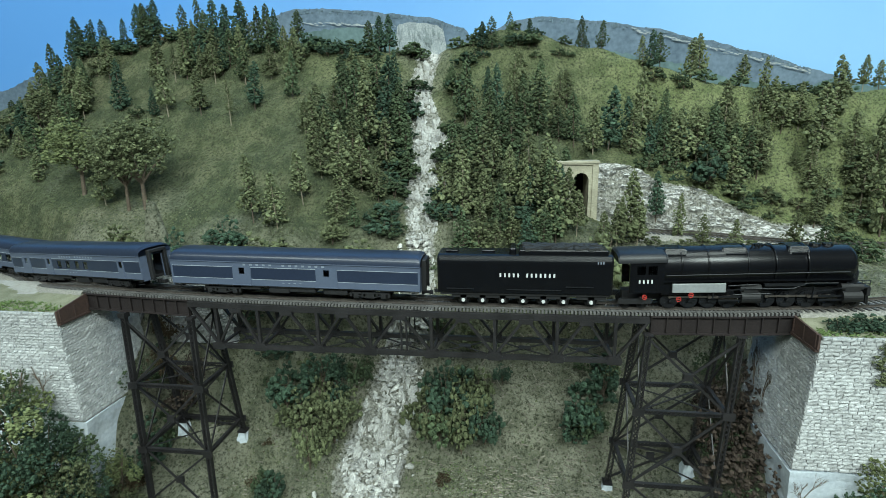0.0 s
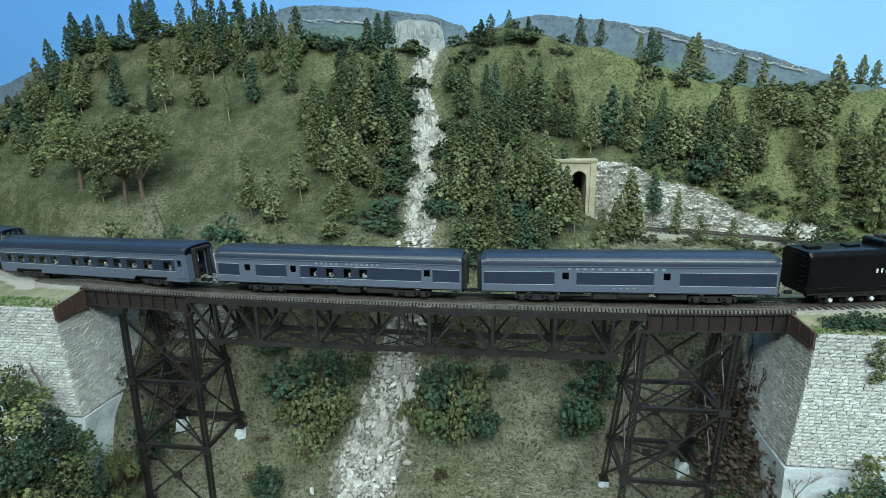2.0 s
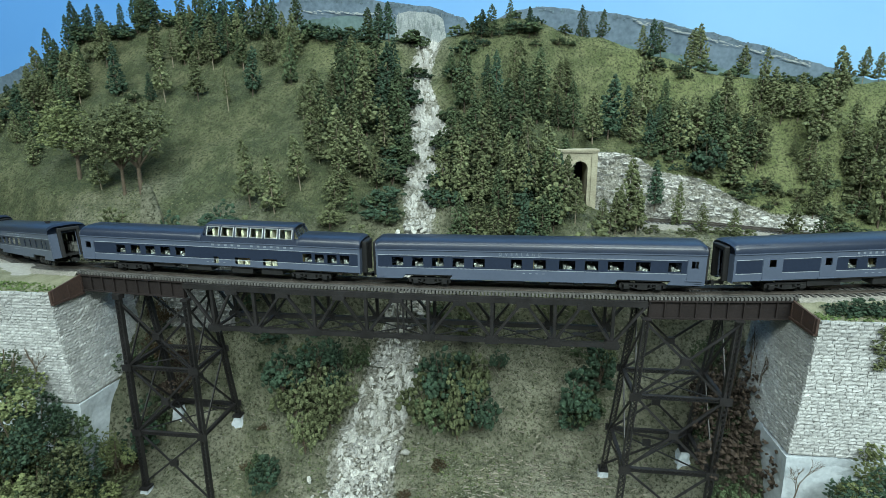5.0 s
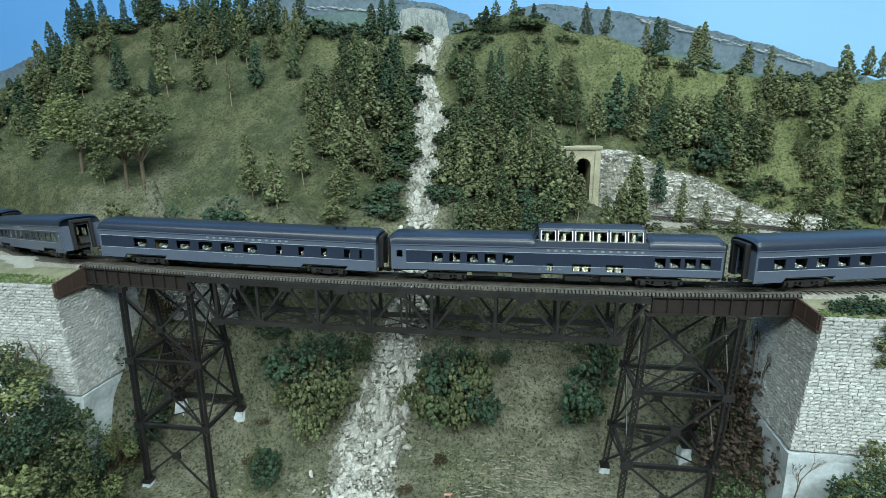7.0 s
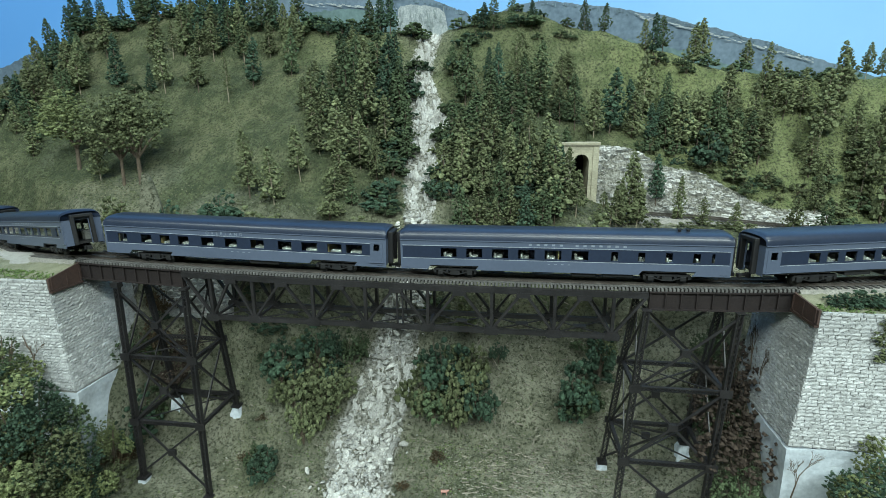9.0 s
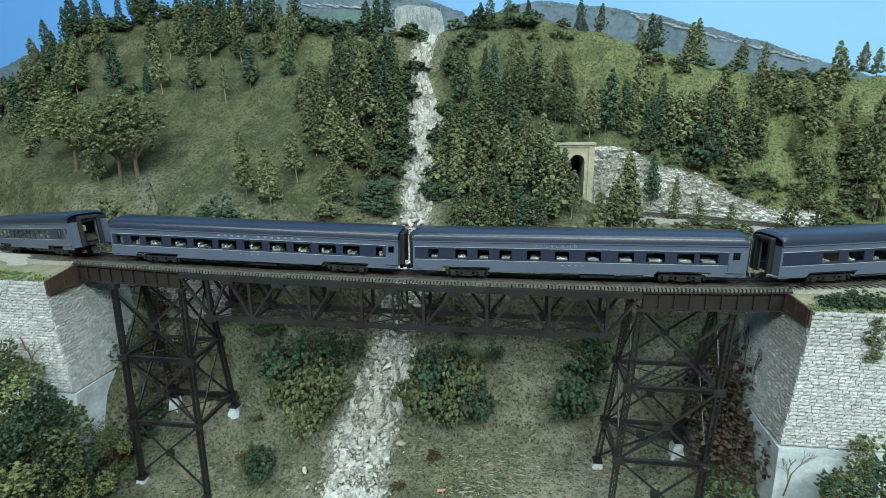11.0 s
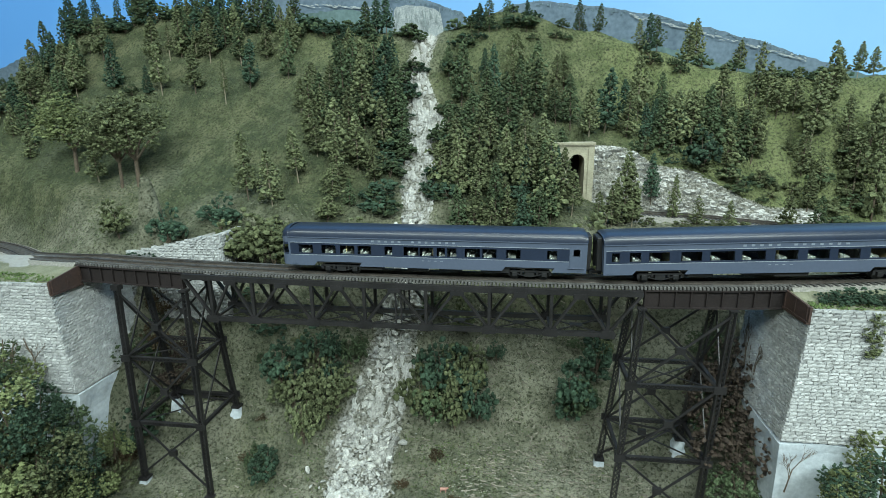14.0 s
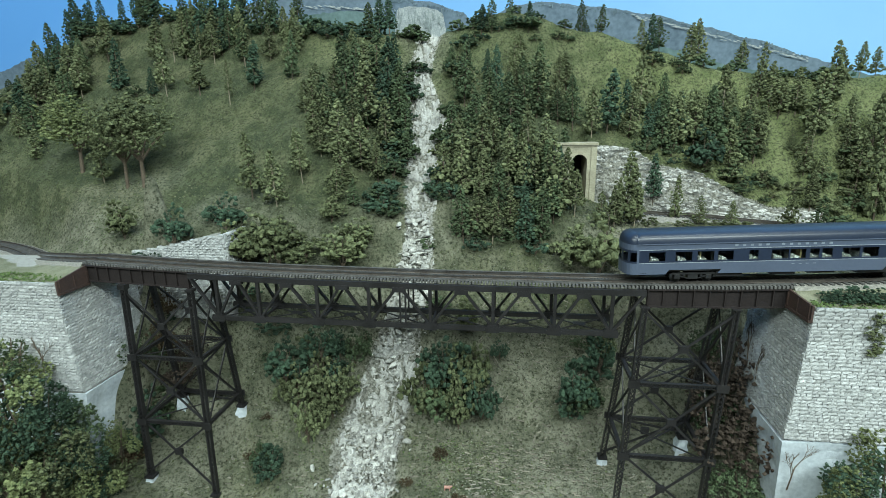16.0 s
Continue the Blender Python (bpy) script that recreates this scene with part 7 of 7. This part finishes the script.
def scatter_rocks(name, label, rows, seed, material="rock"):
    """Many angular stones as one body: rows of (x, y, z, size, stretch x, y, z)."""
    bv, bf = ico()
    r = random.Random(seed)
    vs, fs = [], []
    for x, y, z, s, ax, ay, az in rows:
        rot = Euler((r.uniform(-0.6, 0.6), r.uniform(-0.6, 0.6), r.uniform(-0.7, 0.7) if ax > 1.5 else r.uniform(0, 6.28))).to_matrix()
        b = len(vs)
        for v in bv:
            k = s * r.uniform(0.62, 1.25)
            p = rot @ Vector((v.x * ax * k, v.y * ay * k, v.z * az * k))
            vs.append((x + p.x, y + p.y, z + p.z))
        fs.extend([[b + i for i in f] for f in bf])
    me = bpy.data.meshes.new(name)
    me.from_pydata(vs, [], fs)
    me.materials.append(M[material])
    tagged(new(name, me), label, "rocks", kind="stuff")


def facet(p, sx, sy, sz, crack=0.10):
    """Broken-rock relief: every cell is a tilted flat with a cleft round it."""
    v = Vector((p[0] * sx, p[1] * sy, p[2] * sz))
    d, pts = noise.voronoi(v)
    q = pts[0]
    tilt = noise.cell_vector(q * 5.3) - Vector((0.5, 0.5, 0.5))
    h = noise.cell(q * 9.7) * 0.9 + 1.5 * tilt.dot(v - q)
    return h - (0.75 if d[1] - d[0] < crack else 0.0)


def rock_sheet(name, label, nu, nv, at, material):
    """A fine sheet of fractured rock; at(u, v) gives its points for u and v from 0 to 1."""
    vs = [tuple(at(i / nu, j / nv)) for j in range(nv + 1) for i in range(nu + 1)]
    w = nu + 1
    fs = [(j * w + i, j * w + i + 1, (j + 1) * w + i + 1, (j + 1) * w + i) for j in range(nv) for i in range(nu)]
    me = bpy.data.meshes.new(name)
    me.from_pydata(vs, [], fs)
    me.materials.append(M[material])
    tagged(new(name, me), label, "rocks", kind="stuff")


def gully_rock(u, v):
    y = -0.14 + 0.600 * v
    k = 2 * u - 1
    half = gully_half(y) + 0.006 + 0.006 * noise.noise((k, y * 40, 8.0))
    x = gully_x(y) + k * half
    z = ground_z(x, y)
    rim = 1 - abs(k) ** 3
    relief = 0.6 * facet((x, y, z), 95, 75, 60) + 0.4 * facet((x + 3, y, z), 210, 190, 130, 0.14)
    return x, y - 0.0030 * relief * rim, z + rim * (0.0035 + 0.0072 * relief) - (1 - rim) * 0.004


def cut_rock(u, v):
    x = 0.2215 + 0.335 * u
    top = lerp_table([(0.2, 0.310), (0.35, 0.306), (0.5, 0.308), (0.56, 0.302)], x) + 0.004 * noise.noise((x * 30, 0, 2.0))
    y = 0.2605 + (top - 0.2605) * v
    z = ground_z(x, y)
    rim = min(1.0, v * 8, (1 - v) * 8, (1 - u) * 20)
    bed = z + 0.10 * (x - 0.22)
    relief = 0.65 * facet((x, y * 0.3, bed), 48, 60, 170, 0.09) + 0.35 * facet((x + 2, y * 0.3, bed), 120, 90, 380, 0.12)
    return x, y - rim * 0.0058 * relief, z + rim * (0.004 + 0.0030 * relief) - (1 - rim) * 0.003


def build_rocks():
    r = random.Random(12)
    rock_sheet("gully_rock", "fractured pale rock lining the gully", 58, 480, gully_rock, "rock_face")
    rock_sheet("rock_cut", "layered pale rock face above the lower line", 300, 84, cut_rock, "rock_face")
    rows = []
    for _ in range(1500):
        y = r.uniform(-0.13, 0.165)
        x = gully_x(y) + r.gauss(0, 0.5) * gully_half(y)
        s = min(0.0060, 0.0014 * math.exp(r.gauss(0.25, 0.55)))
        rows.append((x, y, ground_z(x, y) + 0.005 + s * 0.1, s, r.uniform(0.7, 1.3), r.uniform(0.9, 1.7), r.uniform(0.35, 0.7)))
    scatter_rocks("rock_slide", "tumbled pale broken rock filling the gully", rows, 3)


build_rocks()
M["chip"] = mat("bleached_wood", (0.34, 0.31, 0.25), 0.85, 0, (0.13, 0.115, 0.09), 200, 900, isl_var=0.4)
M["dry_grass"] = mat("dry_grass", (0.30, 0.30, 0.19), 0.95, 0, (0.16, 0.16, 0.10), 60, 700, isl_var=0.4, spec=0.1)
M["gravel"] = mat("gravel", (0.28, 0.28, 0.225), 0.95, 0, (0.12, 0.12, 0.095), 60, 700, isl_var=0.5, spec=0.1)
M["tuft"] = mat("turf_tuft", (0.165, 0.185, 0.095), 0.95, 0, (0.075, 0.088, 0.045), 9, 700, isl_var=0.40, spec=0.1)


def build_litter():
    r = random.Random(21)
    bm = bmesh.new()
    for _ in range(1300):
        x, y = r.uniform(0.06, 0.26), r.uniform(-0.10, 0.125)
        if r.random() < 0.25:
            x = r.uniform(-0.26, 0.06)
        l = r.uniform(0.0020, 0.0062) * (2.0 if r.random() < 0.05 else 1)
        a = r.gauss(0, 0.22) + r.choice((0, math.pi))
        z = ground_z(x, y)
        x2, y2 = x + math.cos(a) * l, y + math.sin(a) * l
        bar(bm, (x, y, z + 0.0006), (x2, y2, ground_z(x2, y2) + 0.0006), 0.0010, 0.0009)
    tagged(part("wood_chips", bm, M["chip"]), "bleached wood chips strewn down the slope", "wood chips", kind="stuff")
    for x, y, l, a in ((-0.030, 0.086, 0.016, 0.2), (-0.012, 0.079, 0.020, 1.2), (0.118, -0.015, 0.010, 0.3), (0.135, 0.05, 0.012, 1.3), (0.20, 0.02, 0.008, 0.4)):
        bm = bmesh.new()
        p = Vector((x, y, ground_z(x, y) + 0.0012))
        q = Vector((x + math.cos(a) * l, y + math.sin(a) * l * 0.5, 0))
        q.z = ground_z(q.x, q.y) + 0.0014
        tube(bm, p, q, 0.0009, 0.0006, 7)
        tagged(part("log", bm, M["chip"]), "small bleached fallen log on the slope", "log", "fallen logs")
    vs, fs = [], []
    for _ in range(30000):
        x, y = r.uniform(-0.85, 0.72), r.uniform(-0.12, 0.47)
        if rocky_at(x, y) > 0.25 or (abs(y - line_y(x)) < 0.03 and abs(x) > 0.35) or noise.noise((x * 9, y * 9, 4)) < -0.25:
            continue
        if (abs(x) > 0.35 and y < 0.06) or (y < 0.12 and r.random() < 0.65):
            continue
        s, z, b, a = r.uniform(0.0009, 0.0023), ground_z(x, y), len(vs), r.uniform(0, 2)
        for k in range(3):
            vs.append((x + math.cos(a + k * 2.1) * s * r.uniform(0.6, 1.3), y + math.sin(a + k * 2.1) * s * r.uniform(0.6, 1.3), z - 0.0003))
        vs.append((x + r.uniform(-0.5, 0.5) * s, y + r.uniform(-0.5, 0.5) * s, z + s * r.uniform(0.4, 0.9)))
        fs.extend(((b, b + 1, b + 3), (b + 1, b + 2, b + 3), (b + 2, b, b + 3)))
    me = bpy.data.meshes.new("ground_cover")
    me.from_pydata([tuple(v) for v in vs], [], fs)
    me.materials.append(M["tuft"])
    tagged(new("ground_cover", me), "low olive turf tufts scattered over the hillside", "ground cover", kind="stuff")
    vs, fs = [], []
    for _ in range(9000):
        x, y = r.uniform(0.03, 0.29) if r.random() < 0.7 else r.uniform(-0.28, -0.08), r.uniform(-0.10, 0.15)
        s, z = r.uniform(0.0005, 0.0014), ground_z(x, y)
        b = len(vs)
        for a in ((1, 0, 0.1), (-0.2, 0.9, 0.2), (-0.9, -0.1, 0), (0.1, -0.8, 0.1), (0.1, 0.1, 0.8)):
            vs.append((x + a[0] * s * r.uniform(0.6, 1.3), y + a[1] * s * r.uniform(0.6, 1.3), z + (a[2] + 0.1) * s))
        fs.extend(((b, b + 1, b + 4), (b + 1, b + 2, b + 4), (b + 2, b + 3, b + 4), (b + 3, b, b + 4)))
    me = bpy.data.meshes.new("gravel")
    me.from_pydata(vs, [], fs)
    me.materials.append(M["gravel"])
    tagged(new("gravel", me), "loose grey gravel on the ravine slope", "gravel", kind="stuff")
    for nm, cx, cy, sx, sy, n, mt, lab in (("ravine_moss", 0.03, 0.03, 0.045, 0.03, 420, "grass_tuft", "patch of fresh green moss on the ravine floor"), ("ravine_moss", -0.13, 0.03, 0.035, 0.035, 260, "grass_tuft", "patch of fresh green moss on the ravine floor"),
                                           ("dry_tufts", 0.03, -0.005, 0.022, 0.018, 60, "leaf_rust", "rust-brown dry tufts on the ravine floor"), ("dry_tufts", -0.22, 0.0, 0.035, 0.03, 70, "leaf_rust", "rust-brown dry tufts by the trestle foot"),
                                           ("pale_grass", -0.46, 0.17, 0.06, 0.014, 420, "dry_grass", "streak of pale dry grass on the slope"), ("pale_grass", -0.22, 0.36, 0.03, 0.02, 160, "dry_grass", "streak of pale dry grass on the slope"),
                                           ("slope_moss", -0.50, 0.115, 0.10, 0.02, 500, "grass_tuft", "fresh green turf at the foot of the slope"), ("slope_moss", 0.56, 0.24, 0.05, 0.05, 300, "grass_tuft", "fresh green turf on the slope")):
        vs, fs = [], []
        for _ in range(n):
            x, y = r.gauss(cx, sx), r.gauss(cy, sy)
            if rocky_at(x, y) > 0.25 or y > 0.47:
                continue
            clump(vs, fs, (x, y, ground_z(x, y)), r.uniform(0.0005, 0.0016), r, 4, 0.0008, 0.5)
        me = bpy.data.meshes.new(nm)
        me.from_pydata([tuple(v) for v in vs], [], fs)
        me.materials.append(M[mt])
        tagged(new(nm, me), lab, "ground cover", kind="stuff")
    vs, fs = [], []
    for _ in range(700):
        sgn = r.choice((-1, 1))
        x, y = sgn * r.uniform(0.357, 0.52), r.uniform(-0.053, -0.026)
        clump(vs, fs, (x, y, ABUT_Z + 0.0012), r.uniform(0.0007, 0.0018), r, 5, 0.0011, 0.6)
    me = bpy.data.meshes.new("verge_grass")
    me.from_pydata([tuple(v) for v in vs], [], fs)
    me.materials.append(M["grass_tuft"])
    tagged(new("verge_grass", me), "short green grass along the abutment tops", "grass", kind="stuff")


build_litter()

# ---------------------------------------------------------------- small plants on and below the abutments


def dead_branch(root, seed, reach, facing, label):
    """A bare twiggy shrub pressed to a wall."""
    r = random.Random(seed)
    bm = bmesh.new()

    def grow(p, d, l, w, depth):
        q = p + d * l
        tube(bm, p, q, w, w * 0.6, 5, False)
        if depth:
            for _ in range(3):
                nd = (d + Vector((r.uniform(-0.7, 0.7) * facing[0], r.uniform(-0.7, 0.7) * facing[1], r.uniform(-0.3, 0.5)))).normalized()
                grow(p.lerp(q, r.uniform(0.5, 1.0)), nd, l * r.uniform(0.5, 0.75), w * 0.6, depth - 1)

    grow(Vector(root), Vector((0.15 * facing[0], 0.15 * facing[1], 1)).normalized(), reach, 0.0007, 4)
    tagged(part("dead_shrub", bm, M["bark"]), label, "shrub", "dead shrubs")


dead_branch((-0.385, -0.0605, -0.115), 1, 0.022, (1, 0.05), "bare twiggy dead shrub against the stone wall")
dead_branch((0.3480, 0.005, -0.130), 2, 0.030, (0.05, 1), "bare twiggy dead shrub against the stone wall")
dead_branch((0.3480, 0.028, -0.110), 3, 0.026, (0.05, 1), "bare twiggy dead shrub against the stone wall")
dead_branch((0.352, -0.0640, -0.185), 4, 0.024, (1, 0.05), "bare twiggy dead shrub against the plaster base")


def hang_plants():
    for x, y, h in ((0.376, -0.040, 0.013), (0.388, -0.036, 0.015), (0.401, -0.038, 0.016), (0.415, -0.037, 0.015), (0.43, -0.038, 0.016)):
        m = Matrix.LocRotScale((x, y, ABUT_Z), Euler((0, 0, x * 90)), (h / 0.1 * 1.3, h / 0.1 * 1.3, h / 0.1))
        copy_thing(S_BLUE, m)
    for x, y, h, src in ((0.026, 0.022, 0.010, S_DUSK[0]), (-0.007, -0.012, 0.009, S_DUSK[0]), (0.053, -0.032, 0.009, S_DUSK[0]), (-0.25, 0.108, 0.022, S_DUSK[0]), (-0.30, 0.068, 0.012, S_BLUE), (-0.335, 0.066, 0.014, S_BLUE), (-0.345, 0.075, 0.02, S_BLUE), (-0.275, 0.085, 0.014, S_OL), (-0.235, 0.10, 0.018, S_DUSK[0]), (-0.20, 0.0, 0.008, S_DUSK[0]), (-0.33, -0.03, 0.02, S_DUSK[0]), (-0.19, 0.03, 0.007, S_DUSK[0])):
        m = Matrix.LocRotScale((x, y, ground_z(x, y) - 0.001), Euler((0, 0, x * 90)), (h / 0.1 * 1.7, h / 0.1 * 1.7, h / 0.1))
        copy_thing(src, m)
    r = random.Random(8)
    vs, fs = [], []
    for _ in range(60):
        k = r.random()
        clump(vs, fs, (0.402 + r.gauss(0, 0.006) * (1 - k * 0.5), ABUT_FRONT - 0.002 - r.uniform(0, 0.003), ABUT_Z - 0.038 * k), r.uniform(0.0012, 0.0026), r, 8, 0.0011)
    me = bpy.data.meshes.new("hanging_vine")
    me.from_pydata([tuple(v) for v in vs], [], fs)
    me.materials.append(M["leaf_olive"])
    tagged(new("hanging_vine", me), "olive creeper hanging down the stone abutment", "creeper")


S_OL = S_OLIVE[0]
S_BLUE = S_DARK[0]
hang_plants()


def build_figurine(x, y):
    """A small pinkish animal standing on the ravine floor, one plain shape."""
    bm = bmesh.new()
    tube(bm, (-0.0034, 0, 0.0042), (0.0030, 0, 0.0046), 0.0017, 0.0015, 10)
    tube(bm, (0.0030, 0, 0.0048), (0.0052, 0, 0.0062), 0.0010, 0.0008, 8)
    for px in (-0.0028, 0.0024):
        for py in (-0.0009, 0.0009):
            tube(bm, (px, py, 0.0040), (px * 1.15, py, -0.0008), 0.0006, 0.0004, 6)
    ob = part("toy_animal", bm, M["flesh"])
    ob.location = (x, y, ground_z(x, y))
    tagged(ob, "tiny pinkish toy animal standing on the grass", "toy animal")


M["flesh"] = mat("pink_plastic", (0.55, 0.28, 0.22), 0.6, 0, (0.38, 0.20, 0.16), 300, 900)
build_figurine(0.040, -0.018)


def clear_patterns():
    """The unplanted patterns are not part of the place."""
    for src in DARK + OLIVE + THIN + BROAD + S_DARK + S_OLIVE + T_DARK + T_OLIVE + S_DUSK + S_BANK:
        for o in list(src.children) + [src]:
            bpy.data.objects.remove(o)


clear_patterns()

# ---------------------------------------------------------------- what moves
RUN = [(0.0, 0.025), (1.5, 0.268), (3.5, 0.592), (7.0, 1.170), (9.0, 1.497), (12.5, 2.077), (14.5, 2.409), (16.0, 2.657)]


def run_at(t):
    """Chainage of the tender's rear coupler."""
    return float(np.interp(t, [r[0] for r in RUN], [r[1] for r in RUN]))


def on_line(s, half):
    """Pose of a vehicle whose trucks stand half a base either side of s."""
    a, c = line_at(s - half)[0], line_at(s + half)[0]
    d = c - a
    m = (a + c) / 2
    return pose(m.x, m.y, m.z, 0, -math.degrees(math.asin(d.z / d.length)), math.degrees(math.atan2(d.y, d.x)))


def motions():
    """The train runs east along the line at a steady pace, wheels and rods turning."""
    marks = [i * 0.25 for i in range(65)]
    for car, off in CARS:
        walk(car, [(t, on_line(run_at(t) + off, 0.095)) for t in marks])
    walk(TENDER, [(t, on_line(run_at(t) + 0.0890, 0.050)) for t in marks])
    walk(LOCO, [(t, on_line(run_at(t) + 0.2740, 0.045)) for t in marks])
    ticks = [i / 30 for i in range(481)]
    gone = [run_at(t) - run_at(0) for t in ticks]
    for o, x, z, r in ROLLERS:
        walk(o, [(t, pose(x, 0, z, 0, math.degrees(d / r) % 360, 0)) for t, d in zip(ticks, gone)])
    for o, kind, y, x, reach in RODS:
        rows = []
        for t, d in zip(ticks, gone):
            a = d / R_DRIVE
            px, pz = R_CRANK * math.sin(a), R_CRANK * math.cos(a)
            tilt = math.degrees(math.asin((pz + R_DRIVE - 0.0095) / reach)) if kind == "main" else 0.0
            rows.append((t, pose(x + px, y, R_DRIVE + pz, 0, tilt, 0)))
        walk(o, rows)


motions()
